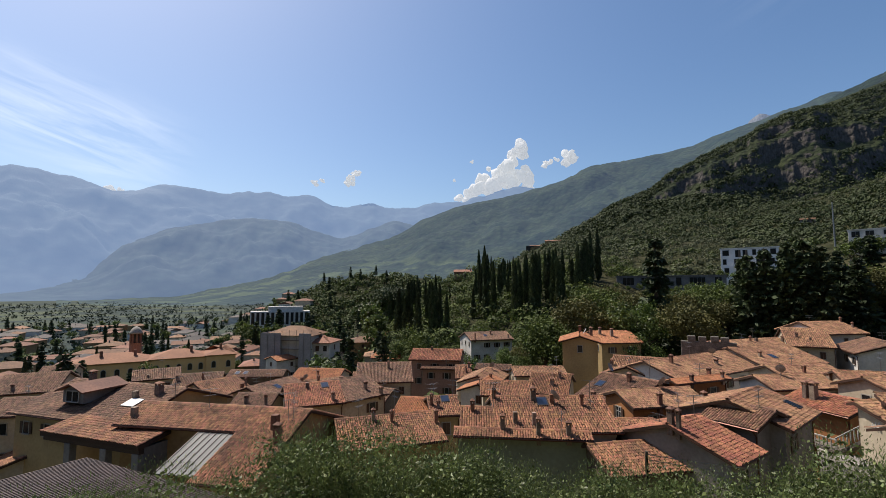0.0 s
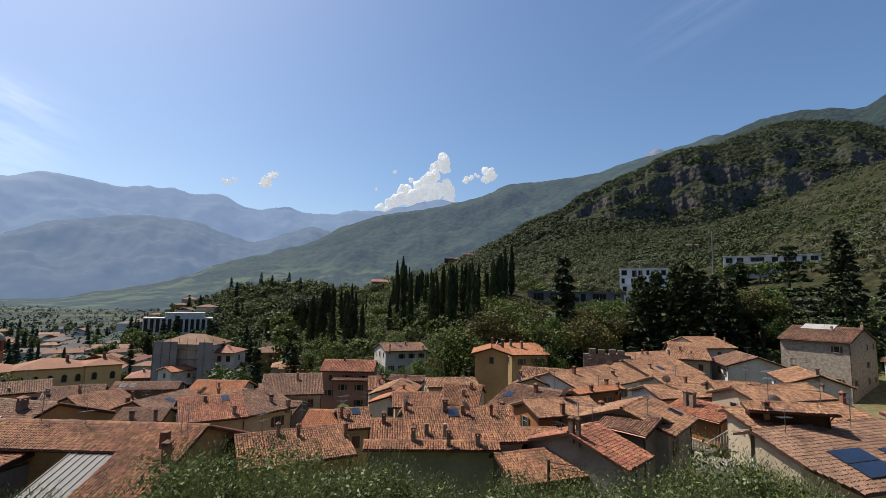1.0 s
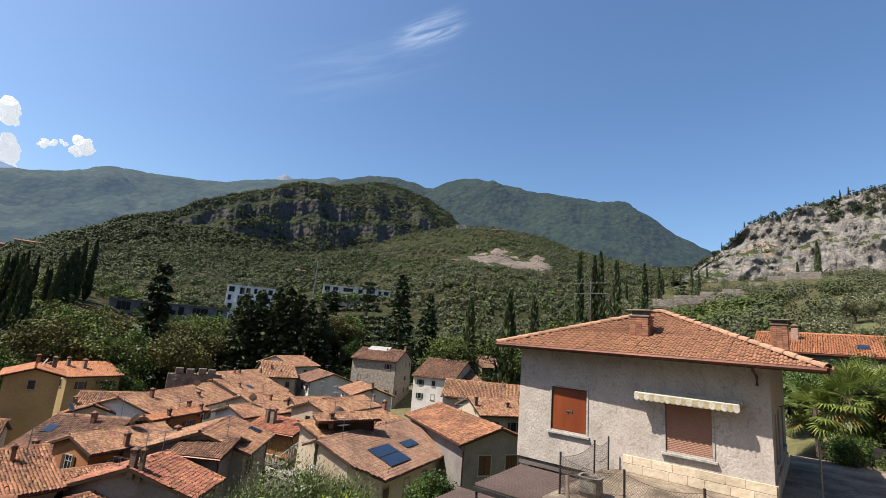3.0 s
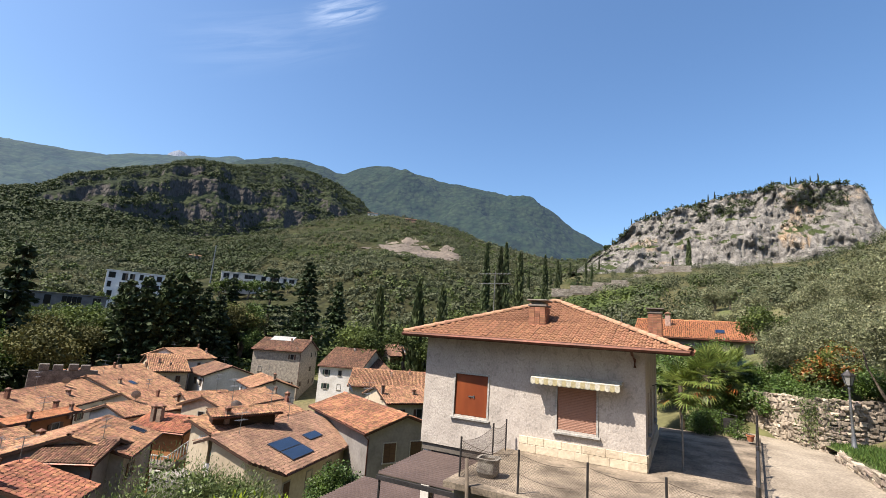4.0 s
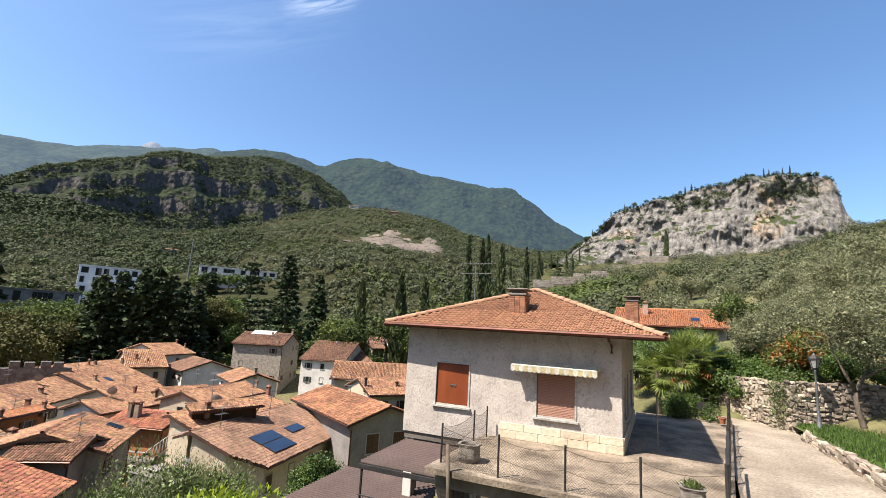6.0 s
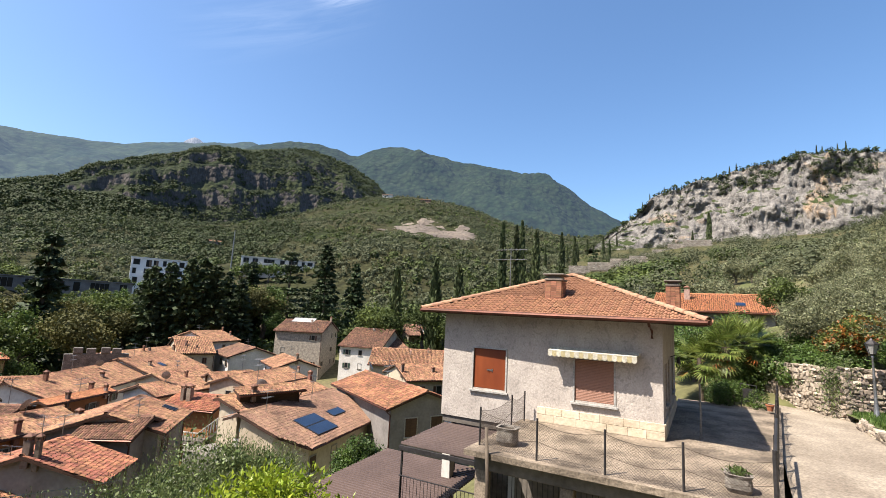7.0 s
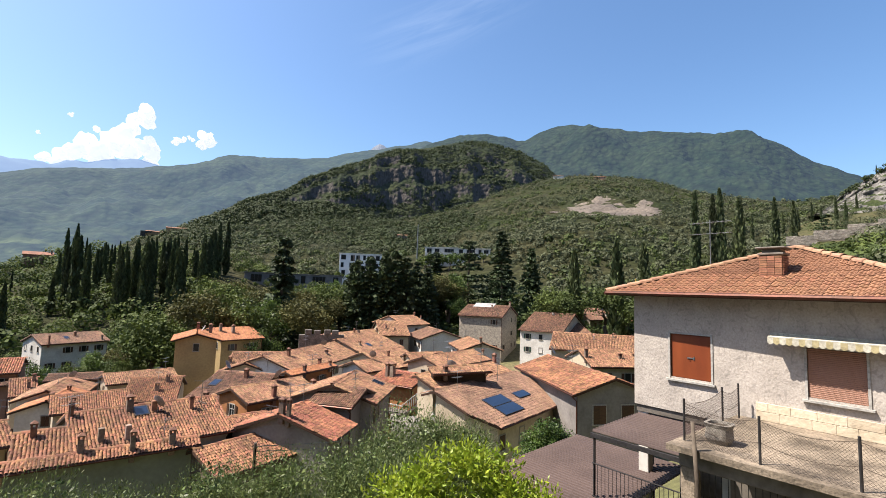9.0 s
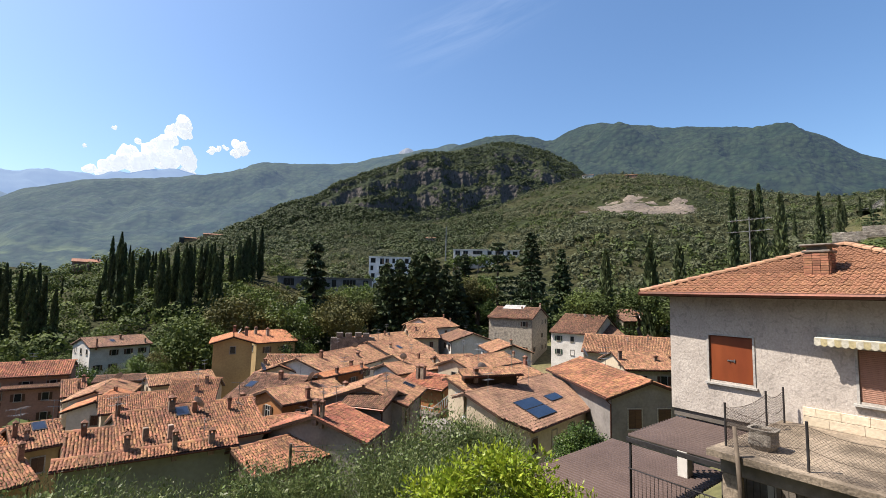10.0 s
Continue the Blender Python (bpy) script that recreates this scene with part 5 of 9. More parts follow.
house_k23 = old_house(77.7, 69.6, -67.6, 10.7, 6.6, -5.10, 19, wall='stonewall', tile='tile_brown', chimneys=((1.4, 4.6, 0.56), (5.1, 6.3, 0.8), (3.9, 1.1, 0.48)), roof_windows=(), seed=20, label='tall rubble stone house with brown tile roof')
old_house(81.7, 56.3, -73.6, 9.6, 10.1, -7.50, 19, wall='white', tile='tile_brown', chimneys=((-1.2, 9.2, 0.4),), roof_windows=(), shutters='shutter_green', dish=True, seed=21, label='white house with dark brown tile roof')
old_house(89.4, 51.8, -30.0, 7.4, 6.4, -8.30, 19, wall='brownwall', tile='tile_brown', chimneys=((3.4, 6.7, 0.4),), roof_windows=(), seed=22, label='old house with weathered brown tile roof')
old_house(113.5, 58.2, -26.6, 9.1, 7.8, -5.90, 19, wall='stonewall', tile='tile_brown', chimneys=((3.3, 8.0, 0.72),), roof_windows=((4.0, 7.2),), seed=23, label='rubble house with brown tile roof')
old_house(116.6, 52.5, -29.6, 8.5, 6.6, -6.00, 19, wall='white', tile='tile_old', chimneys=((2.0, 5.1, 0.48),), roof_windows=(), seed=24, label='pale house with weathered tile roof')
old_house(62.2, 34.0, -62.7, 12.1, 5.9, -7.90, 19, wall='cream', tile='tile_tan', chimneys=((0.2, 3.8, 0.72), (3.0, 4.8, 0.48)), roof_windows=(), windows=(1, 0, 0), seed=25, label='house with pale tile roof and skylights')
old_house(52.6, 25.4, -38.0, 6.5, 4.3, -8.10, 19, wall='cream', tile='tile_tan', chimneys=((-3.0, 2.1, 0.88), (1.2, 2.0, 0.4)), roof_windows=(), windows=(1, 1, 0), seed=26, label='house with pale tile roof and chimneys')
house_k21 = old_house(34.3, 23.6, -122.9, 12.6, 3.4, -7.25, 19, wall='grey', tile='tile_old', chimneys=(), roof_windows=(), windows=(0, 0, 0), dish=True, seed=27, label='house with pale walls and broad clay tile roof')
old_house(29.5, 26.4, 5.9, 11.0, 2.1, -7.30, 19, wall='cream', tile='tile_tan', chimneys=((5.2, 2.0, 0.56),), roof_windows=(), rear=0.4, dish=True, windows=(1, 0, 0), seed=28, label='house with long pale tile roof')
old_house(26.9, 25.7, -16.8, 5.3, 1.0, -6.35, 19, wall='eave_wood', tile='tile_tan', chimneys=((-1.5, 0.2, 0.24),), roof_windows=(), shed=True, windows=(0, 0, 0), seed=29, label='small roof terrace shelter with clay tiles')
old_house(33.3, 43.3, 6.7, 7.3, 2.5, -9.10, 19, wall='white', tile='tile_tan', chimneys=((0.1, 0.2, 0.4), (3.4, 1.4, 0.4)), roof_windows=(), dish=True, seed=30, label='white house with pale tile roof')
old_house(37.6, 47.5, 8.8, 7.5, 2.8, -8.95, 19, wall='cream', tile='tile_tan', chimneys=((-0.7, 1.1, 0.48),), roof_windows=(), seed=31, label='house with pale tile roof')
old_house(37.7, 40.5, -15.9, 5.1, 3.2, -8.70, 19, wall='cream', tile='tile_tan', chimneys=((0.6, 1.2, 0.64),), roof_windows=(), seed=32, label='house with pale tile roof')
old_house(40.1, 37.5, 9.0, 10.2, 2.8, -8.30, 19, wall='cream', tile='tile_tan', chimneys=((4.8, 1.1, 0.56),), roof_windows=(), seed=33, label='house with pale tile roof')
old_house(-3.7, 35.3, 19.3, 8.2, 3.7, -11.50, 19, wall='ochre', tile='tile_old', chimneys=((-1.1, 3.2, 0.64), (0.3, 2.8, 0.64), (3.8, 2.1, 0.8)), roof_windows=(), windows=(0, 0, 1), seed=34, label='large old house with broad mottled clay tile roof')
old_house(-9.2, 52.9, 44.6, 7.2, 4.5, -12.10, 19, wall='cream', tile='tile_brown', chimneys=((1.4, 1.6, 0.64), (2.6, 0.2, 0.56)), roof_windows=(), seed=35, label='old house with brown tile roof')
old_house(-3.4, 45.2, -13.4, 4.2, 3.4, -12.20, 19, wall='ochre', tile='tile_orange', chimneys=(), roof_windows=(), windows=(0, 0, 1), seed=36, label='ochre house with bright orange tile roof')
old_house(0.1, 42.9, 9.5, 3.0, 3.0, -11.30, 19, wall='yellow', tile='tile_old', chimneys=((-1.2, 1.6, 0.8), (-0.6, 1.2, 0.4)), roof_windows=((0.2, 2.4),), seed=37, label='yellow plastered house with ribbed clay tile roof')
old_house(7.8, 60.9, 68.6, 6.6, 2.8, -12.70, 19, wall='white', tile='tile_orange', chimneys=((-3.0, 2.5, 0.56), (-1.1, 0.3, 0.48)), roof_windows=(), seed=38, label='pale gabled house with orange tile roof')
old_house(-2.1, 89.2, -7.8, 10.1, 4.4, -13.30, 19, wall='pink', tile='tile_red', chimneys=((-1.1, 3.9, 0.4),), roof_windows=(), seed=39, label='pink house with red tile roof')
old_house(-1.3, 87.0, -9.3, 6.9, 1.7, -14.60, 6, wall='pink', tile='tile_brown', chimneys=(), roof_windows=(), shed=True, seed=40, label='pink annex with balcony front')
old_house(-8.7, 67.5, 8.0, 8.3, 5.6, -13.20, 19, wall='cream', tile='tile_brown', chimneys=((0.6, 3.9, 0.8),), roof_windows=(), seed=41, label='long old house with weathered tile roof')
old_house(8.1, 66.1, 71.9, 8.0, 2.8, -12.50, 19, wall='white', tile='tile_tan', chimneys=((-3.1, 1.1, 0.64),), roof_windows=(), dish=True, seed=42, label='pale gabled house with old tile roof')
old_house(2.7, 68.9, -0.1, 2.5, 3.8, -12.90, 19, wall='cream', tile='tile_old', chimneys=((0.4, 1.6, 0.72), (0.9, 3.0, 0.56)), roof_windows=(), seed=43, label='old house with mottled clay tile roof')
old_house(7.3, 74.6, -14.3, 5.7, 2.8, -12.60, 8, wall='brownwall', tile='tile_brown', chimneys=(), roof_windows=(), shed=True, seed=44, label='dark low building with flat roof')
old_house(6.8, 52.0, -3.0, 6.0, 2.9, -11.60, 19, wall='cream', tile='tile_old', chimneys=((-1.4, 0.6, 0.72),), roof_windows=(), seed=45, label='old house with curved clay tile roof')
old_house(11.1, 52.3, -20.8, 4.8, 4.4, -11.50, 19, wall='cream', tile='tile_old', chimneys=((0.4, 1.8, 0.56), (1.1, 3.4, 0.56)), roof_windows=(), seed=46, label='old house with ribbed clay tile roof')
old_house(13.3, 65.4, 2.1, 7.6, 2.5, -11.90, 19, wall='cream', tile='tile_tan', chimneys=(), roof_windows=(), seed=47, label='old house with pale tile roof')
old_house(-13.4, 49.1, 22.6, 6.1, 4.3, -11.90, 19, wall='cream', tile='tile_red', chimneys=((-0.6, 3.3, 0.64), (1.8, 0.7, 0.56)), roof_windows=((1.3, 3.5),), seed=48, label='house with mottled red tile roof')
old_house(-22.4, 79.9, -6.9, 8.5, 3.7, -15.20, 19, wall='cream', tile='tile_orange', chimneys=((0.3, 1.4, 0.56),), roof_windows=(), seed=49, label='house with bright orange roof')
old_house(-19.6, 58.8, 67.3, 7.9, 2.9, -12.60, 19, wall='cream', tile='tile_brown', chimneys=(), roof_windows=((-0.3, 1.4),), seed=50, label='gabled house with brown tile roof')
old_house(-20.1, 48.1, -0.1, 4.4, 2.7, -12.00, 19, wall='cream', tile='tile_brown', chimneys=((-0.5, 0.8, 0.64), (1.6, 0.6, 0.8)), roof_windows=(), seed=51, label='old house with brown tile roof')
old_house(-26.2, 58.8, 57.3, 5.9, 4.3, -13.00, 19, wall='cream', tile='tile_old', chimneys=((2.6, 1.7, 0.64), (1.5, 0.8, 0.56)), roof_windows=(), seed=52, label='old house with weathered tile roof')
old_house(-35.4, 87.1, 2.8, 10.5, 2.5, -16.00, 19, wall='brownwall', tile='tile_brown', chimneys=(), roof_windows=((-3.5, 1.3), (-2.0, 1.3)), seed=53, label='low house with dark roof and skylights')
old_house(-34.9, 65.9, 20.0, 6.5, 3.9, -13.60, 19, wall='ochre', tile='tile_brown', chimneys=((-2.6, 2.1, 0.56), (0.6, 2.1, 0.8)), roof_windows=(), seed=54, label='old house with brown tile roof')
old_house(-48.0, 78.4, 32.5, 7.2, 3.5, -14.80, 19, wall='cream', tile='tile_brown', chimneys=((-1.3, 1.0, 0.48),), roof_windows=(), seed=55, label='old house with brown tile roof')
old_house(-55.3, 61.4, 23.0, 7.5, 5.2, -13.40, 19, wall='cream', tile='tile_brown', chimneys=((-1.2, 0.9, 0.56),), roof_windows=(), seed=56, label='old house with brown tile roof')
old_house(-42.1, 44.7, 8.8, 3.8, 3.1, -11.90, 19, wall='cream', tile='tile_brown', chimneys=(), roof_windows=(), seed=57, label='old house with brown tile roof beside the porch')
old_house(-75.8, 90.9, 23.0, 6.0, 4.0, -16.50, 19, wall='cream', tile='tile_brown', chimneys=(), roof_windows=(), seed=58, label='house with dull brown roof and wide gable')
old_house(-33.6, 127.2, -13.7, 8.9, 3.9, -18.50, 19, wall='cream', tile='tile_brown', chimneys=((-2.6, 2.0, 0.64),), roof_windows=(), seed=59, label='town house with brown roof')
old_house(-39.9, 122.9, 54.8, 9.6, 2.8, -18.00, 19, wall='white', tile='tile_orange', chimneys=(), roof_windows=(), seed=60, label='white house with orange roof')
old_house(-35.5, 174.2, -8.0, 13.6, 3.8, -20.50, 19, wall='yellow', tile='tile_orange', chimneys=((-2.8, 2.4, 0.64),), roof_windows=(), seed=61, label='yellow town house with clay roof')
old_house(-19.0, 180.4, -0.7, 12.0, 4.5, -17.50, 19, wall='ochre', tile='tile_orange', chimneys=((-0.5, 3.0, 0.64),), roof_windows=(), seed=62, label='ochre villa with clay roof')
old_house(-7.8, 150.6, 9.7, 9.1, 5.1, -16.50, 19, wall='white', tile='tile_orange', chimneys=((0.4, 3.4, 0.64),), roof_windows=(), seed=63, label='white villa with clay roof')
old_house(-14.2, 109.4, -20.9, 7.6, 4.0, -16.00, 19, wall='cream', tile='tile_orange', chimneys=((-1.7, 2.4, 0.56),), roof_windows=(), seed=64, label='cream house with clay roof')
old_house(11.3, 111.8, 17.2, 11.2, 4.4, -11.90, 19, wall='white', tile='tile_brown', chimneys=((-4.4, 0.2, 1.28), (0.6, 2.8, 0.64), (4.3, 0.6, 0.64)), roof_windows=((-1.0, 2.2),), seed=65, label='white modern villa with wide brown tile roof')
house_k19 = old_house(29.98, 20.94, 8.3, 12.2, 5.1, -8.97, 19, wall='cream', tile='tile_flat', chimneys=(), windows=(1, 0, 1), rear=1.2, corner=(-5.1, 2.1), seed=66, label='wide house with brown tile roof carrying solar panels')
old_house(31.2, 82.6, 8.6, 8.0, 4.9, -9.39, 19.0, wall='yellow', tile='tile_orange', chimneys=2, label='yellow plastered house with new orange tile roof', seed=7)
house_k18 = old_house(28.9, 37.7, -76.6, 5.6, 2.5, -9.39, 18.9, wall='orange', tile='tile_red', chimneys=2, windows=[1, 0, 1], label='orange plastered house with reddish tile roof', seed=12)
house_m2 = old_house(-32.2, 40.0, -18.3, 14.6, 5.6, -10.85, 19.0, wall='yellow', tile='tile_brown', chimneys=3, skylight=0, label='yellow house with brown tile roof and dormer', seed=30)
old_house(-12.94, 27.37, -10.3, 4.1, 7.2, -11.08, 19.0, wall="ochre", tile="tile_old", chimneys=2, windows=[0, 0, 0], seed=60, label="large house with broad mottled clay tile roof")
old_house(-18.98, 33.04, -10.3, 9.8, 2.7, -9.53, 19.0, wall="ochre", tile="tile_old", chimneys=1, windows=[0, 0, 0], rear=7.2, seed=62, label="wing with mottled clay tile roof above a porch")
old_house(23.7, 72.1, 74.0, 8.0, 2.95, -7.75, 17.0, wall="yellow", tile="tile_orange", chimneys=2, dish=True, windows=[0, 1, 0], seed=63, label="tall ochre house with orange tile roof, gable end")

for y_ in (2.2, 4.5):
    window(house_k21, pose(6.00, y_, EYE - 8.75 - house_k21.location.z, 0, 0, -90), 1.0, 1.35, "shutter_brown", True)

# lower roofs that fill the lanes between
frng = random.Random(11)
centres = []
for o in [q for q in scene.objects if q.name.startswith("old_house")]:
    centres.append(o.matrix_basis @ Vector((0, 3.5, 0)))
    centres.append(o.matrix_basis @ Vector((0, 0.5, 0)))
FILL = [("cream", "tile_old"), ("white", "tile_tan"), ("brownwall", "tile_brown"), ("ochre", "tile_old"), ("grey", "tile_tan"), ("pink", "tile_brown")]
n_fill = 0
for _ in range(1500):
    az = frng.uniform(-40, -8)
    r = frng.uniform(interp([(-40, 60), (-12, 52), (0, 50), (20, 42), (40, 46), (60, 60)], az), interp([(-40, 78), (0, 78), (15, 74), (30, 84), (60, 92)], az))
    x, y = polar(az, r)
    if az > 36 and r > 58 or 11 < az < 20 and r > 46:
        continue
    if n_fill < 9 and all(math.hypot(x - c.x, y - c.y) > 6.0 for c in centres):
        ze = interp([(-40, -14.0), (-15, -13.2), (0, -12.2), (10, -11.0), (60, -9.2)], az) - 1.3 - (0.03 * (r - 50) if az < 5 else 0)
        w_, t_ = FILL[n_fill % 6]
        o = old_house(x, y, -az + frng.choice((0, 0, 90, -25, 30)) + frng.uniform(-12, 12), frng.uniform(7, 10), frng.uniform(3.0, 4.2), ze, frng.uniform(16, 20), wall=w_, tile=t_, chimneys=2, windows=(1, 1, 0), dish=frng.random() < 0.4, seed=500 + n_fill,
                      label="low old house with clay tile roof between lanes")
        centres += [o.matrix_basis @ Vector((0, 3.5, 0)), o.matrix_basis @ Vector((0, 0.5, 0))]
        n_fill += 1


# ---- the bungalow on the terrace ----
BASE_Z = EYE - 3.55
HB = Matrix.Translation((16.49, -0.20, BASE_Z)) @ Matrix.Rotation(radians(86), 4, "Z")
# local x runs along the front, local y out of it towards the terrace edge; the house lies at negative y
HW, HD, HH = 7.87, 7.2, 3.62


def here(x, y, z=0.0, rz=0.0):
    return HB @ pose(x, y, z, 0, 0, rz)


MAT.update({
    "roughcast": mat("rough grey roughcast", (0.72, 0.65, 0.585), (0.53, 0.475, 0.425), scale=1.3, fine=18, var=0.14, bump=1.0, bump_scale=14, bump_dist=0.018, stretch=(1, 1, 0.8), contrast=(0.32, 0.72), strokes=0.18),
    "road": mat("pale worn concrete", (0.46, 0.395, 0.31), (0.29, 0.24, 0.185), scale=0.6, fine=14, var=0.32, bump=0.5, bump_scale=20),
    "plinth": mat("pale yellow stone slabs", (0.86, 0.74, 0.56), (0.76, 0.63, 0.46), scale=2, fine=9, var=0.12, rnd=0.12, bump=0.6, bump_scale=10, bump_dist=0.03),
    "shutter_red": mat("red-brown painted shutter", (0.33, 0.085, 0.028), (0.25, 0.06, 0.022), rough=0.4, scale=1.5, fine=6, var=0.12, bump=0.1, stretch=(1, 1, 0.3)),
    "blind": mat("salmon roller blind", (0.48, 0.26, 0.185), (0.42, 0.225, 0.16), rough=0.5, scale=1, var=0.06, bump=0.05),
    "awning_white": mat("white awning cloth", (0.72, 0.69, 0.58), (0.6, 0.57, 0.47), rough=0.9, bump=0.1),
    "awning_yellow": mat("yellow awning cloth", (0.60, 0.52, 0.30), (0.5, 0.43, 0.25), rough=0.9, bump=0.1),
    "roof_flat": mat("interlocking clay tiles", (0.44, 0.22, 0.125), (0.29, 0.14, 0.08), rough=0.85, island=0.16, rnd=0.16, scale=0.8, fine=10, var=0.18, bump=0.3),
    "hip": mat("pale hip tiles", (0.56, 0.33, 0.21), (0.42, 0.23, 0.145), rnd=0.2, scale=2, fine=9, bump=0.3),
    "soil": mat("dark soil", (0.09, 0.07, 0.05), (0.06, 0.045, 0.03), bump=0.8),
    "lamp_glass": mat("frosted lamp glass", (0.5, 0.5, 0.47), rough=0.3, bump=0),
})

bungalow = base("bungalow", "grey roughcast bungalow with hipped clay tile roof", "house", HB)


def wall_with_holes(x0, x1, z0, z1, y0, y1, holes):
    """A wall along x, pierced right through by the holes (x0, x1, z0, z1)."""
    s = Shape()
    xs = sorted({x0, x1, *[h[0] for h in holes], *[h[1] for h in holes]})
    zs = sorted({z0, z1, *[h[2] for h in holes], *[h[3] for h in holes]})
    solid = lambda i, j: 0 <= i < len(xs) - 1 and 0 <= j < len(zs) - 1 and not any(h[0] <= (xs[i] + xs[i + 1]) / 2 <= h[1] and h[2] <= (zs[j] + zs[j + 1]) / 2 <= h[3] for h in holes)
    for i in range(len(xs) - 1):
        for j in range(len(zs) - 1):
            if not solid(i, j):
                continue
            a, b, c, d = xs[i], xs[i + 1], zs[j], zs[j + 1]
            s.add([(a, y1, c), (b, y1, c), (b, y1, d), (a, y1, d)], [(3, 2, 1, 0)])
            s.add([(a, y0, c), (b, y0, c), (b, y0, d), (a, y0, d)], [(0, 1, 2, 3)])
            for di, dj, q in ((-1, 0, [(a, y0, c), (a, y1, c), (a, y1, d), (a, y0, d)]), (1, 0, [(b, y1, c), (b, y0, c), (b, y0, d), (b, y1, d)]),
                              (0, -1, [(a, y0, c), (b, y0, c), (b, y1, c), (a, y1, c)]), (0, 1, [(a, y1, d), (b, y1, d), (b, y0, d), (a, y0, d)])):
                if not solid(i + di, j + dj):
                    s.add(q, [(0, 1, 2, 3)])
    return s


SHUT, BLIND = (5.26, 6.56, 0.86, 2.33), (1.47, 2.74, 0.88, 2.26)
part("front_wall", wall_with_holes(0, HW, -0.3, HH, -0.3, 0, [SHUT, BLIND]), MAT["roughcast"], bungalow)
ROT = pose(0, 0, 0, 0, 0, 90)
DOOR, SIDE1, SIDE2 = (-3.4, -2.5, 0.0, 2.3), (-1.9, -1.1, 0.9, 2.25), (-6.0, -4.9, 0.9, 2.25)
side = wall_with_holes(-HD, -0.3, -0.3, HH, 0, 0.3, [DOOR, SIDE1, SIDE2])
side.v = [(y, x, z) for x, y, z in side.v]
side.f = [f[::-1] for f in side.f]
part("side_wall", side, MAT["roughcast"], bungalow)
part("back_wall", Shape().box(0, -HD - 0.3, -0.3, HW, -HD, HH), MAT["roughcast"], bungalow)
part("far_wall", Shape().box(HW - 0.3, -HD, -0.3, HW, -0.3, HH), MAT["roughcast"], bungalow)
part("floor_slab", Shape().box(0.05, -HD - 0.2, -0.55, HW - 0.05, -0.06, -0.3), MAT["concrete_dark"], bungalow)
part("lower_wall", Shape().box(0.4, -HD + 0.1, -4.5, HW - 0.6, -2.2, -0.55), MAT["concrete_dark"], bungalow)
for px, py in ((HW - 0.25, -0.3), (4.9, -0.3), (HW - 0.25, -HD)):
    part("pillar", Shape().box(px - 0.18, py - 0.18, -4.5, px + 0.18, py + 0.18, -0.55, cut=0.02), MAT["white"], bungalow)
# front shutter, closed
part("shutter_frame", Shape().box(5.20, -0.12, 0.80, 5.26, 0.03, 2.39).box(6.56, -0.12, 0.80, 6.62, 0.03, 2.39).box(5.26, -0.12, 2.33, 6.56, 0.03, 2.39).box(5.14, -0.12, 0.74, 6.68, 0.10, 0.80), MAT["frame_white"], bungalow)
sh = part("shutter", Shape().box(5.27, -0.09, 0.87, 6.55, -0.04, 2.32, cut=0.008), MAT["shutter_red"], bungalow, "red-brown closed wooden shutter")
part("latch", Shape().box(5.80, -0.04, 1.53, 6.02, -0.02, 1.57).tube([(5.96, -0.03, 1.55), (5.96, 0.02, 1.55)], 0.015, 6).box(5.78, -0.04, 1.50, 5.82, -0.015, 1.60), MAT["metal_grey"], sh)
# roller blind, closed
part("blind_frame", Shape().box(1.41, -0.12, 0.82, 1.47, 0.03, 2.32).box(2.74, -0.12, 0.82, 2.80, 0.03, 2.32).box(1.47, -0.12, 2.26, 2.74, 0.03, 2.32).box(1.34, -0.12, 0.76, 2.87, 0.11, 0.82), MAT["frame_white"], bungalow)
blind = part("roller_blind", Shape().box(1.47, -0.09, 0.88, 2.74, -0.05, 2.26), MAT["blind"], bungalow, "salmon pink closed roller blind")
for i in range(27):
    part("slat", Shape().box(1.475, -0.05, 0.885 + i * 0.0505, 2.735, -0.025, 0.93 + i * 0.0505, cut=0.008), MAT["blind"], blind)
# awning, rolled in, with a scalloped valance
aw = part("awning", Shape().box(0.66, 0.0, 2.50, 3.58, 0.12, 2.62, cut=0.02).box(0.70, 0.10, 2.46, 3.54, 0.52, 2.54, cut=0.02), MAT["awning_white"], bungalow, "striped yellow and white awning rolled in")
for i in range(19):
    a, b = 0.70 + i * 2.84 / 19, 0.70 + (i + 1) * 2.84 / 19
    s = Shape()
    n = 6
    pts = [(a + (b - a) * k / n, 2.46 - 0.11 - 0.05 * math.sin(math.pi * k / n)) for k in range(n + 1)]
    for yy in (0.52, 0.532):
        s.add([(a, yy, 2.50), (b, yy, 2.50)] + [(p, yy, q) for p, q in reversed(pts)], [tuple(range(n + 3))])
    part("valance", s, MAT["awning_yellow" if i % 2 else "awning_white"], aw)
# side door and windows in the shade
part("door", Shape().box(0.08, -3.4, 0.0, 0.14, -2.5, 2.3), MAT["eave_wood"], bungalow, "dark wooden side door")
for y0, y1 in ((-1.9, -1.1), (-6.0, -4.9)):
    part("side_shutter", Shape().box(0.06, y0, 0.9, 0.11, y1, 2.25), MAT["shutter_brown"], bungalow)
    part("side_sill", Shape().box(-0.08, y0 - 0.06, 0.82, 0.1, y1 + 0.06, 0.9), MAT["frame_white"], bungalow)
wl_ = part("wall_lamp", Shape().tube([(0.0, -3.75, 2.35), (-0.22, -3.75, 2.45), (-0.3, -3.75, 2.38)], 0.015, 6).tube([(-0.3, -3.75, 2.38), (-0.3, -3.75, 2.14)], [0.04, 0.09], 8), MAT["metal_dark"], bungalow)
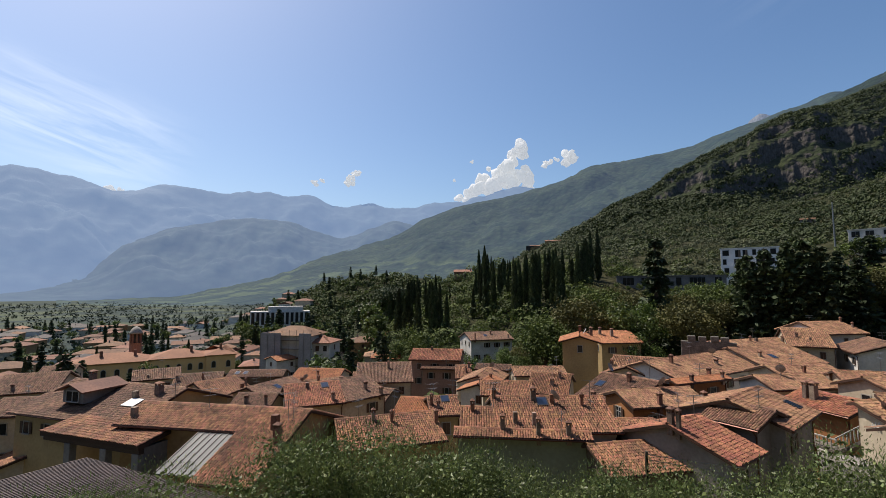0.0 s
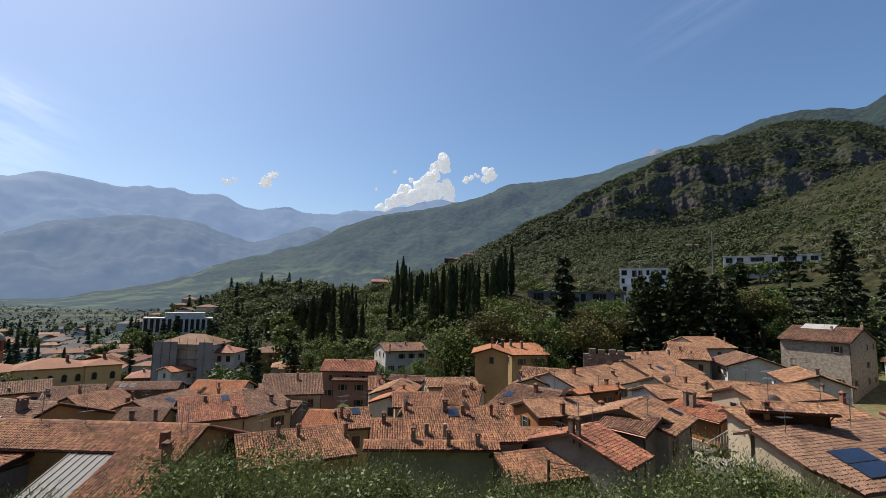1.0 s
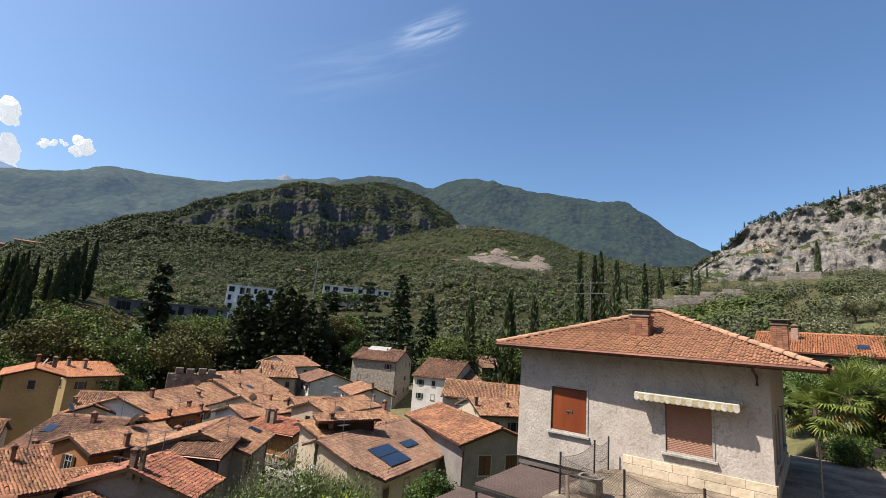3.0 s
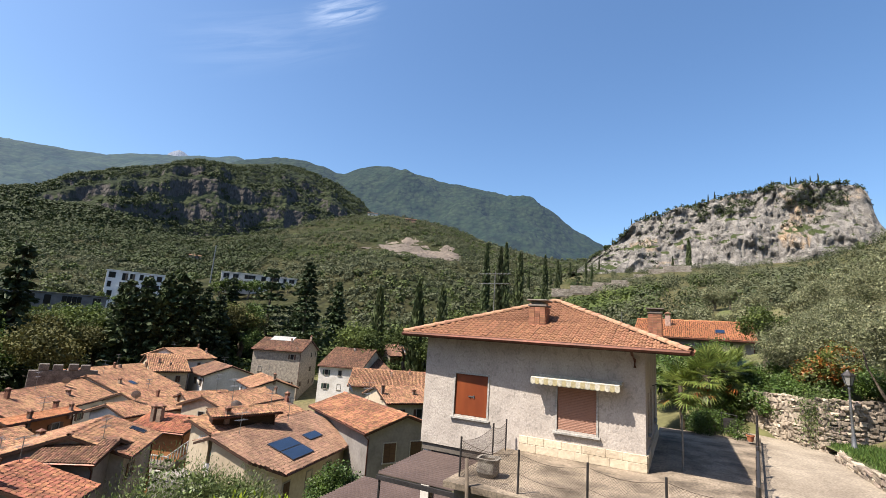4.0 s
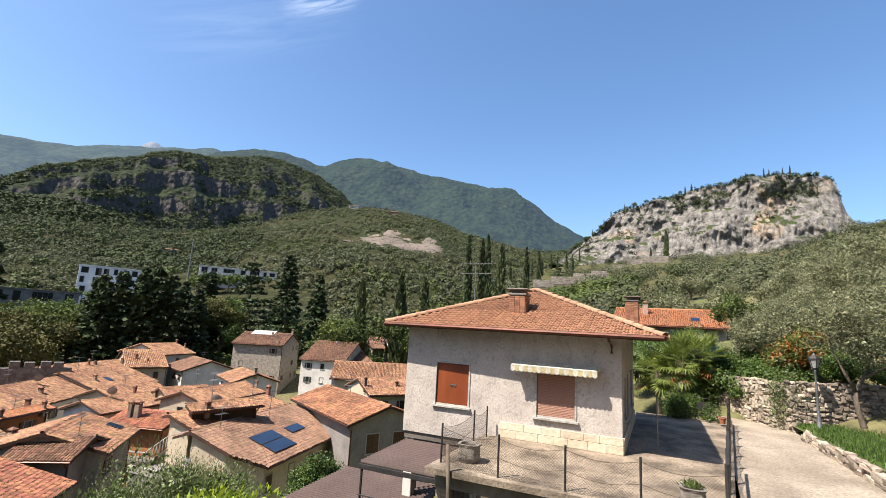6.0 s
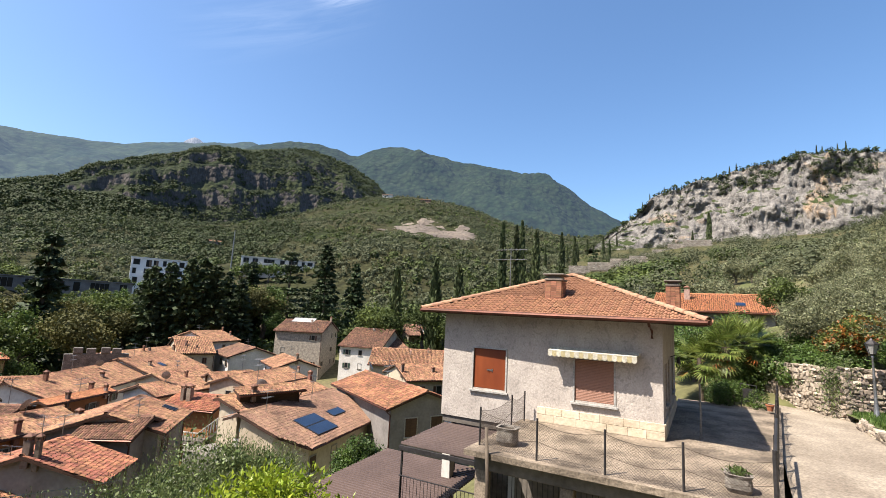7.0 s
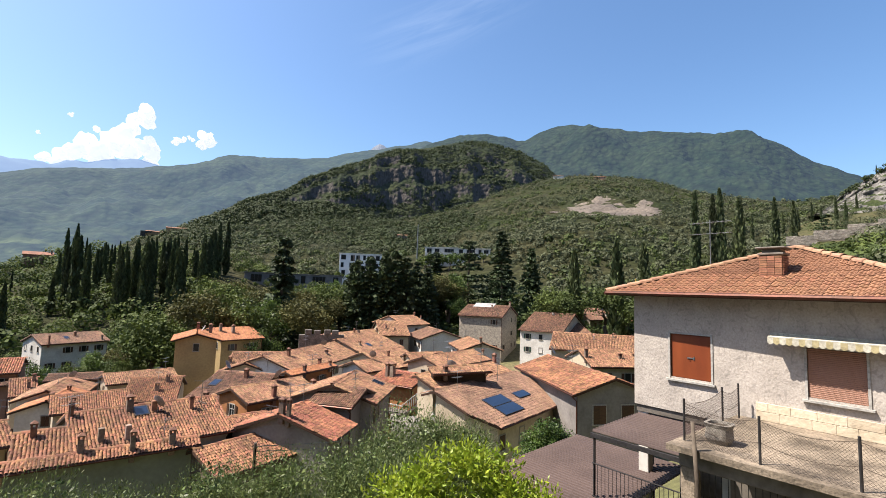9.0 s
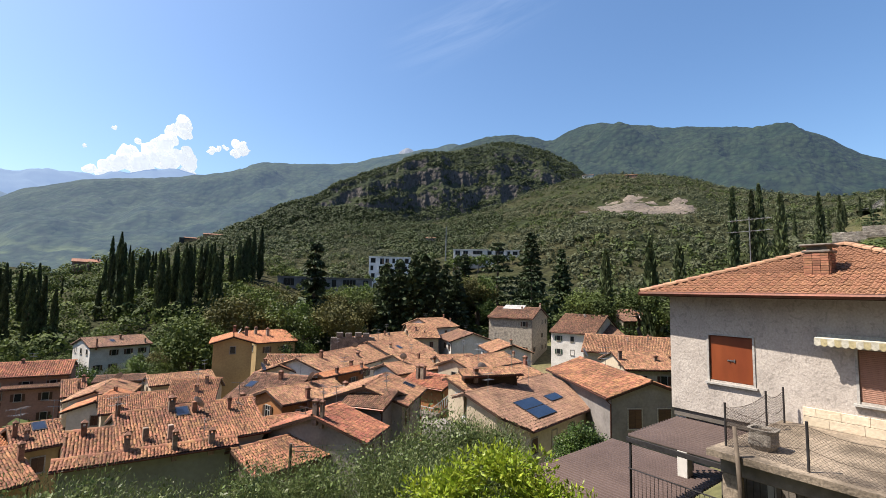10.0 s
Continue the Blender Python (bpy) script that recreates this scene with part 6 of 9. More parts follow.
part("lamp_bulb", Shape().tube([(-0.3, -3.75, 2.14), (-0.3, -3.75, 2.10)], [0.06, 0.03], 8), MAT["lamp_glass"], wl_)
# roof: four slopes to one peak
EX0, EX1, EY0, EY1, EZ, PZ = -1.25, 8.62, 0.68, -7.95, 3.70, 5.46
PX, PY = 3.69, -3.63
cor = [(EX0, EY0 + 0.28, EZ), (EX1, EY0 - 0.06, EZ), (EX1, EY1, EZ), (EX0, EY1, EZ)]
s = Shape()
for i in range(4):
    a, b = cor[i], cor[(i + 1) % 4]
    s.add([a, b, (PX, PY, PZ)], [(2, 1, 0)])
s.add(cor, [(0, 1, 2, 3)])
deck = part("roof", s, MAT["deck"], bungalow)
part("soffit", Shape().prism([(EX0 + 0.02, EY0 + 0.25), (EX0 + 0.02, EY1 + 0.02), (EX1 - 0.02, EY1 + 0.02), (EX1 - 0.02, EY0 - 0.09)], EZ - 0.12, EZ - 0.004), MAT["eave_wood"], bungalow)
g = Shape()
for i in range(4):
    a, b = Vector(cor[i]), Vector(cor[(i + 1) % 4])
    out = Vector(((a.x + b.x) / 2 - PX, (a.y + b.y) / 2 - PY, 0)).normalized() * 0.05
    g.tube([a + out + Vector((0, 0, -0.03)), b + out + Vector((0, 0, -0.03))], 0.075, 8)
part("gutter", g.tube([(0.35, 0.70, 3.62), (0.35, 0.45, 3.5), (0.30, 0.08, 3.35), (0.30, 0.08, 3.1)], 0.045, 8), MAT["copper"], bungalow, "brown copper gutter")


def slope_frame(i):
    a, b = np.array(cor[i]), np.array(cor[(i + 1) % 4])
    p = np.array([PX, PY, PZ])
    u = (b - a) / np.linalg.norm(b - a)
    w = p - a
    px = w @ u
    v = w - u * px
    V = np.linalg.norm(v)
    return a, u, v / V, np.linalg.norm(b - a), V, px


def inside_tri(U, V, px):
    return lambda x, y: (x > px * y / V + 0.05) & (x < U - (U - px) * y / V - 0.05)


for i in (1, 2, 3):
    a, u, v, U, V, px = slope_frame(i)
    if np.cross(u, v)[2] < 0:
        a, u, px = a + u * U, -u, U - px
    tagged(part("slope_tiles", tile_mesh("slope_tiles", tile_array(a - v * 0.06, u, v, U, V, 0.2, 0.25, inside_tri(U, V, px)), MAT["roof_flat"]), None, deck), kind="stuff")
# front slope: each tile of the lower courses a piece of its own
a, u, v, U, V, px = slope_frame(0)
if np.cross(u, v)[2] < 0:
    a, u, px = a + u * U, -u, U - px
nrm = np.cross(u, v)
cols, rows = int(U / 0.2), int(math.ceil(V / 0.25))
tb = Shape()
for k in range(8):
    x0, x1 = -0.1 + k * 0.025, -0.1 + (k + 1) * 0.025
    h = [0.004, 0.010, 0.036, 0.046, 0.036, 0.006, 0.012, 0.024, 0.008]
    tb.add([(x0, -0.05, h[k] + 0.03), (x1, -0.05, h[k + 1] + 0.03), (x1, 0.255, h[k + 1]), (x0, 0.255, h[k]), (x0, -0.05, h[k] + 0.012), (x1, -0.05, h[k + 1] + 0.012)], [(0, 1, 2, 3), (4, 5, 1, 0)])
tile_me = tb.mesh("tile", MAT["roof_flat"])
rest, made = [], 0
trng = np.random.default_rng(5)
for j in range(rows):
    for i in range(cols):
        x, y = (i + 0.5) * U / cols, j * V / rows
        if not (px * (y + 0.12) / V + 0.08 < x < U - (U - px) * (y + 0.12) / V - 0.08):
            continue
        o = a + u * x + v * (y - 0.02)
        m = Matrix(((u[0], v[0], nrm[0], o[0]), (u[1], v[1], nrm[1], o[1]), (u[2], v[2], nrm[2], o[2]), (0, 0, 0, 1)))
        m = m @ pose(trng.normal() * 0.004, trng.normal() * 0.008, abs(trng.normal()) * 0.006, trng.normal() * 0.5, trng.normal() * 0.8, trng.normal() * 0.9)
        if made < 300:
            t = new("tile", tile_me)
            t.parent, t.matrix_basis = deck, m
            made += 1
        else:
            rest.append(m)
s = Shape()
for m in rest:
    s.add([m @ Vector(p) for p in tb.v], tb.f)
tagged(part("upper_tiles", s, MAT["roof_flat"], deck), kind="stuff")
# hip caps
cap = Shape()
for k in range(6):
    a0, a1 = math.pi * k / 6, math.pi * (k + 1) / 6
    cap.add([(math.cos(a0) * 0.13, -0.24, math.sin(a0) * 0.12), (math.cos(a1) * 0.13, -0.24, math.sin(a1) * 0.12), (math.cos(a1) * 0.105, 0.22, math.sin(a1) * 0.09), (math.cos(a0) * 0.105, 0.22, math.sin(a0) * 0.09)], [(0, 1, 2, 3)])
cap_me = cap.mesh("hip_tile", MAT["hip"])
for c in cor:
    d = Vector((PX, PY, PZ)) - Vector(c)
    n = int(d.length / 0.4)
    for k in range(n):
        p = Vector(c) + d * ((k + 0.5) / n) + Vector((0, 0, 0.035))
        t = new("hip_tile", cap_me)
        t.parent = deck
        t.matrix_basis = Matrix.Translation(p) @ d.to_track_quat("Y", "Z").to_matrix().to_4x4() @ pose(0, 0, 0, trng.normal() * 1.5, 0, trng.normal() * 2)


def brick_stack(parent, x, y, z0, z1, w, d, cap_label):
    """A chimney of laid bricks with a projecting cap."""
    st = part("brick_chimney", Shape().box(x - w / 2 + 0.012, y - d / 2 + 0.012, z0, x + w / 2 - 0.012, y + d / 2 - 0.012, z1), MAT["mortar"], parent, "brick chimney with flat cap")
    n = int((z1 - z0) / 0.075)
    lay = Shape()
    for j in range(n):
        z = z0 + j * 0.075
        for sx, cnt, along in ((0, 3, "x"), (1, 3, "x"), (0, 3, "y"), (1, 3, "y")):
            for i in range(cnt):
                L = (w if along == "x" else d) / cnt
                q0 = -(w if along == "x" else d) / 2 + i * L + 0.006
                q1 = q0 + L - 0.012
                e = random.uniform(0, 0.008)
                if along == "x":
                    yy = y + (d / 2 if sx else -d / 2 - 0.0)
                    lay.box(x + q0, yy - 0.02 - e, z + 0.006, x + q1, yy + 0.02 + e, z + 0.069)
                else:
                    xx = x + (w / 2 if sx else -w / 2)
                    lay.box(xx - 0.02 - e, y + q0, z + 0.006, xx + 0.02 + e, y + q1, z + 0.069)
    tagged(part("bricks", lay, MAT["brick_piece"], st), kind="stuff")
    part("chimney_cap", Shape().box(x - w / 2 - 0.05, y - d / 2 - 0.05, z1, x + w / 2 + 0.05, y + d / 2 + 0.05, z1 + 0.07, cut=0.015)
         .box(x - w / 2 + 0.05, y - d / 2 + 0.05, z1 + 0.07, x + w / 2 - 0.05, y + d / 2 - 0.05, z1 + 0.2).box(x - w / 2 - 0.1, y - d / 2 - 0.1, z1 + 0.2, x + w / 2 + 0.1, y + d / 2 + 0.1, z1 + 0.26, cut=0.02), MAT["concrete_dark"], st, cap_label)
    return st


MAT["brick_piece"] = mat("laid bricks", (0.46, 0.22, 0.135), (0.36, 0.165, 0.10), island=0.3, scale=5, fine=25, var=0.15, bump=0.3)
brick_stack(bungalow, 3.72, -1.0, 4.0, 5.0, 0.6, 0.6, "dark weathered cap")
brick_stack(bungalow, 0.0, -7.3, 3.6, 5.35, 0.55, 0.55, "dark weathered cap")
# stone facing at the foot of the wall: slabs in two courses
slab_rng = random.Random(3)
for row, (z0, z1) in enumerate(((0.0, 0.26), (0.265, 0.51))):
    x = -0.03
    while x < 4.0:
        w = min(slab_rng.uniform(0.45, 0.75), 4.02 - x)
        if w < 0.2:
            break
        part("facing_slab", Shape().box(x, 0.0, z0 + 0.004, x + w - 0.005, 0.055 + slab_rng.uniform(0, 0.012), z1, cut=0.006), MAT["plinth"], bungalow)
        x += w
    y = 0.0
    while y > -6.9:
        w = slab_rng.uniform(0.5, 0.8)
        part("facing_slab", Shape().box(-0.055 - slab_rng.uniform(0, 0.012), y - w + 0.012, z0 + 0.004, 0.0, y, z1, cut=0.006), MAT["plinth"], bungalow)
        y -= w
# aerial pole and bracket on the roof
ant = base("aerial_mast", "thin roof aerial mast with bars", "aerial", here(6.4, -3.2, 4.4))
part("mast", Shape().tube([(0, 0, 0), (0, 0, 2.3)], 0.022, 6), MAT["metal_grey"], ant)
for i, (zz, n) in enumerate(((2.2, 9), (1.75, 6))):
    boom = part("boom", Shape().tube([(-0.75, 0, zz), (0.75, 0, zz)], 0.012, 5), MAT["metal_grey"], ant)
    for k in range(n):
        x = -0.7 + 1.4 * k / (n - 1)
        part("rod", Shape().tube([(x, -0.28, zz), (x, 0.28, zz)], 0.008, 4), MAT["metal_grey"], boom)

# ---- terrace ----
terrace = base("terrace", "concrete terrace slab with stained edges", "terrace", HB, kind="structure")
TERR = [(4.55, 4.75), (4.55, -0.02), (0.0, -0.02), (0.0, -HD - 0.3), (0.0, -10.2), (-4.1, -10.2), (-2.35, 4.75)]
s = Shape().prism([TERR[i] for i in (0, 1, 2, 6)], -0.15, 0.0).prism([(0.0, -0.02), (0.0, -10.2), (-4.1, -10.2), (-2.35, 4.75)], -0.15, 0.0)
part("slab", s, MAT["concrete"], terrace)
part("edge_beam", Shape().box(-2.3, 4.1, -0.55, 4.4, 4.4, -0.15, cut=0.02), MAT["concrete_dark"], terrace, "stained concrete edge beam")
part("retaining_wall", Shape().prism([(-2.4, 4.6), (-2.2, 4.6), (-3.9, -10.2), (-4.1, -10.2)], -0.9, -0.15), MAT["concrete_dark"], terrace)
for x in (4.2, 1.9, -0.4):
    part("column", Shape().box(x - 0.17, 4.05, -4.2, x + 0.17, 4.38, -0.55, cut=0.02), MAT["concrete"], terrace)
part("inner_wall", Shape().box(-2.2, 0.9, -4.2, 4.4, 1.1, -0.15), MAT["concrete_dark"], terrace)
kerb = part("kerb", Shape().prism([(-2.43, 4.75), (-2.27, 4.75), (-4.0, -10.2), (-4.18, -10.2)], -0.1, 0.14), MAT["concrete"], terrace)


def fence(name, label, pts, height, rails=None, mesh=True, sag=0.1, post_r=0.028, post_mat="metal_dark"):
    """Posts with wire mesh between them; points in the bungalow's own axes."""
    f = base(name, label, "fence", HB)
    pts = [Vector(p) for p in pts]
    for p in pts:
        part("post", Shape().tube([p - Vector((0, 0, 0.02)), p + Vector((0, 0, height))], post_r, 8), MAT[post_mat], f)
    for a, b in zip(pts, pts[1:]):
        d = b - a
        L = d.length
        if mesh:
            s = Shape()
            n = 22
            for side in (-1, 1):
                k = -int(height / 0.075)
                while k * 0.075 < L + height:
                    x0, x1 = (k * 0.075, k * 0.075 + height * 0.9) if side > 0 else (k * 0.075 + height * 0.9, k * 0.075)
                    segs = []
                    for q in range(9):
                        t = q / 8
                        x = x0 + (x1 - x0) * t
                        if 0 <= x <= L:
                            sg = sag * math.sin(math.pi * x / L)
                            segs.append(a + d * (x / L) + Vector((0, 0, t * (height * 0.88 - sg))))
                    if len(segs) > 1:
                        s.tube(segs, 0.0028, 3, False)
                    k += 1
            part("wire_mesh", s, MAT["wire"], f)
            t = Shape()
            for zz in (height * 0.9, height * 0.45):
                t.tube([a + d * (q / 10) + Vector((0, 0, zz - sag * 1.3 * math.sin(math.pi * q / 10))) for q in range(11)], 0.006, 4)
            part("wire", t, MAT["wire"], f)
        if rails:
            for zz in rails:
                part("rail", Shape().tube([a + Vector((0, 0, zz)), b + Vector((0, 0, zz))], 0.03, 8), MAT[post_mat], f)
    return f


MAT["wire"] = mat("rusty wire", (0.13, 0.095, 0.075), (0.09, 0.065, 0.05), rough=0.6, metal=0.3, bump=0)
fence("terrace_fence", "dark posts with sagging chain-link mesh round the terrace", [(4.38, 0.35, 0), (4.42, 1.5, 0), (4.36, 4.15, 0), (2.63, 4.5, 0), (0.97, 4.55, 0), (-0.67, 4.58, 0), (-2.3, 4.6, 0)], 1.02)
fence("road_railing", "dark metal posts with bars along the road edge", [(-2.32 - 0.1187 * (4.6 - y), y, 0.1) for y in (4.6, 2.9, 1.2, -0.6, -2.4, -4.2, -6.0, -7.8, -9.6)], 1.05, mesh=True, sag=0.25, post_r=0.045)
part("hand_rail", Shape().tube([(-2.33, 4.6, 1.12), (-2.85, 0.2, 1.12)], 0.04, 8), MAT["metal_dark"], [o for o in scene.objects if o.name == "road_railing"][0])

stake = new("wooden_stake", Shape().tube([(0, 0, -2.2), (0.05, 0.02, -0.5), (0.16, -0.05, 0.75)], [0.06, 0.055, 0.045], 8).mesh("wooden_stake", MAT["bark"], True))
stake.matrix_basis = here(3.75, 4.82, -0.1)
tagged(stake, "old grey wooden stake leaning on the terrace edge", "stake")


def stone_pot(name, label, m, w, h, plant=True):
    ob = base(name, label, "plant pot", m)
    s = Shape()
    rings = [(w * 0.42, 0), (w * 0.52, h * 0.25), (w * 0.5, h * 0.8), (w * 0.56, h), (w * 0.42, h), (w * 0.4, h * 0.85)]
    n = 16
    rr = random.Random(len(label))
    for r, z in rings:
        s.v += [(math.copysign(abs(math.cos(k * 2 * math.pi / n)) ** 0.6, math.cos(k * 2 * math.pi / n)) * r * rr.uniform(0.95, 1.05), math.copysign(abs(math.sin(k * 2 * math.pi / n)) ** 0.6, math.sin(k * 2 * math.pi / n)) * r * rr.uniform(0.95, 1.05), z) for k in range(n)]
    s.f += [(i * n + k, i * n + (k + 1) % n, (i + 1) * n + (k + 1) % n, (i + 1) * n + k) for i in range(len(rings) - 1) for k in range(n)]
    part("pot", s, MAT["rough_stone"], ob)
    part("soil", Shape().prism([(math.cos(k * math.pi / 5) * w * 0.41, math.sin(k * math.pi / 5) * w * 0.41) for k in range(10)], h * 0.6, h * 0.88), MAT["soil"], ob)
    if plant:
        rng = np.random.default_rng(3)
        p = rng.normal(size=(260, 3)) * [w * 0.17, w * 0.17, 0.04] + [0, 0, h + 0.03]
        part("plant", quad_mesh("plant", leaf_quads(p, 0.13, 0.03, rng, up=1.2), MAT["bush_leaf"]), None, ob, "small green plant")
    return ob


MAT["rough_stone"] = mat("grey hewn stone", (0.34, 0.31, 0.27), (0.20, 0.18, 0.155), scale=4, fine=18, var=0.3, bump=1.0, bump_scale=14, bump_dist=0.03)
stone_pot("stone_trough", "rough grey square stone trough on the terrace", here(3.75, 3.6), 0.55, 0.48, False)
stone_pot("stone_planter", "rough stone planter with a small green plant", here(-1.72, 3.75), 0.52, 0.38, True)


def canopy(label, x0, x1, y0, y1, z0, z1, m):
    """A corrugated sheet roof on thin posts; ribs along x."""
    ob = base("sheet_canopy", label, "canopy", m)
    s = Shape()
    n = int((y1 - y0) / 0.17)
    prof = []
    for k in range(n):
        y = y0 + k * 0.17
        prof += [(y, 0), (y + 0.095, 0), (y + 0.105, 0.06), (y + 0.155, 0.06)]
    prof.append((y0 + n * 0.17, 0))
    zz = lambda y: z0 + (z1 - z0) * (y - y0) / (y1 - y0)
    for dz in (0, -0.02):
        s.v += [(x, y, zz(y) + h + dz) for y, h in prof for x in (x0, x1)]
    m_ = len(prof)
    for k in range(m_ - 1):
        a, b = 2 * k, 2 * k + 2 * m_
        s.f += [(a, a + 1, a + 3, a + 2), (b, b + 2, b + 3, b + 1), (a, a + 2, b + 2, b), (a + 1, b + 1, b + 3, a + 3)]
    s.f += [(0, 2 * m_, 2 * m_ + 1, 1), (2 * m_ - 2, 2 * m_ - 1, 4 * m_ - 1, 4 * m_ - 2)]
    part("sheet", s, MAT["corrugated"], ob)
    part("front_rafter", Shape().box(x0, y1 - 0.1, zz(y1) - 0.16, x1, y1 - 0.02, zz(y1) - 0.03), MAT["metal_dark"], ob)
    part("back_rafter", Shape().box(x0, y0 + 0.02, zz(y0) - 0.16, x1, y0 + 0.1, zz(y0) - 0.03), MAT["metal_dark"], ob)
    for x in (x0 + 0.1, x1 - 0.1):
        for y in (y0 + 0.1, y1 - 0.1):
            part("post", Shape().tube([(x, y, -5.0), (x, y, zz(y) - 0.05)], 0.04, 8), MAT["metal_dark"], ob)
    return ob


canopy("upper brown corrugated sheet canopy beside the terrace", 4.62, 7.75, -1.0, 3.05, -0.62, -0.80, HB)
canopy("lower brown corrugated sheet canopy over a car port", 6.7, 11.4, -1.7, 4.6, -2.6, -2.9, HB)
# iron grille under the upper canopy
gr = base("iron_grille", "dark iron grille under the canopy edge", "grille", HB)
part("grille_frame", Shape().tube([(4.62, 3.0, -2.75), (7.7, 3.0, -2.75)], 0.02, 6).tube([(4.62, 3.0, -1.75), (7.7, 3.0, -1.75)], 0.02, 6), MAT["metal_dark"], gr)
for k in range(24):
    part("bar", Shape().tube([(4.65 + k * 0.13, 3.0, -2.75), (4.65 + k * 0.13, 3.0, -1.75)], 0.009, 5), MAT["metal_dark"], gr)
gr2 = base("terrace_grille", "dark iron bars closing the space under the terrace", "grille", HB)
for k in range(44):
    part("bar", Shape().tube([(-2.0 + k * 0.14, 3.95, -4.0), (-2.0 + k * 0.14, 3.95, -0.5)], 0.008, 5), MAT["metal_dark"], gr2)

# ---- road, stone wall, lamp ----
ROAD_Z = EYE - 3.62


def strip(name, left, right, z, material, label, thick=0.3):
    """A paved strip between two edge lines of the same number of points, gently cut up."""
    s = Shape()
    n = 10
    L = [Vector((*left[i], z)).lerp(Vector((*left[i + 1], z)), k / 4) for i in range(len(left) - 1) for k in range(4)] + [Vector((*left[-1], z))]
    R = [Vector((*right[i], z)).lerp(Vector((*right[i + 1], z)), k / 4) for i in range(len(right) - 1) for k in range(4)] + [Vector((*right[-1], z))]
    for a, b in zip(L, R):
        for k in range(n + 1):
            p = a.lerp(b, k / n)
            s.v.append((p.x, p.y, p.z + 0.03 * noise.noise(Vector((p.x * 0.4, p.y * 0.4, 2)))))
    s.f = [(i * (n + 1) + k, i * (n + 1) + k + 1, (i + 1) * (n + 1) + k + 1, (i + 1) * (n + 1) + k) for i in range(len(L) - 1) for k in range(n)]
    ob = new(name, s.mesh(name, material))
    if ob.data.polygons[0].normal.z < 0:
        ob.data.flip_normals()
    return tagged(ob, label, name, kind="structure")


strip("road", [(5.0, -1.9), (12.0, -2.55), (17.3, -3.35), (21.6, -3.9), (26.5, -4.9), (29.5, -4.2), (36, -1.0)], [(5.0, -7.2), (12.0, -7.0), (17.5, -6.85), (21.0, -7.0), (25.6, -7.5), (29.0, -6.1), (36, -3.2)], ROAD_Z, MAT["road"], "pale worn concrete lane")


def rock_mesh(name, seed, material):
    rng = np.random.default_rng(seed)
    bm = bmesh.new()
    for _ in range(22):
        p = rng.uniform(-1, 1, 3)
        p = np.sign(p) * np.abs(p) ** 0.3
        bm.verts.new((p[0] * 0.5, p[1] * 0.5, p[2] * 0.5))
    bmesh.ops.convex_hull(bm, input=bm.verts[:])
    me = bpy.data.meshes.new(name)
    bm.to_mesh(me)
    bm.free()
    me.materials.append(material)
    return me


ROCKS = [rock_mesh("stone", 40 + i, MAT["wall_stone"]) for i in range(10)]


def stone_wall(name, label, line, z0, height, max_pieces, seed, depth=0.45, size=(0.12, 0.34), face=1, stone="wall_stone"):
    """Rubble stones laid in uneven courses before a mortar core, along a line of (x, y)."""
    rng = random.Random(seed)
    ob = base(name, label, "stone wall", pose(0, 0, 0), kind="structure")
    core, extra, made = Shape(), Shape(), 0
    for (ax, ay), (bx, by) in zip(line, line[1:]):
        d = Vector((bx - ax, by - ay, 0))
        L = d.length
        d.normalize()
        nrm = Vector((-d.y, d.x, 0)) * face
        q = [Vector((ax, ay, 0)) - d * 0.05, Vector((bx, by, 0)) + d * 0.05]
        core.add([q[0] - nrm * 0.06 + Vector((0, 0, z0 - 0.5)), q[1] - nrm * 0.06 + Vector((0, 0, z0 - 0.5)), q[1] - nrm * depth + Vector((0, 0, z0 - 0.5)), q[0] - nrm * depth + Vector((0, 0, z0 - 0.5)),
                  q[0] - nrm * 0.06 + Vector((0, 0, z0 + height - 0.08)), q[1] - nrm * 0.06 + Vector((0, 0, z0 + height - 0.08)), q[1] - nrm * depth + Vector((0, 0, z0 + height - 0.08)), q[0] - nrm * depth + Vector((0, 0, z0 + height - 0.08))],
                 [(0, 3, 2, 1), (4, 5, 6, 7), (0, 1, 5, 4), (2, 3, 7, 6), (1, 2, 6, 5), (3, 0, 4, 7)])
        z = 0.0
        while z < height:
            h = rng.uniform(0.1, 0.2)
            if z + h > height:
                h = max(0.1, height - z)
            x = rng.uniform(-0.2, 0)
            while x < L:
                w = rng.uniform(*size)
                c = Vector((ax, ay, 0)) + d * (x + w / 2) + Vector((0, 0, z0 + z + h / 2 + rng.uniform(-0.03, 0.03))) - nrm * rng.uniform(0.03, 0.09)
                m = Matrix.Translation(c) @ Matrix.Rotation(math.atan2(d.y, d.x) + rng.uniform(-0.05, 0.05), 4, "Z") @ Matrix.Rotation(rng.choice((0, 0, math.pi)) + rng.uniform(-0.06, 0.06), 4, "Y") @ Matrix.Diagonal((w * 1.08, rng.uniform(0.2, 0.32), h * rng.uniform(1.0, 1.2), 1))
                me = rng.choice(ROCKS)
                if made < max_pieces:
                    t = new("stone", me)
                    t.parent, t.matrix_basis = ob, m
                    made += 1
                else:
                    extra.add([m @ v.co for v in me.vertices], [tuple(p.vertices) for p in me.polygons])
                x += w
            z += h
    part("mortar_core", core, MAT["mortar"], ob)
    if extra.v:
        tagged(part("wall_stones", extra, MAT[stone], ob), kind="stuff")
    return ob


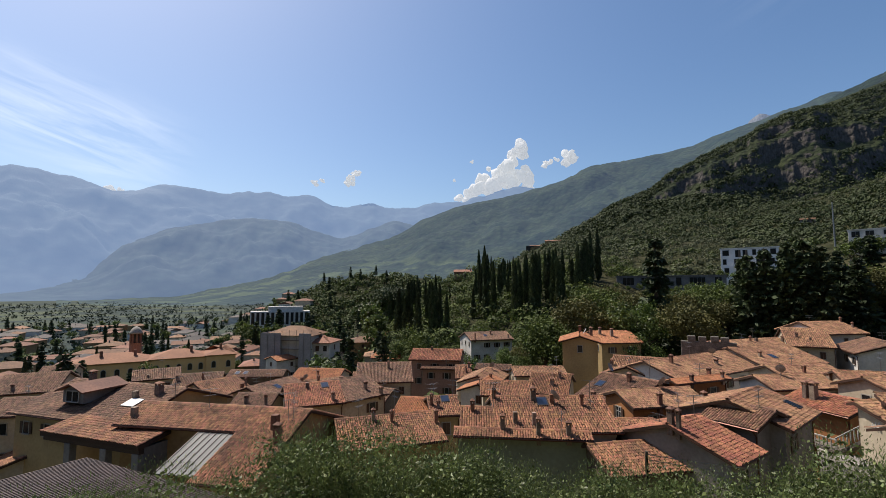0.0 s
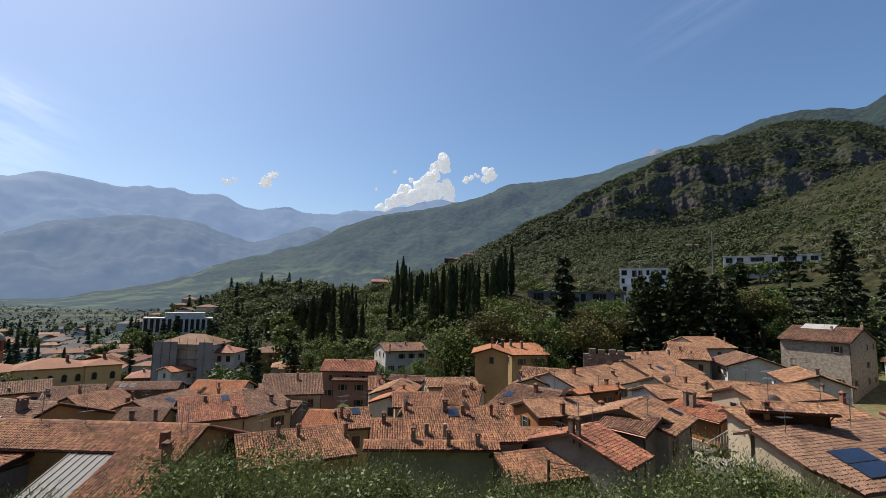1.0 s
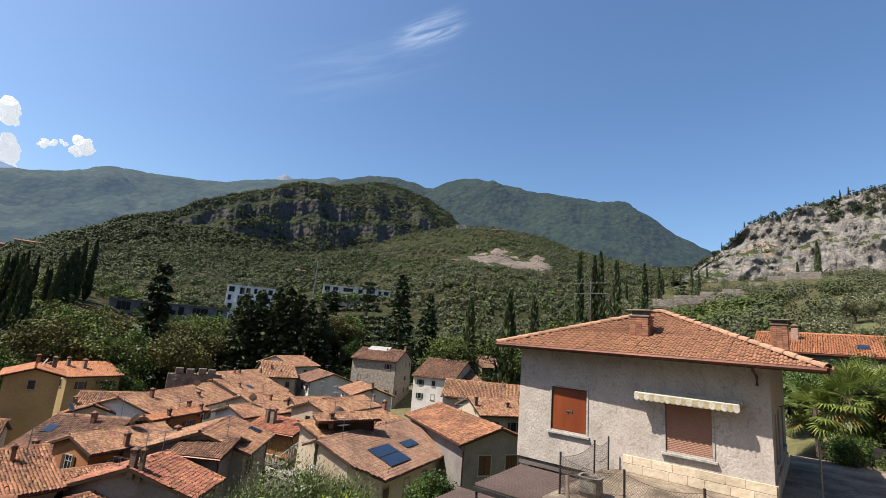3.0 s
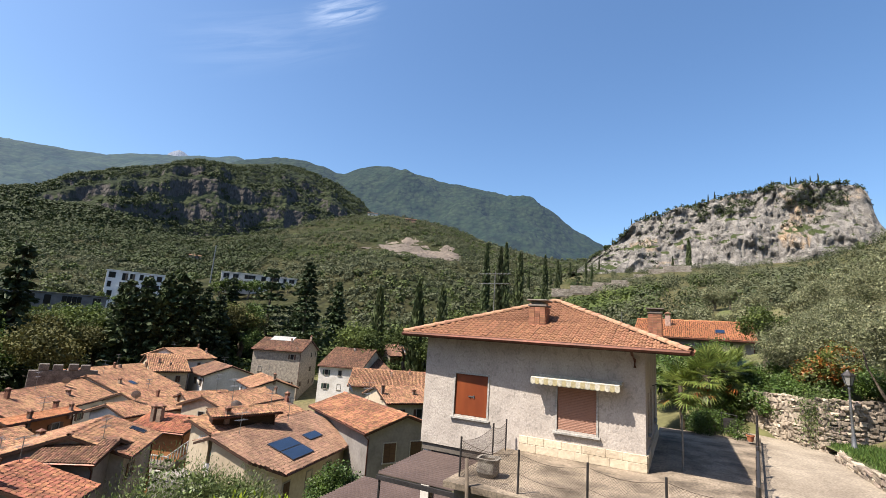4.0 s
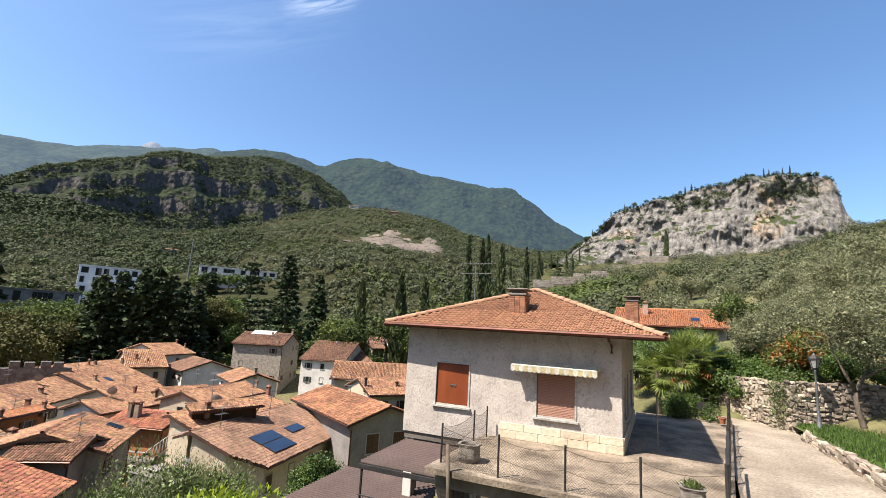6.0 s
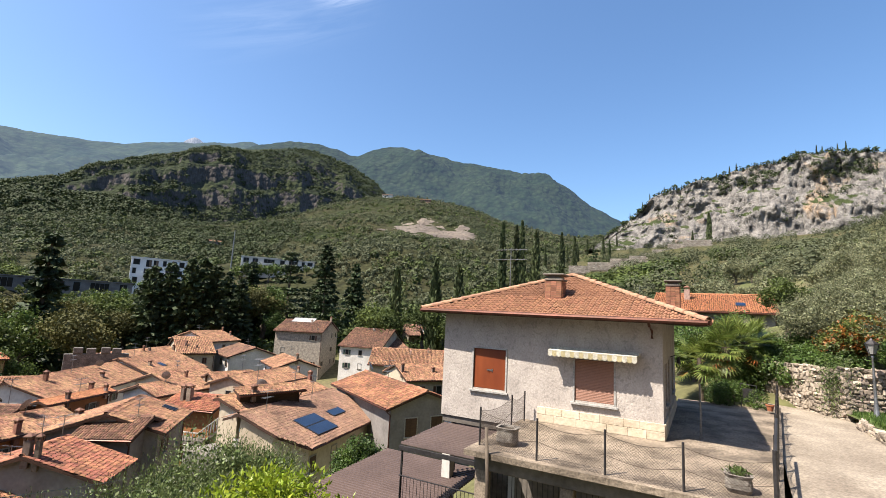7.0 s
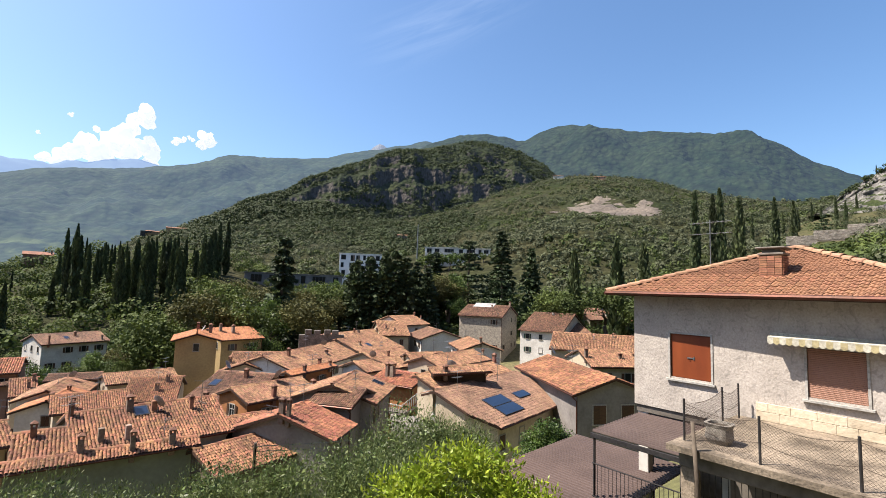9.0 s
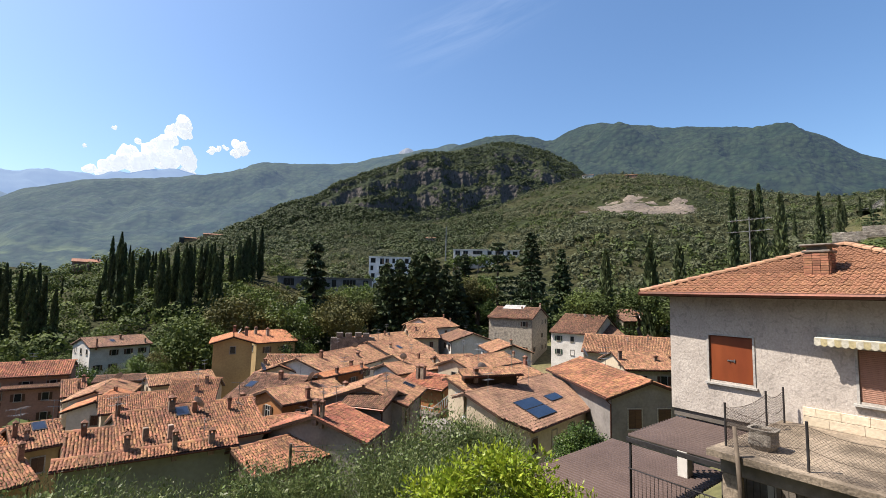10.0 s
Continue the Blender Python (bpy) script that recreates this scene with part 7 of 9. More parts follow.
stone_wall("stone_wall", "old rubble stone retaining wall beside the lane", [(26.0, -7.35), (26.3, -9.0), (26.9, -11.5), (28.5, -17.0)], ROAD_Z, 2.2, 150, 1, face=-1)
stone_wall("stone_wall", "old rubble stone retaining wall beside the lane", [(36.0, -2.9), (31.0, -4.95), (28.4, -6.15), (26.0, -7.35)], ROAD_Z, 2.1, 150, 2, face=-1)
stone_wall("low_wall", "low stone kerb wall edging the grass", [(8.0, -7.2), (14.0, -7.0), (17.5, -6.85), (20.5, -7.0), (23.8, -7.15), (25.2, -7.8)], ROAD_Z, 0.36, 120, 3, size=(0.3, 0.7), depth=0.4, face=1)
# grass bed between the low wall and the retaining wall
bed = Shape()
for i in range(25):
    for j in range(13):
        x, y = 8 + 18.5 * i / 24, -7.3 - 6.5 * j / 12
        bed.v.append((x, y, ROAD_Z + 0.3 + 0.06 * noise.noise(Vector((x, y, 0))) + 0.02 * j))
bed.f = [(i * 13 + j, i * 13 + j + 1, (i + 1) * 13 + j + 1, (i + 1) * 13 + j) for i in range(24) for j in range(12)]
grass_bed = tagged(new("grass_bed", bed.mesh("grass_bed", MAT["turf"], True)), "grassy bed behind the low wall", "lawn", kind="structure")
if grass_bed.data.polygons[0].normal.z < 0:
    grass_bed.data.flip_normals()
rng = np.random.default_rng(77)
p = np.stack([rng.uniform(16, 26.6, 20000), rng.uniform(-13.6, -7.4, 20000), np.zeros(20000)], 1)
p[:, 2] = ROAD_Z + 0.37 - 0.037 * (p[:, 1] + 7.3)
tagged(new("grass_blades", quad_mesh("grass_blades", leaf_quads(p, 0.26, 0.028, rng, up=2.0, spread=0.6), MAT["lawn"])), "long green grass and weeds", "grass", kind="stuff")

lamp = base("street_lamp", "grey cast iron street lamp with glass lantern", "street lamp", pose(25.4, -8.15, ROAD_Z + 0.3))
prof = [(0.14, 0), (0.14, 0.12), (0.09, 0.2), (0.085, 0.5), (0.06, 0.6), (0.05, 1.6), (0.062, 1.65), (0.045, 1.72), (0.038, 2.42), (0.06, 2.47), (0.03, 2.55)]
part("post", Shape().tube([(0, 0, z) for _, z in prof], [r for r, _ in prof], 14), MAT["metal_grey"], lamp, smooth=True)
lan = part("lantern", Shape().tube([(0, 0, 2.55), (0, 0, 2.60)], [0.09, 0.12], 6), MAT["metal_dark"], lamp, "dark lantern with pointed roof")
part("lantern_roof", Shape().tube([(0, 0, 2.98), (0, 0, 3.02), (0, 0, 3.16), (0, 0, 3.24)], [0.25, 0.24, 0.08, 0.02], 6), MAT["metal_dark"], lan)
for k in range(6):
    a = k * math.pi / 3
    part("lantern_bar", Shape().tube([(math.cos(a) * 0.12, math.sin(a) * 0.12, 2.6), (math.cos(a) * 0.23, math.sin(a) * 0.23, 2.98)], 0.012, 5), MAT["metal_dark"], lan)
part("lantern_glass", Shape().tube([(0, 0, 2.6), (0, 0, 2.98)], [0.11, 0.215], 6), MAT["lamp_glass"], lan)

pot = base("flower_pot", "small terracotta pot standing by the railing", "plant pot", pose(25.05, -4.45, BASE_Z + 0.1))
part("pot", Shape().tube([(0, 0, 0), (0, 0, 0.22), (0, 0, 0.23), (0, 0, 0.28)], [0.10, 0.15, 0.17, 0.17], 14), MAT["tile_orange"], pot)
part("soil", Shape().tube([(0, 0, 0.27), (0, 0, 0.285)], 0.14, 12), MAT["soil"], pot)

# hedge, gate and palm behind the terrace
hedge_q = []
rng = np.random.default_rng(12)
for _ in range(26):
    c = np.array([rng.uniform(-0.85, 0.85), rng.uniform(-1.0, 1.0), rng.uniform(0.2, 0.85)])
    p, d = ball_points(300, rng, 0.6)
    hedge_q.append(leaf_quads(p * 0.42 + c, 0.075, 0.045, rng, out=d))
hedge = base("hedge", "dense dark green clipped hedge", "hedge", pose(26.7, -3.3, BASE_Z))
part("foliage", quad_mesh("foliage", np.concatenate(hedge_q), MAT["bush_leaf"]), None, hedge)
part("stem", Shape().tube([(0, 0, -0.1), (0.05, 0, 0.5), (0, 0.1, 0.9)], [0.05, 0.04, 0.02], 6), MAT["bark"], hedge)
gate = base("small_gate", "small dark metal gate by the hedge", "gate", pose(26.15, -4.15, BASE_Z))
part("gate_frame", Shape().tube([(0, 0, 0), (0, 0, 1.0), (0.15, 0.6, 1.05), (0.15, 0.6, 0)], 0.025, 6), MAT["metal_dark"], gate)
part("gate_panel", Shape().box(0.03, 0.05, 0.25, 0.06, 0.55, 0.85), MAT["metal_dark"], gate)
for x, y, h, sd_ in ((29.9, -3.4, 3.0, 1), (30.2, -2.2, 2.3, 2), (30.9, -4.4, 3.3, 3)):
    palm("fan_palm", "fan palm with green and some yellowed fronds", pose(x, y, EYE - 4.0), h, sd_)
pole = new("washing_pole", Shape().tube([(0, 0, 0), (0, 0, 1.7)], 0.025, 8).mesh("washing_pole", MAT["metal_grey"]))
pole.matrix_basis = here(-1.0, -1.3)
tagged(pole, "slim grey metal pole on the terrace", "pole")

# neighbour behind
old_house(*polar(95.2, 50), -95.2, 10.5, 5.6, 1.55, 19, wall="grey", tile="tile_orange", chimneys=1, skylight=1, base_z=-3.5, seed=301, label="grey house with orange clay tile roof on the slope")
old_house(*polar(89.2, 54), -95.2, 6.0, 4.0, 1.35, 17, wall="grey", tile="tile_old", chimneys=0, base_z=-3.5, seed=302, label="low side wing with clay tile roof")


# ---- solar panels and other things on the old roofs ----
def lay_panels(house, ze, slope, x, y, w, h, n, label, glass="panel"):
    """Panels on the front slope of a house, y metres up from its eave in plan."""
    e = EYE + ze - house.location.z
    solar_on(house, x, y, e + y * math.tan(radians(slope)), slope, w, h, n, label, glass)


lay_panels(house_k19, -8.97, 19, -2.0, 1.75, 2.7, 1.1, 2, "dark blue solar panels on the tiles")
lay_panels(house_k19, -8.97, 19, 1.6, 2.2, 1.9, 0.8, 1, "small dark roof skylight")
lay_panels(house_k23, -5.1, 19, -1.0, 6.2, 5.0, 2.6, 1, "silvery hot water collector on the roof", "dish")


# the balcony and stair of the orange house, and the cloths hung beside the wide roof
KE = EYE - 9.39 - house_k18.location.z
bal = part("balcony", Shape().box(-1.3, -1.2, KE - 2.5, 2.6, 0.45, KE - 2.35), MAT["concrete_dark"], house_k18, "balcony with white turned railing")
for i in range(14):
    x = -1.25 + i * 0.29
    part("baluster", Shape().tube([(x, -1.12, KE - 2.35), (x, -1.12, KE - 2.0), (x, -1.12, KE - 1.6)], [0.035, 0.06, 0.035], 6), MAT["frame_white"], bal)
part("handrail", Shape().box(-1.3, -1.18, KE - 1.6, 2.6, -1.06, KE - 1.52), MAT["frame_white"], bal)
stair = part("outside_stair", Shape().slab([(2.6, -1.3, KE - 2.4), (4.9, -1.3, KE - 0.6), (4.9, -0.2, KE - 0.6), (2.6, -0.2, KE - 2.4)], 0.25), MAT["concrete_dark"], house_k18, "outside stair with white railing")
for i in range(10):
    part("step", Shape().box(2.6 + i * 0.23, -1.3, KE - 2.5 + i * 0.18, 2.84 + i * 0.23, -0.2, KE - 2.35 + i * 0.18), MAT["concrete_dark"], stair)
for i in range(9):
    x, z = 2.7 + i * 0.25, KE - 2.2 + i * 0.195
    part("baluster", Shape().tube([(x, -1.25, z), (x, -1.25, z + 0.4), (x, -1.25, z + 0.8)], [0.035, 0.06, 0.035], 6), MAT["frame_white"], stair)
part("handrail", Shape().tube([(2.6, -1.25, KE - 1.45), (4.95, -1.25, KE + 0.4)], 0.05, 6), MAT["frame_white"], stair)
MAT["teal"] = mat("teal awning cloth", (0.02, 0.36, 0.42), (0.02, 0.30, 0.36), rough=0.7, bump=0.1)
MAT["linen"] = mat("white linen", (0.8, 0.78, 0.74), (0.7, 0.68, 0.65), rough=0.8, bump=0.1)


def cloth(name, label, material, x, y0, y1, z0, z1, slant=0.0, seed=0):
    """A hanging cloth with folds and a rail that it hangs from, across the x direction."""
    n_, m_ = 12, 6
    vs = [(x + 0.05 * math.sin(i * 1.7 + seed) * (1 - j / m_) + slant * (1 - j / m_), y0 + (y1 - y0) * i / n_, z0 + (z1 - z0) * j / m_) for j in range(m_ + 1) for i in range(n_ + 1)]
    fs = [(j * (n_ + 1) + i, j * (n_ + 1) + i + 1, (j + 1) * (n_ + 1) + i + 1, (j + 1) * (n_ + 1) + i) for j in range(m_) for i in range(n_)]
    k_ = len(vs)
    vs += [(a + 0.012, b, c) for a, b, c in vs]
    ob = base(name, label, "cloth", pose(0, 0, EYE))
    part("sheet", Shape().add(vs, fs + [tuple(k_ + q for q in f[::-1]) for f in fs]), MAT[material], ob)
    part("rail", Shape().tube([(x, y0 - 0.1, z1), (x, y1 + 0.1, z1)], 0.02, 6), MAT["metal_grey"], ob)
    return ob


cloth("awning", "teal cloth awning on a terrace beside the roof", "teal", 24.05, 24.6, 25.6, -8.5, -7.65, -0.25)
cloth("hung_sheet", "white sheet hung to dry over a terrace", "linen", 24.3, 26.7, 27.3, -7.8, -7.2, -0.15, 2)
cloth("hung_sheet", "white linen hung on a terrace rail", "linen", 23.9, 25.4, 26.0, -9.5, -9.0, -0.1, 4)
terr = base("roof_terrace", "small concrete terrace beside the wide house", "terrace", pose(23.0, 25.9, EYE - 20))
part("deck", Shape().box(-0.9, -1.9, 0, 1.4, 2.6, 10.2), MAT["grey"], terr)
part("parapet", Shape().box(-0.95, -1.95, 10.2, -0.8, 2.65, 10.6), MAT["stone_trim"], terr)


# overhead cables that cross the lane below the view point
for (x0, y0, z0), (x1, y1, z1), sag in (((6.0, 14.5, -5.1), (20.3, 22.3, -8.6), 0.35), ((6.0, 14.5, -4.95), (20.3, 22.3, -8.35), 0.3), ((12.5, 17.2, -6.6), (20.1, 23.0, -8.2), 0.2)):
    cab = base("overhead_cable", "thin grey overhead cable across the lane", "cable", pose(0, 0, EYE))
    part("wire", Shape().tube([(x0 + (x1 - x0) * i / 12, y0 + (y1 - y0) * i / 12, z0 + (z1 - z0) * i / 12 - sag * math.sin(math.pi * i / 12)) for i in range(13)], 0.014, 5), MAT["metal_grey"], cab)
    part("bracket", Shape().tube([(x1, y1, z1 + 0.1), (x1 + 0.1, y1 + 0.5, z1 - 0.2)], 0.03, 6), MAT["metal_dark"], cab)
    part("stake", Shape().tube([(x0, y0, z0 + 0.1), (x0, y0, min(z0 - 0.5, ground_z(x0, y0) - EYE - 0.2))], 0.05, 6), MAT["bark"], cab)

# ---- round the broad roof near the view point ----
ph = base("open_porch", "low open porch with clay tile roof and columns", "porch", pose(-24.85, 32.95, ground_z(-24.85, 32.95), 0, 0, -19.5))
PZ0 = EYE - 10.2 - ground_z(-24.85, 32.95)
proof = part("roof", Shape().slab([(-4.95, 0, PZ0), (4.95, 0, PZ0), (4.95, 2.7, PZ0 + 0.5), (-4.95, 2.7, PZ0 + 0.5)], 0.3), MAT["deck"], ph)
tagged(part("roof_tiles", tile_mesh("roof_tiles", tile_array(np.array([-4.95, -0.05, PZ0]), np.array([1.0, 0, 0]), np.array([0, 0.9833, 0.1821]), 9.9, 2.76), MAT["tile_old"]), None, proof), kind="stuff")
part("eave_beam", Shape().box(-4.85, 0.15, PZ0 - 0.62, 4.85, 0.5, PZ0 - 0.3), MAT["eave_wood"], ph)
for x in (-2.2, 1.45, 4.5):
    part("column", Shape().box(x - 0.3, 0.1, -0.5, x + 0.3, 0.6, PZ0 - 0.6, cut=0.03), MAT["grey"], ph)
part("back_wall", Shape().box(-4.85, 2.4, -0.5, 4.85, 2.7, PZ0 + 0.15).box(-4.85, 0.5, -0.5, -2.6, 0.8, PZ0 - 0.6), MAT["yellow"], ph)
part("end_wall", Shape().box(4.4, 0.6, -0.5, 4.7, 2.4, PZ0 - 0.3), MAT["grey"], ph)
MAT["glazing"] = mat("dusty roof glazing", (0.11, 0.125, 0.135), (0.08, 0.09, 0.10), rough=0.55, spec=0.2, scale=0.5, var=0.1, bump=0.05)
gl = base("glass_lean_to", "sloping dusty glass roof with grey bars", "glass roof", pose(-16.23, 28.58, EYE - 10.99, 19, 0, -10.3))
part("glazing", Shape().box(-1.38, 0, -0.03, 1.38, 4.1, 0.03), MAT["glazing"], gl)
for i in range(7):
    part("bar", Shape().box(-1.38 + i * 0.45, 0, 0.03, -1.32 + i * 0.45, 4.1, 0.08), MAT["metal_dark"], gl)
part("support_wall", Shape().box(-1.3, 0.4, -9, 1.3, 0.6, -0.1), MAT["ochre"], gl)
canopy("brown corrugated sheet roof of a shed on the bank", -8.0, 0.0, -10.6, 0.0, -0.5, 0.0, pose(-18.0, 23.9, EYE - 8.35, 0, 3, 69))
dm = part("dormer", Shape().add([(-1.3, 0, 0), (1.3, 0, 0), (1.3, 0, 1.1), (0, 0, 1.55), (-1.3, 0, 1.1), (-1.3, 3.6, 0), (1.3, 3.6, 0), (1.3, 3.6, 1.1), (0, 3.6, 1.55), (-1.3, 3.6, 1.1)],
                                [(0, 1, 2, 3, 4), (9, 8, 7, 6, 5), (1, 6, 7, 2), (5, 0, 4, 9)]), MAT["grey"], house_m2, "small gabled dormer with white window", m=pose(-1.5, 1.6, EYE - house_m2.location.z + (-10.30) + 0.35))
for sgn in (-1, 1):
    part("dormer_roof", Shape().slab([(0, -0.45, 1.72), (sgn * 1.75, -0.45, 1.08), (sgn * 1.75, 3.9, 1.08), (0, 3.9, 1.72)][::sgn], 0.12), MAT["tile_brown"], dm)
part("dormer_window", Shape().box(-0.75, -0.06, 0.15, -0.03, 0.02, 1.0).box(0.03, -0.06, 0.15, 0.75, 0.02, 1.0), MAT["glass"], dm)
part("dormer_frame", Shape().box(-0.85, -0.1, 0.05, 0.85, -0.02, 0.15).box(-0.85, -0.1, 1.0, 0.85, -0.02, 1.1).box(-0.85, -0.1, 0.15, -0.75, -0.02, 1.0).box(0.75, -0.1, 0.15, 0.85, -0.02, 1.0).box(-0.04, -0.1, 0.15, 0.04, -0.02, 1.0), MAT["frame_white"], dm)
# white render on the pane paints the sky's reflection in the glass
lay_panels(house_m2, -10.85, 19.0, 4.2, 2.8, 1.5, 1.2, 1, "roof window with its sky reflection painted white", "fresh_white")
for x, y, h_ in ((-24.5, 27.6, 3.2), (-23.2, 27.2, 2.2)):
    c_ = cypress("small_cypress", "small clipped dark cypress by the porch", h_, h_ * 0.16, 90, 500)
    c_.matrix_basis = pose(x, y, ground_z(x, y))

# ---- trees ----
cyps = [cypress("cypress", "tall dark slender cypress", h, r, i) for i, (h, r) in enumerate(((16, 1.1), (14, 1.25), (18, 1.15), (12, 0.95)))]
firs = [conifer("fir_tree", "tall dark conifer with drooping branches", h, r, 20 + i, t, d) for i, (h, r, t, d) in enumerate(((20, 4.0, 22, 0.3), (18, 3.4, 20, 0.35), (22, 5.0, 22, 0.2)))]
far_firs = [conifer("fir_tree", "distant dark conifer among the houses", h, r, 25 + i, t, d, 0.4) for i, (h, r, t, d) in enumerate(((20, 4.0, 16, 0.3), (18, 3.4, 15, 0.35), (22, 5.0, 16, 0.2)))]
cedar = conifer("cedar", "broad dark cedar with level branches", 17, 7.0, 31, 13, 0.05)
broads = [crown_tree("broad_tree", "leafy green broad-crowned tree in a garden", h, r, m, 0.34, 23, 60, 50 + i, big=1.4) for i, (h, r, m) in enumerate(((10, 4.5, "park_clumps"), (12, 5.0, "broad_leaf"), (9, 4.2, "park_clumps"), (13, 5.5, "pine_clumps")))]
far_broads = [crown_tree("broad_tree", "distant leafy broad tree among houses", h, r, m, 0.8, 18, 22, 150 + i) for i, (h, r, m) in enumerate(((10, 4.5, "park_clumps"), (12, 5.0, "broad_leaf"), (9, 4.2, "broad_leaf"), (13, 5.5, "park_clumps")))]
slope_olives = [crown_tree("olive_tree", "grey-green olive tree on the slope", 4.6, 2.4, "silver_leaf", 0.105, 32, 210, 160 + i, trunk=0.3, slim=0.34, big=1.5) for i in range(3)]
far_olives = [crown_tree("olive_tree", "grey-green olive tree on the slope", 4.6, 2.4, "silver_leaf", 0.21, 26, 50, 165 + i, trunk=0.3, slim=0.42, big=1.5) for i in range(3)]
olives = [crown_tree("olive_tree", "grey-green olive tree", 6.0, 1.75, "olive_leaf", 0.066, 36, 620, 60 + i, trunk=0.35, slim=0.21, core=0.6, up=0.9, big=1.4) for i in range(3)]
shrubs = [crown_tree("bushy_shrub", "leafy green shrub above the wall", 2.4, 1.5, "bush_leaf", 0.13, 24, 220, 70, trunk=0.2), crown_tree("bushy_shrub", "shrub with rust-coloured and green leaves", 3.0, 1.5, "rust_leaf", 0.13, 24, 160, 71, trunk=0.25)]
pines = [crown_tree("stone_pine", "broad dark umbrella-shaped pine tree", 15, 7, "dark_leaf", 0.7, 30, 110, 80, trunk=0.45, squash=0.6)]

crng = random.Random(5)
# the cypress grove on the park slope
GROVE = [(-6.8, 0.4), (-4.6, 1.5), (-1.3, 2.1), (-0.2, 1.4), (0.8, 0.6), (3.0, 1.2), (3.8, 3.2), (4.8, 4.7), (6.0, 3.9), (8.4, 4.6), (11, 4.9), (13.5, 5.5), (15.3, 4.6), (16.6, 5.9), (17.6, 5.9)]
n = 0
while n < 135:
    az = crng.uniform(-6.8, 17.6)
    r = crng.uniform(150, 232)
    if 0 < az < 3.4 and crng.random() < 0.75 or az < 0 and crng.random() < 0.3:
        continue
    x, y = polar(az, r)
    z = surface_z(x, y)
    drop = abs(crng.gauss(0, 0.9)) if r > 185 else crng.uniform(0.6, 2.4)
    top = math.tan(radians(interp(GROVE, az) - drop)) * r + EYE
    if 6 < top - z < 23:
        k = crng.randrange(4)
        put(cyps[k], x, y, z, (top - z) / (16, 14, 18, 12)[k])
        n += 1
for az, r, el in ((17.5, 190, 6.7), (18.3, 195, 6.9), (17.0, 188, 5.9), (4.9, 210, 5.3), (4.2, 212, 4.8)):
    x, y = polar(az, r)
    z = surface_z(x, y)
    put(cyps[0], x, y, z, (math.tan(radians(el)) * r + EYE - z) / 16)
# lone cypresses on the left shoulder, on the right hill and under the crag
for x, y, top in ((190.5, 61.2, 40.3), (192.2, 55.5, 39.1), (196.6, 37.0, 36.7), (197.5, 31.8, 35.1), (192.8, 53.3, 41.3), (103.5, 50.3, 12.9), (99.0, 58.7, 10.3), (106, 45, 12), (328.8, -29.3, 72.5), (329.5, -20.0, 61.4)):
    z = surface_z(x, y)
    put(cyps[1] if top > 60 or top < 20 else cyps[2], x, y, z, max(5, EYE + top - z) / (14 if top > 60 or top < 20 else 18))
for az in (80, 81.2, 82.3, 83.0, 84.1, 84.8, 85.6, 79.2, 76.5, 77.4):
    r = crng.uniform(260, 420)
    x, y = polar(az, r)
    put(cyps[crng.randrange(4)], x, y, None, crng.uniform(0.7, 1.0))
for i in range(40):
    az = 86 + 23.5 * (i + crng.random()) / 40
    p = crag.at(az, crng.uniform(1.0, 1.06))
    (put(cyps[crng.randrange(4)], p.x, p.y, p.z - 1, crng.uniform(0.3, 0.6)) if i % 3 else put(broads[1], p.x, p.y, p.z - 1, crng.uniform(0.35, 0.6)))
# conifers behind the old town
for x, y, top, k in ((47.5, 104.8, 13.1, 1), (62.9, 96.4, 7.9, 0), (65.3, 94.8, 9.2, 1), (68.3, 92.6, 10.2, 0), (70.5, 91.0, 10.9, 1), (72.5, 89.4, 9.1, 0), (97.4, 105.9, 13.4, 1), (117, 84, 15.1, 0), (111, 91, 20.4, 2)):
    z = surface_z(x, y)
    put(firs[k], x, y, z, (EYE + top - z) / (20, 18, 22)[k])
put(cedar, 106, 100, None, 1.5)
put(cedar, 98, 80, None, 1.05)
for i in range(13):
    x, y = polar(crng.uniform(32.5, 43), crng.uniform(118, 140))
    z = surface_z(x, y)
    k = crng.randrange(3)
    put(firs[k], x, y, z, (EYE + crng.uniform(4.0, 11.0) - z) / (20, 18, 22)[k])
put(cyps[1], 194.3, 47.5, None, (EYE + 37 - surface_z(194.3, 47.5)) / 14)
put(cedar, 200, 24, None, 0.6)
# broad trees behind and beside the old town
for x, y, top, k in ((95.4, 60.8, 3.6, 0), (105, 53, 4.8, 0), (29.8, 95.6, 1.1, 3), (36.1, 93.4, -0.4, 1), (46.7, 88.5, 0.1, 3), (60, 100, -0.5, 3), (82, 93, -2.0, 1), (20.5, 98.0, -3.9, 2), (-9, 108, -9.5, 0), (92.8, 37.4, 6.2, 1), (100, 79, 0.5, 2),
                     (41, 97, -1, 1), (66, 104, -1.5, 2), (90, 88, -0.5, 1), (24, 104, -6.5, 2), (25, 92, -6.5, 0), (107, 31, 5, 2), (109, 20, 6, 1), (106, 24, 3, 0), (104, 44, 2, 2), (112, 52, 3, 0), (-8, 118, -8, 2), (-6, 100, -12, 0), (35, 84, -7, 1), (108, 66, 1.5, 2), (100, 36, 7.5, 0)):
    z = surface_z(x, y)
    put(broads[k], x, y, z, max(5, EYE + top - z) / (10, 12, 9, 13)[k])
for i in range(34):
    az, r = crng.uniform(16, 46), crng.uniform(118, 150)
    x, y = polar(az, r)
    top = math.tan(radians(interp([(16, 2.0), (22, 1.2), (30, 1.2), (36, 2.6), (46, 3.2)], az) - crng.uniform(0, 1.2))) * r
    z = surface_z(x, y)
    if EYE + top - z > 4:
        k = crng.randrange(4)
        put(broads[k], x, y, z, (EYE + top - z) / (10, 12, 9, 13)[k])
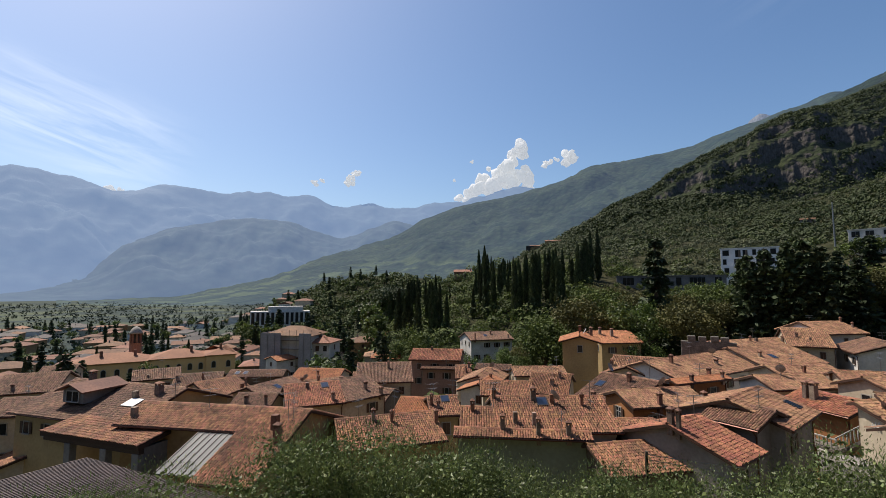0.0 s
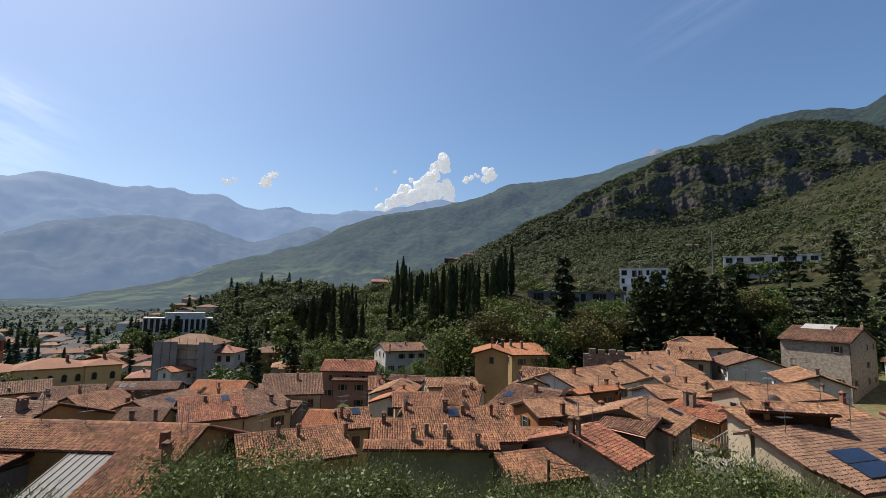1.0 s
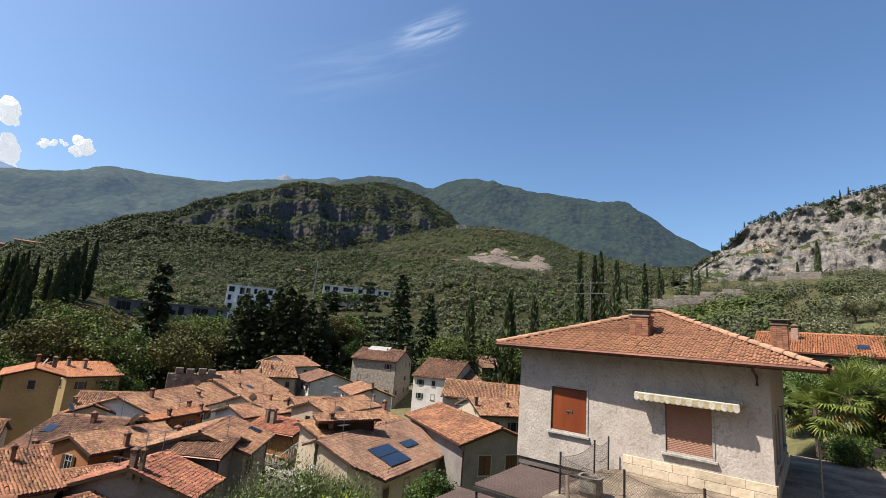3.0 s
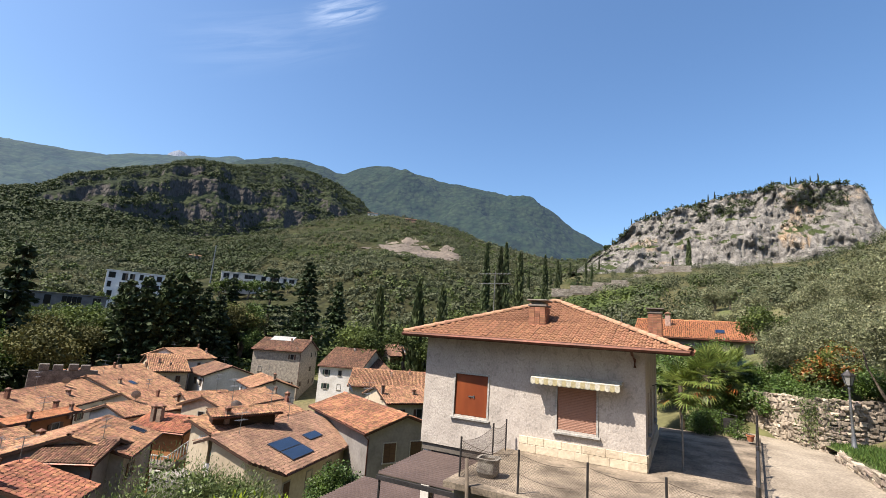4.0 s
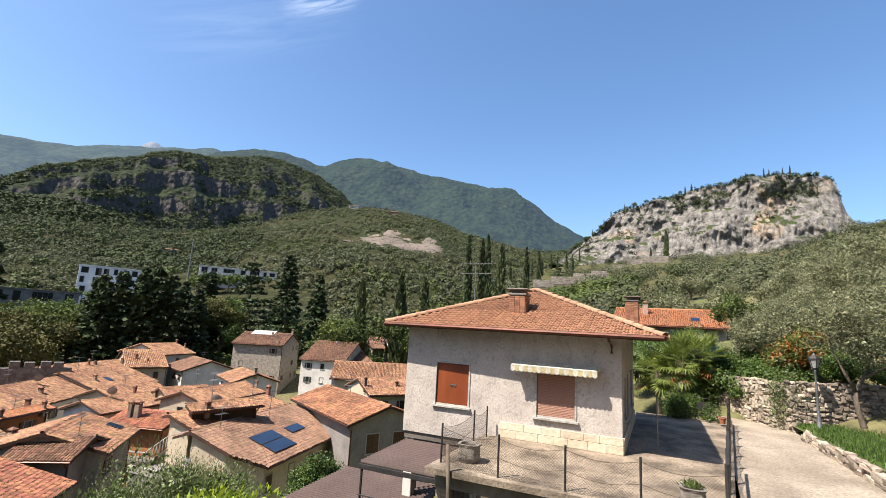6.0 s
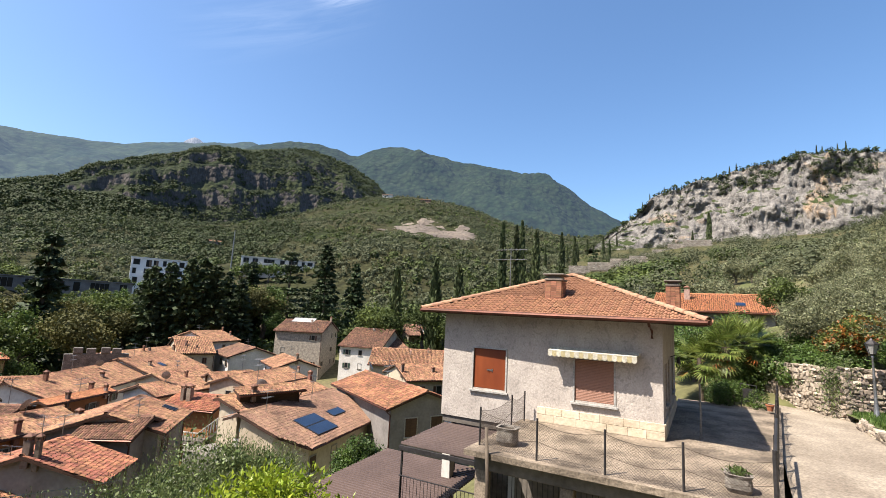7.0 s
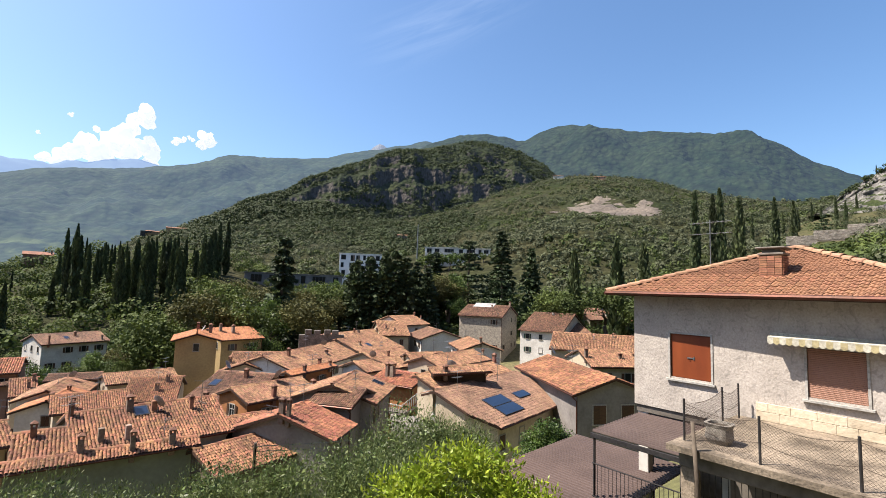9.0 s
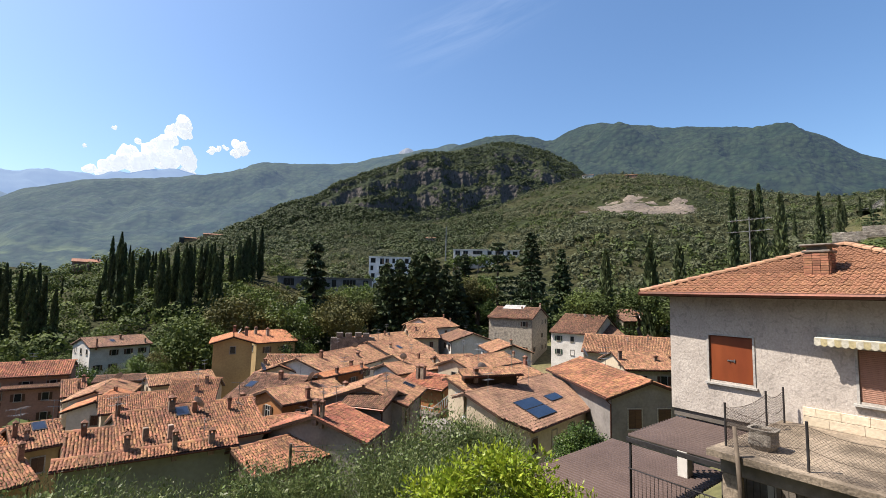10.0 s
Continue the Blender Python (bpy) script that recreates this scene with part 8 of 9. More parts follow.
# garden trees round the villa below the park
for az, r, el, k in ((-1.5, 104, -6.6, 0), (0.6, 101, -7.2, 2), (2.4, 103, -6.9, 1), (5.6, 100, -7.6, 2), (7.6, 104, -6.4, 1), (9.2, 106, -5.4, 3), (9.8, 98, -7.0, 0), (4.0, 96, -8.4, 0), (-3.4, 108, -6.2, 3)):
    x, y = polar(az, r)
    z = surface_z(x, y)
    put(broads[k], x, y, z, max(3.5, EYE + math.tan(radians(el)) * r - z) / (10, 12, 9, 13)[k], label="leafy garden tree before the villa")
# trees that stand before the hillside buildings
for x, y, yaw, L, top in ((121.0, 184.0, -34, 19.5, 8.6), (86.0, 178.0, -22, 38, 2.8), (118.0, 153.0, -40, 24, 3.4), (170.0, 168.6, -44, 34, 20.6)):
    c_, s_ = math.cos(radians(yaw)), math.sin(radians(yaw))
    for i in range(max(5, int(L / 3.6))):
        u, v = (i + 0.5) / max(5, int(L / 3.6)) * (L + 4) - (L + 4) / 2, -crng.uniform(5, 12)
        px, py = x + u * c_ - v * s_, y + u * s_ + v * c_
        z = min(surface_z(px, py), EYE + top - 4)
        k = crng.randrange(4)
        put(far_broads[k], px, py, z, (EYE + top + crng.uniform(-1.5, 1.0) - z) / (10, 12, 9, 13)[k])
# gardens round the villa below the park
for i in range(46):
    az, r = crng.uniform(-6, 24), crng.uniform(98, 135)
    x, y = polar(az, r)
    if -1 < az < 11 and r < 122:
        continue
    put(far_broads[crng.randrange(4)], x, y, None, crng.uniform(0.4, 0.7), label="leafy garden tree below the park")
scatter_clumps("garden_bushes", "green garden bushes under the park slope", lambda g: (lambda q: (q[0], q[1], surface_z(*q)))(polar(g.uniform(-8, 40), g.uniform(86, 140))), 420, 3.2, "park_clumps", 110, 91, leaf=0.12)
scatter_clumps("bank_bushes", "green bushes on the bank behind the houses", lambda g: (lambda q: (q[0], q[1], surface_z(*q)))(polar(g.uniform(38, 92), g.uniform(120, 160))), 850, 4.4, "park_clumps", 60, 92, leaf=0.17)
scatter_clumps("lower_bank_bushes", "green bushes below the bungalow", lambda g: (lambda q: (q[0], q[1], surface_z(*q)))(polar(g.uniform(64, 96), g.uniform(44, 92))), 420, 3.4, "wood_clumps", 70, 93, leaf=0.18)

# olives and shrubs on the steep bank in front of the view point
for x, y, top, k in ((-7.3, 9.6, -3.9, 0), (-6.2, 10.3, -3.7, 1), (-4.4, 11.2, -4.1, 2), (-3.2, 11.7, -3.35, 0), (-2.0, 11.9, -3.3, 1), (-0.8, 12.1, -3.6, 2), (0.5, 12.2, -3.9, 0), (1.6, 12.9, -4.6, 1), (3.1, 12.7, -4.5, 2), (4.4, 12.3, -4.45, 0), (5.6, 11.8, -4.25, 1),
                     (6.6, 11.2, -4.2, 2), (7.5, 10.8, -4.4, 0), (9.0, 12.0, -5.2, 1), (12.1, 13.3, -4.25, 2), (11.4, 14.0, -4.8, 1), (13.0, 12.4, -4.9, 0), (14.6, 13.4, -6.2, 1), (2.4, 11.2, -4.9, 1)):
    z = ground_z(x, y)
    put(olives[k], x, y, z, max(2.0, EYE + top - z) / 5.35, label="grey-green olive tree on the steep bank")
lime = crown_tree("lime_shrub", "bright yellow-green leafy shrub", 6.0, 1.35, "lime_leaf", 0.15, 34, 105, 75, trunk=0.4, slim=0.34, core=0.4, big=1.2)
for x, y, top in ((8.3, 7.7, -3.2), (8.9, 6.7, -3.9), (7.5, 8.6, -3.8)):
    z = ground_z(x, y)
    put(lime, x, y, z, (EYE + top - z) / 5.6)
garden_shrub = crown_tree("garden_shrub", "dense green shrub beside the house wall", 7.0, 1.25, "bush_leaf", 0.10, 32, 330, 76, trunk=0.5)
for x, y, top in ((21.7, 14.5, -6.5), (22.6, 14.2, -7.2), (20.9, 14.9, -7.8)):
    z = ground_z(x, y)
    put(garden_shrub, x, y, z, max(1.5, EYE + top - z) / 6.6)
# trees above the stone wall
for x, y, top, k in ((32.2, -7.8, 2.6, 0), (33.6, -9.6, 3.4, 1), (40.2, -12.6, 5.1, 1), (29.6, -13.0, 4.0, 2), (37.0, -12.0, 4.4, 0), (43.2, -12.9, 5.6, 2), (47.2, -17.0, 8.5, 1), (51.0, -21.0, 11.4, 0), (36.2, -16.0, 5.8, 2), (42, -20, 8.0, 0), (52, -15, 8.0, 1), (34.6, -5.6, 0.9, 2), (37.5, -5.6, 1.2, 1)):
    z = surface_z(x, y)
    put(slope_olives[k], x, y, z, max(2.5, EYE + top - z) / 4.75)
for i in range(46):
    az, r = crng.uniform(95, 117), 46 + 75 * crng.random() ** 1.1
    x, y = polar(az, r)
    if az < 101 and r < 60:
        continue
    put((slope_olives if r < 50 else far_olives)[i % 3], x, y, None, crng.uniform(0.75, 1.25))
for x, y, top, k in ((29.9, -8.8, 1.3, 1), (31.2, -9.6, 1.8, 1), (31.6, -5.8, -0.6, 0), (30.6, -5.2, -0.9, 0), (32.6, -6.4, -0.3, 0), (35.9, -3.3, 0.4, 0), (37, -2.4, 0.8, 0), (39.8, -5.0, 1.6, 0), (28.0, -11.6, -0.2, 0), (28.4, -12.8, 0.0, 0), (29.0, -10.4, 0.2, 0), (33.0, -4.6, -0.2, 0), (34.4, -4.0, 0.2, 0), (30.6, -11.2, 0.6, 0), (31.4, -3.8, -0.5, 0), (32.4, -5.2, 0.1, 0), (32.8, -7.2, 0.3, 0), (29.6, -6.6, -0.7, 0), (30.4, -7.4, -0.2, 0), (28.9, -7.9, -0.5, 0), (34.6, -2.2, 0.2, 0)):
    z = surface_z(x, y)
    put(shrubs[k], x, y, z, max(1.4, EYE + top - z) / (2.45 if k == 0 else 3.1))
put(broads[1], 41.2, -8.5, None, 0.42)
# the creeper that hangs over the wall
rng = np.random.default_rng(14)
p = rng.normal(size=(2600, 3)) * [0.28, 0.38, 0.62] + [26.35, -7.3, EYE - 2.15]
creeper = base("wall_creeper", "grey-green bush hanging over the stone wall", "shrub", pose(0, 0, 0))
part("foliage", quad_mesh("foliage", leaf_quads(p, 0.12, 0.04, rng, up=-0.6), MAT["olive_leaf"]), None, creeper)
part("stem", Shape().tube([(26.7, -7.3, EYE - 1.6), (26.3, -7.3, EYE - 1.7), (26.1, -7.3, EYE - 2.6)], [0.04, 0.03, 0.015], 6), MAT["bark"], creeper)
near_olive = base("olive_tree", "old olive tree with a crooked trunk on the grass bed", "tree", pose(25.5, -9.75, ROAD_Z + 0.3))
part("trunk", Shape().tube([(0, 0, -0.1), (0.0, 0.04, 0.35), (0.02, 0.16, 0.9), (0.0, 0.24, 1.5), (0.06, 0.05, 2.0), (0.2, -0.3, 2.5), (0.4, -0.6, 3.2), (0.5, -0.5, 4.2)], [0.15, 0.12, 0.10, 0.10, 0.09, 0.07, 0.055, 0.03], 10), MAT["bark"], near_olive, smooth=True)
part("limb", Shape().tube([(0.02, 0.2, 1.75), (0.1, 0.5, 2.5), (0.3, 0.8, 3.4), (0.3, 0.9, 4.2)], [0.08, 0.06, 0.045, 0.02], 8), MAT["bark"], near_olive, smooth=True)
part("limb", Shape().tube([(0.1, -0.2, 2.3), (0.0, -1.0, 2.9), (0.1, -1.6, 3.3)], [0.07, 0.05, 0.02], 8), MAT["bark"], near_olive, smooth=True)
rng = np.random.default_rng(15)
q_ = []
for _ in range(46):
    c_, _d = ball_points(1, rng, 0.4)
    c_ = c_[0] * [1.7, 1.9, 1.5] + [0.5, -0.3, 4.4]
    rr = rng.uniform(0.45, 0.8)
    p, d = ball_points(210, rng, 0.5)
    q_.append(leaf_quads(p * [rr, rr, rr * 0.9] + c_, 0.10, 0.03, rng, up=0.3, out=d * 0.8, spread=0.7))
    q_.append(core_quads(c_, rr * 0.6, rng, 0.10, 1.5))
part("crown", quad_mesh("crown", np.concatenate(q_), MAT["silver_leaf"]), None, near_olive)

MAT["valley_clumps"] = mat("valley trees", (0.055, 0.085, 0.04), (0.035, 0.055, 0.03), island=0.5, rough=0.8, bump=0, scale=0.01, fine=0.1)

# ---- the lower town and the valley ----
def far_house(L, W, H, wall, roof, label, windows=True, hip=True):
    ob = base("town_house", label, "house", pose(0, 0, -500), group="houses of the lower town")
    part("wall", Shape().box(-L / 2, -W / 2, -2, L / 2, W / 2, H), MAT[wall], ob)
    o, k = 0.6, 0.33
    r = (W / 2 + o) * k
    i = W / 2 if hip else -o
    vs = [(-L / 2 - o, -W / 2 - o, H), (L / 2 + o, -W / 2 - o, H), (L / 2 + o, W / 2 + o, H), (-L / 2 - o, W / 2 + o, H), (-L / 2 + i, 0, H + r), (L / 2 - i, 0, H + r)]
    s = Shape().add(vs, [(0, 1, 5, 4), (1, 2, 5), (2, 3, 4, 5), (3, 0, 4)]).add([(x, y, z - 0.2) for x, y, z in vs[:4]], [(3, 2, 1, 0)]).add(vs[:4] + [(x, y, z - 0.2) for x, y, z in vs[:4]], [(0, 4, 5, 1), (1, 5, 6, 2), (2, 6, 7, 3), (3, 7, 4, 0)])
    part("roof", s, MAT[roof], ob)
    part("chimney", Shape().box(-L * 0.2, -0.3, H + r * 0.6, -L * 0.2 + 0.6, 0.3, H + r + 0.9), MAT["chimney"], ob)
    if windows:
        for f in range(min(2, int(H // 3))):
            z = H - 1.5 - f * 3
            for q in range(3):
                x = (q + 0.5) / 3 * L - L / 2
                part("window", Shape().box(x - 0.5, -W / 2 - 0.04, z - 0.75, x + 0.5, -W / 2 + 0.05, z + 0.65), MAT["shutter_brown" if q % 2 else "glass"], ob)
            for q in range(1):
                y = 0.0
                part("window", Shape().box(L / 2 - 0.05, y - 0.5, z - 0.75, L / 2 + 0.04, y + 0.5, z + 0.65), MAT["shutter_brown"], ob)
    return ob


protos = [far_house(12, 10, 7, "cream", "far_roof", "cream town house with hipped clay roof"), far_house(15, 10, 8.5, "yellow", "far_roof", "yellow town house with hipped clay roof"), far_house(11, 9, 6.5, "white", "far_roof", "white town house with clay roof", hip=False),
          far_house(13, 11, 8, "ochre", "far_roof", "ochre town house with hipped clay roof"), far_house(16, 10, 9, "pink", "far_roof", "pink town house with clay roof", hip=False), far_house(14, 10, 7, "brownwall", "far_roof", "brown brick town house with hipped roof")]
lows = [far_house(16, 12, 7.5, "cream", "far_roof", "distant cream plastered house with clay roof", False), far_house(22, 13, 7, "white", "far_roof", "distant pale building with clay roof", False, False), far_house(18, 14, 8, "ochre", "far_roof", "distant ochre house with clay roof", False), far_house(34, 16, 6, "white", "far_roof_grey", "distant long grey-roofed storage hall", False)]
taken = [(o.location.x, o.location.y, 9.0) for o in scene.objects if o.name.startswith("old_house")] + [(-92, 152, 30), (-112, 141, 14), (-72, 165, 12), (-110, 167, 8), (-42, 124, 13), (-31, 127, 8), (11, 124, 12), (-140, 396, 36)]


def free(x, y, r):
    return all(math.hypot(x - a, y - b) > r + c for a, b, c in taken)


count = 0
for _ in range(4000):
    az = crng.uniform(-56, 5) if crng.random() < 0.9 else crng.uniform(-70, -56)
    r = 62 + 640 * crng.random() ** 1.25
    if az > -8 and r > 110 or az > -16 and r > 300 or count >= 215:
        continue
    x, y = polar(az, r)
    if not free(x, y, 5.2 if r < 160 else 7.0):
        continue
    pr_ = protos if r < 240 else lows
    k = crng.randrange(len(pr_))
    put(pr_[k], x, y, None, crng.uniform(0.65, 0.95), crng.choice((0, 90)) + crng.uniform(-12, 12) - az * 0.5)
    taken.append((x, y, 5.2 if r < 160 else 7.0))
    count += 1
for _ in range(540):
    az, r = crng.uniform(-58, -6), 85 + 620 * crng.random() ** 1.1
    x, y = polar(az, r)
    if -37.5 < az < -20 and r < 175 and crng.random() < 0.8:
        continue
    if free(x, y, 1.0):
        q = crng.random()
        if q < 0.42:
            put(far_firs[crng.randrange(3)], x, y, None, crng.uniform(0.5, 0.85))
        elif q < 0.5:
            put(cyps[crng.randrange(4)], x, y, None, crng.uniform(0.7, 1.0))
        else:
            put((broads if r < 95 else far_broads)[crng.randrange(4)], x, y, None, crng.uniform(0.6, 1.05))
# the dark park trees before the round hill, and along the avenue
for i in range(34):
    az, r = crng.uniform(-17.5, -6.5), crng.uniform(165, 300)
    x, y = polar(az, r)
    if free(x, y, 0.5):
        (put(pines[0], x, y, None, crng.uniform(0.8, 1.15)) if i % 3 == 0 else put(far_firs[i % 3], x, y, None, crng.uniform(0.7, 1.0)) if i % 3 == 1 else put(far_broads[1], x, y, None, crng.uniform(0.9, 1.3)))
for x, y, s_ in ((-101, 118, 0.8), (-108, 122, 0.7), (-96, 124, 0.75), (-113, 115, 0.85), (-120, 108, 0.8)):
    put(firs[crng.randrange(2)], x, y, None, s_)
scatter_clumps("valley_trees", "trees and hedges over the far valley floor", lambda g: (lambda q: (q[0], q[1], ground_z(*q)))(polar(g.uniform(-70, 0), 300 + 1700 * g.random() ** 1.2)), 3600, 8.0, "valley_clumps", 12, 95)
scatter_clumps("lower_town_trees", "garden trees among the town houses", lambda g: (lambda q: (q[0], q[1], ground_z(*q)) if free(q[0], q[1], -1.0) else None)(polar(g.uniform(-60, 2), 70 + 330 * g.random())), 1500, 5.0, "park_clumps", 30, 96)

# the long yellow school with its arched windows
school = base("school_building", "long yellow public building with arched windows and clay roof", "building", pose(-73.5, 164.0, EYE - 38.5, 0, 0, 180 + 31))


def school_wing(x0, x1, y0, y1, H, over=0.7):
    part("wall", Shape().box(x0, y0, -4, x1, y1, H), MAT["school_yellow"], school)
    part("cornice", Shape().box(x0 - 0.3, y0 - 0.3, H - 0.5, x1 + 0.3, y1 + 0.3, H), MAT["ochre"], school)
    W = y1 - y0 + 2 * over
    vs = [(x0 - over, y0 - over, H), (x1 + over, y0 - over, H), (x1 + over, y1 + over, H), (x0 - over, y1 + over, H), (x0 - over + W / 2, (y0 + y1) / 2, H + W * 0.17), (x1 + over - W / 2, (y0 + y1) / 2, H + W * 0.17)]
    part("roof", Shape().add(vs, [(0, 1, 5, 4), (1, 2, 5), (2, 3, 4, 5), (3, 0, 4), (3, 2, 1, 0)]), MAT["school_roof"], school)
    n = int((x1 - x0) / 3.2)
    for f in range(2):
        for i in range(n):
            x = x0 + (i + 0.5) * (x1 - x0) / n
            z = H - 3.2 - f * 4.6
            arch = [(x - 0.6, z - 1.0), (x + 0.6, z - 1.0)] + [(x + 0.6 * math.cos(a), z + 0.5 + 0.6 * math.sin(a)) for a in (0, 0.5, 1.05, 1.57, 2.1, 2.64, 3.14)]
            fr = [(x - 0.78, z - 1.15), (x + 0.78, z - 1.15)] + [(x + 0.78 * math.cos(a), z + 0.5 + 0.78 * math.sin(a)) for a in (0, 0.5, 1.05, 1.57, 2.1, 2.64, 3.14)]
            w = part("window", Shape().add([(a, y1 + 0.05, b) for a, b in fr] + [(a, y1 - 0.05, b) for a, b in fr], [tuple(range(9))] + [(k, (k + 1) % 9, 9 + (k + 1) % 9, 9 + k) for k in range(9)]), MAT["stone_trim"], school)
            part("pane", Shape().add([(a, y1 + 0.09, b) for a, b in arch] + [(a, y1, b) for a, b in arch], [tuple(range(9))] + [(k, (k + 1) % 9, 9 + (k + 1) % 9, 9 + k) for k in range(9)]), MAT["glass"], w)
    for i in range(int((x1 - x0) / 9)):
        part("chimney", Shape().box(x0 + 4 + i * 9, (y0 + y1) / 2 + 2, H + 0.6, x0 + 4.8 + i * 9, (y0 + y1) / 2 + 2.8, H + 3.4, cut=0.05), MAT["brick"], school)


MAT["school_yellow"] = mat("sunny yellow render", (0.95, 0.66, 0.33), (0.85, 0.58, 0.28), scale=0.3, fine=3, var=0.08, bump=0.1)
MAT["school_roof"] = mat("smooth clay roof", (0.38, 0.175, 0.095), (0.30, 0.135, 0.075), scale=0.15, fine=1.5, var=0.15, bump=0.5, bump_scale=4)
school_wing(0, 9, -12, 1.2, 16.6)
school_wing(9, 25, -12, 0.3, 16.3)
school_wing(25, 46, -13, 0, 16.0)
tower = base("church_tower", "round brick bell tower with domed top", "tower", pose(-110.5, 166.8, EYE - 42))
part("shaft", Shape().tube([(0, 0, 0), (0, 0, 23), (0, 0, 23.4)], [2.1, 1.9, 2.2], 14), MAT["brick"], tower)
for k in range(8):
    a = k * math.pi / 4
    part("column", Shape().tube([(math.cos(a) * 1.6, math.sin(a) * 1.6, 23.4), (math.cos(a) * 1.6, math.sin(a) * 1.6, 26.6)], 0.32, 8), MAT["brick"], tower)
part("drum", Shape().tube([(0, 0, 23.4), (0, 0, 26.6)], 0.9, 10), MAT["brownwall"], tower)
part("dome", Shape().tube([(0, 0, 26.6), (0, 0, 27.1), (0, 0, 28.0), (0, 0, 28.8), (0, 0, 29.2)], [2.1, 2.0, 1.6, 0.9, 0.1], 14), MAT["stone_trim"], tower, smooth=True)
# the building behind scaffolding
scaf = base("scaffolded_building", "pale building wrapped in scaffold netting", "building", pose(-42, 125, EYE - 32, 0, 0, -8))
part("wall", Shape().box(-6, 0, -2, 6.5, 9, 20), MAT["white"], scaf)
part("roof", Shape().add([(-7, -1, 20), (7.3, -1, 20), (7.3, 10, 20), (-7, 10, 20), (-2, 4.5, 22.2), (2, 4.5, 22.2)], [(0, 1, 5, 4), (1, 2, 5), (2, 3, 4, 5), (3, 0, 4), (3, 2, 1, 0)]), MAT["far_roof"], scaf)
MAT["netting"] = mat("dusty scaffold netting", (0.50, 0.49, 0.50), (0.40, 0.39, 0.40), scale=0.4, fine=3, var=0.15, bump=0.5, bump_scale=2, bump_dist=0.2)
part("netting", Shape().box(-7.2, -1.25, -1, -1.5, -1.15, 20.6).box(3.6, -1.25, -1, 7.0, -1.15, 20.6).box(-7.3, -1.15, -1, -7.2, 8, 20.6), MAT["netting"], scaf)
for i in range(8):
    part("pole", Shape().tube([(-7.2 + i * 2.03, -1.3, -2), (-7.2 + i * 2.03, -1.3, 21.5)], 0.06, 6), MAT["metal_grey"], scaf)
for i in range(9):
    part("platform", Shape().box(-7.2, -1.1, 1.0 + i * 2.2, 7.0, -0.3, 1.08 + i * 2.2), MAT["bark"], scaf)
ann = far_house(6.5, 8, 17.0, "white", "far_roof", "pale block beside the scaffolding")
ann.matrix_basis = pose(-33.6, 129, EYE - 31, 0, 0, -8)
# far hotel, behind a row of trees
for i in range(16):
    x, y = polar(-22.5 + 9.5 * i / 15 + crng.uniform(-0.4, 0.4), crng.uniform(300, 350))
    (put(far_firs[i % 3], x, y, None, crng.uniform(1.1, 1.4)) if i % 2 else put(far_broads[i % 4], x, y, None, crng.uniform(1.8, 2.3)))
hotel = base("far_hotel", "large pale flat-roofed building beyond the town", "building", pose(-140, 396, EYE - 44, 0, 0, 18))
part("body", Shape().box(-24, 0, 0, 24, 14, 26).box(-10, 2, 26, 18, 12, 30), MAT["white"], hotel)
for i in range(12):
    part("window_band", Shape().box(-23 + i * 3.9, -0.25, 15, -20.6 + i * 3.9, 0.1, 25), MAT["glass"], hotel)

# ---- modern buildings on the hillside ----
def modern(name, label, x, y, z, yaw, L, W, H, wall="white", rows=()):
    """A flat-roofed block; rows from the ground up, each with openings (share from, share to, kind) along the front."""
    ob = base(name, label, "building", pose(x, y, EYE + z, 0, 0, yaw))
    part("body", Shape().box(-L / 2, 0, -6, L / 2, W, H, cut=0.05), MAT[wall], ob)
    part("roof_edge", Shape().box(-L / 2 - 0.3, -0.3, H, L / 2 + 0.3, W + 0.3, H + 0.3), MAT[wall], ob)
    h = H / len(rows)
    for f, row in enumerate(rows):
        for u0, u1, kind in row:
            x0, x1, z0, z1 = (u0 - 0.5) * L, (u1 - 0.5) * L, f * h + 0.95, f * h + h - 0.55
            if kind != "w":
                z0 = f * h + 0.25
            w = part("window", Shape().box(x0 - 0.1, -0.05, z0 - 0.1, x1 + 0.1, 0.05, z1 + 0.1), MAT[wall if kind == "l" else "frame_grey"], ob)
            n = max(1, round((x1 - x0) / 1.5))
            for k in range(n):
                a, b = x0 + (x1 - x0) * k / n, x0 + (x1 - x0) * (k + 1) / n
                part("pane", Shape().box(a + 0.04, -0.09, z0, b - 0.04, 0.0, z1), MAT["glass"], w)
            if kind == "l":  # a sliding brown shutter beside the opening
                part("shutter", Shape().box(x1 - 0.5, -0.16, z0, x1 + 0.35, -0.1, z1), MAT["apartment_shutter"], w, "brown sliding shutter")
            if kind == "b":
                part("balcony", Shape().box(x0 - 0.5, -1.5, f * h + 0.02, x1 + 0.5, -0.06, f * h + 0.2).box(x0 - 0.5, -1.5, f * h + 0.2, x1 + 0.5, -1.44, f * h + 1.15), MAT[wall], ob)
    return ob


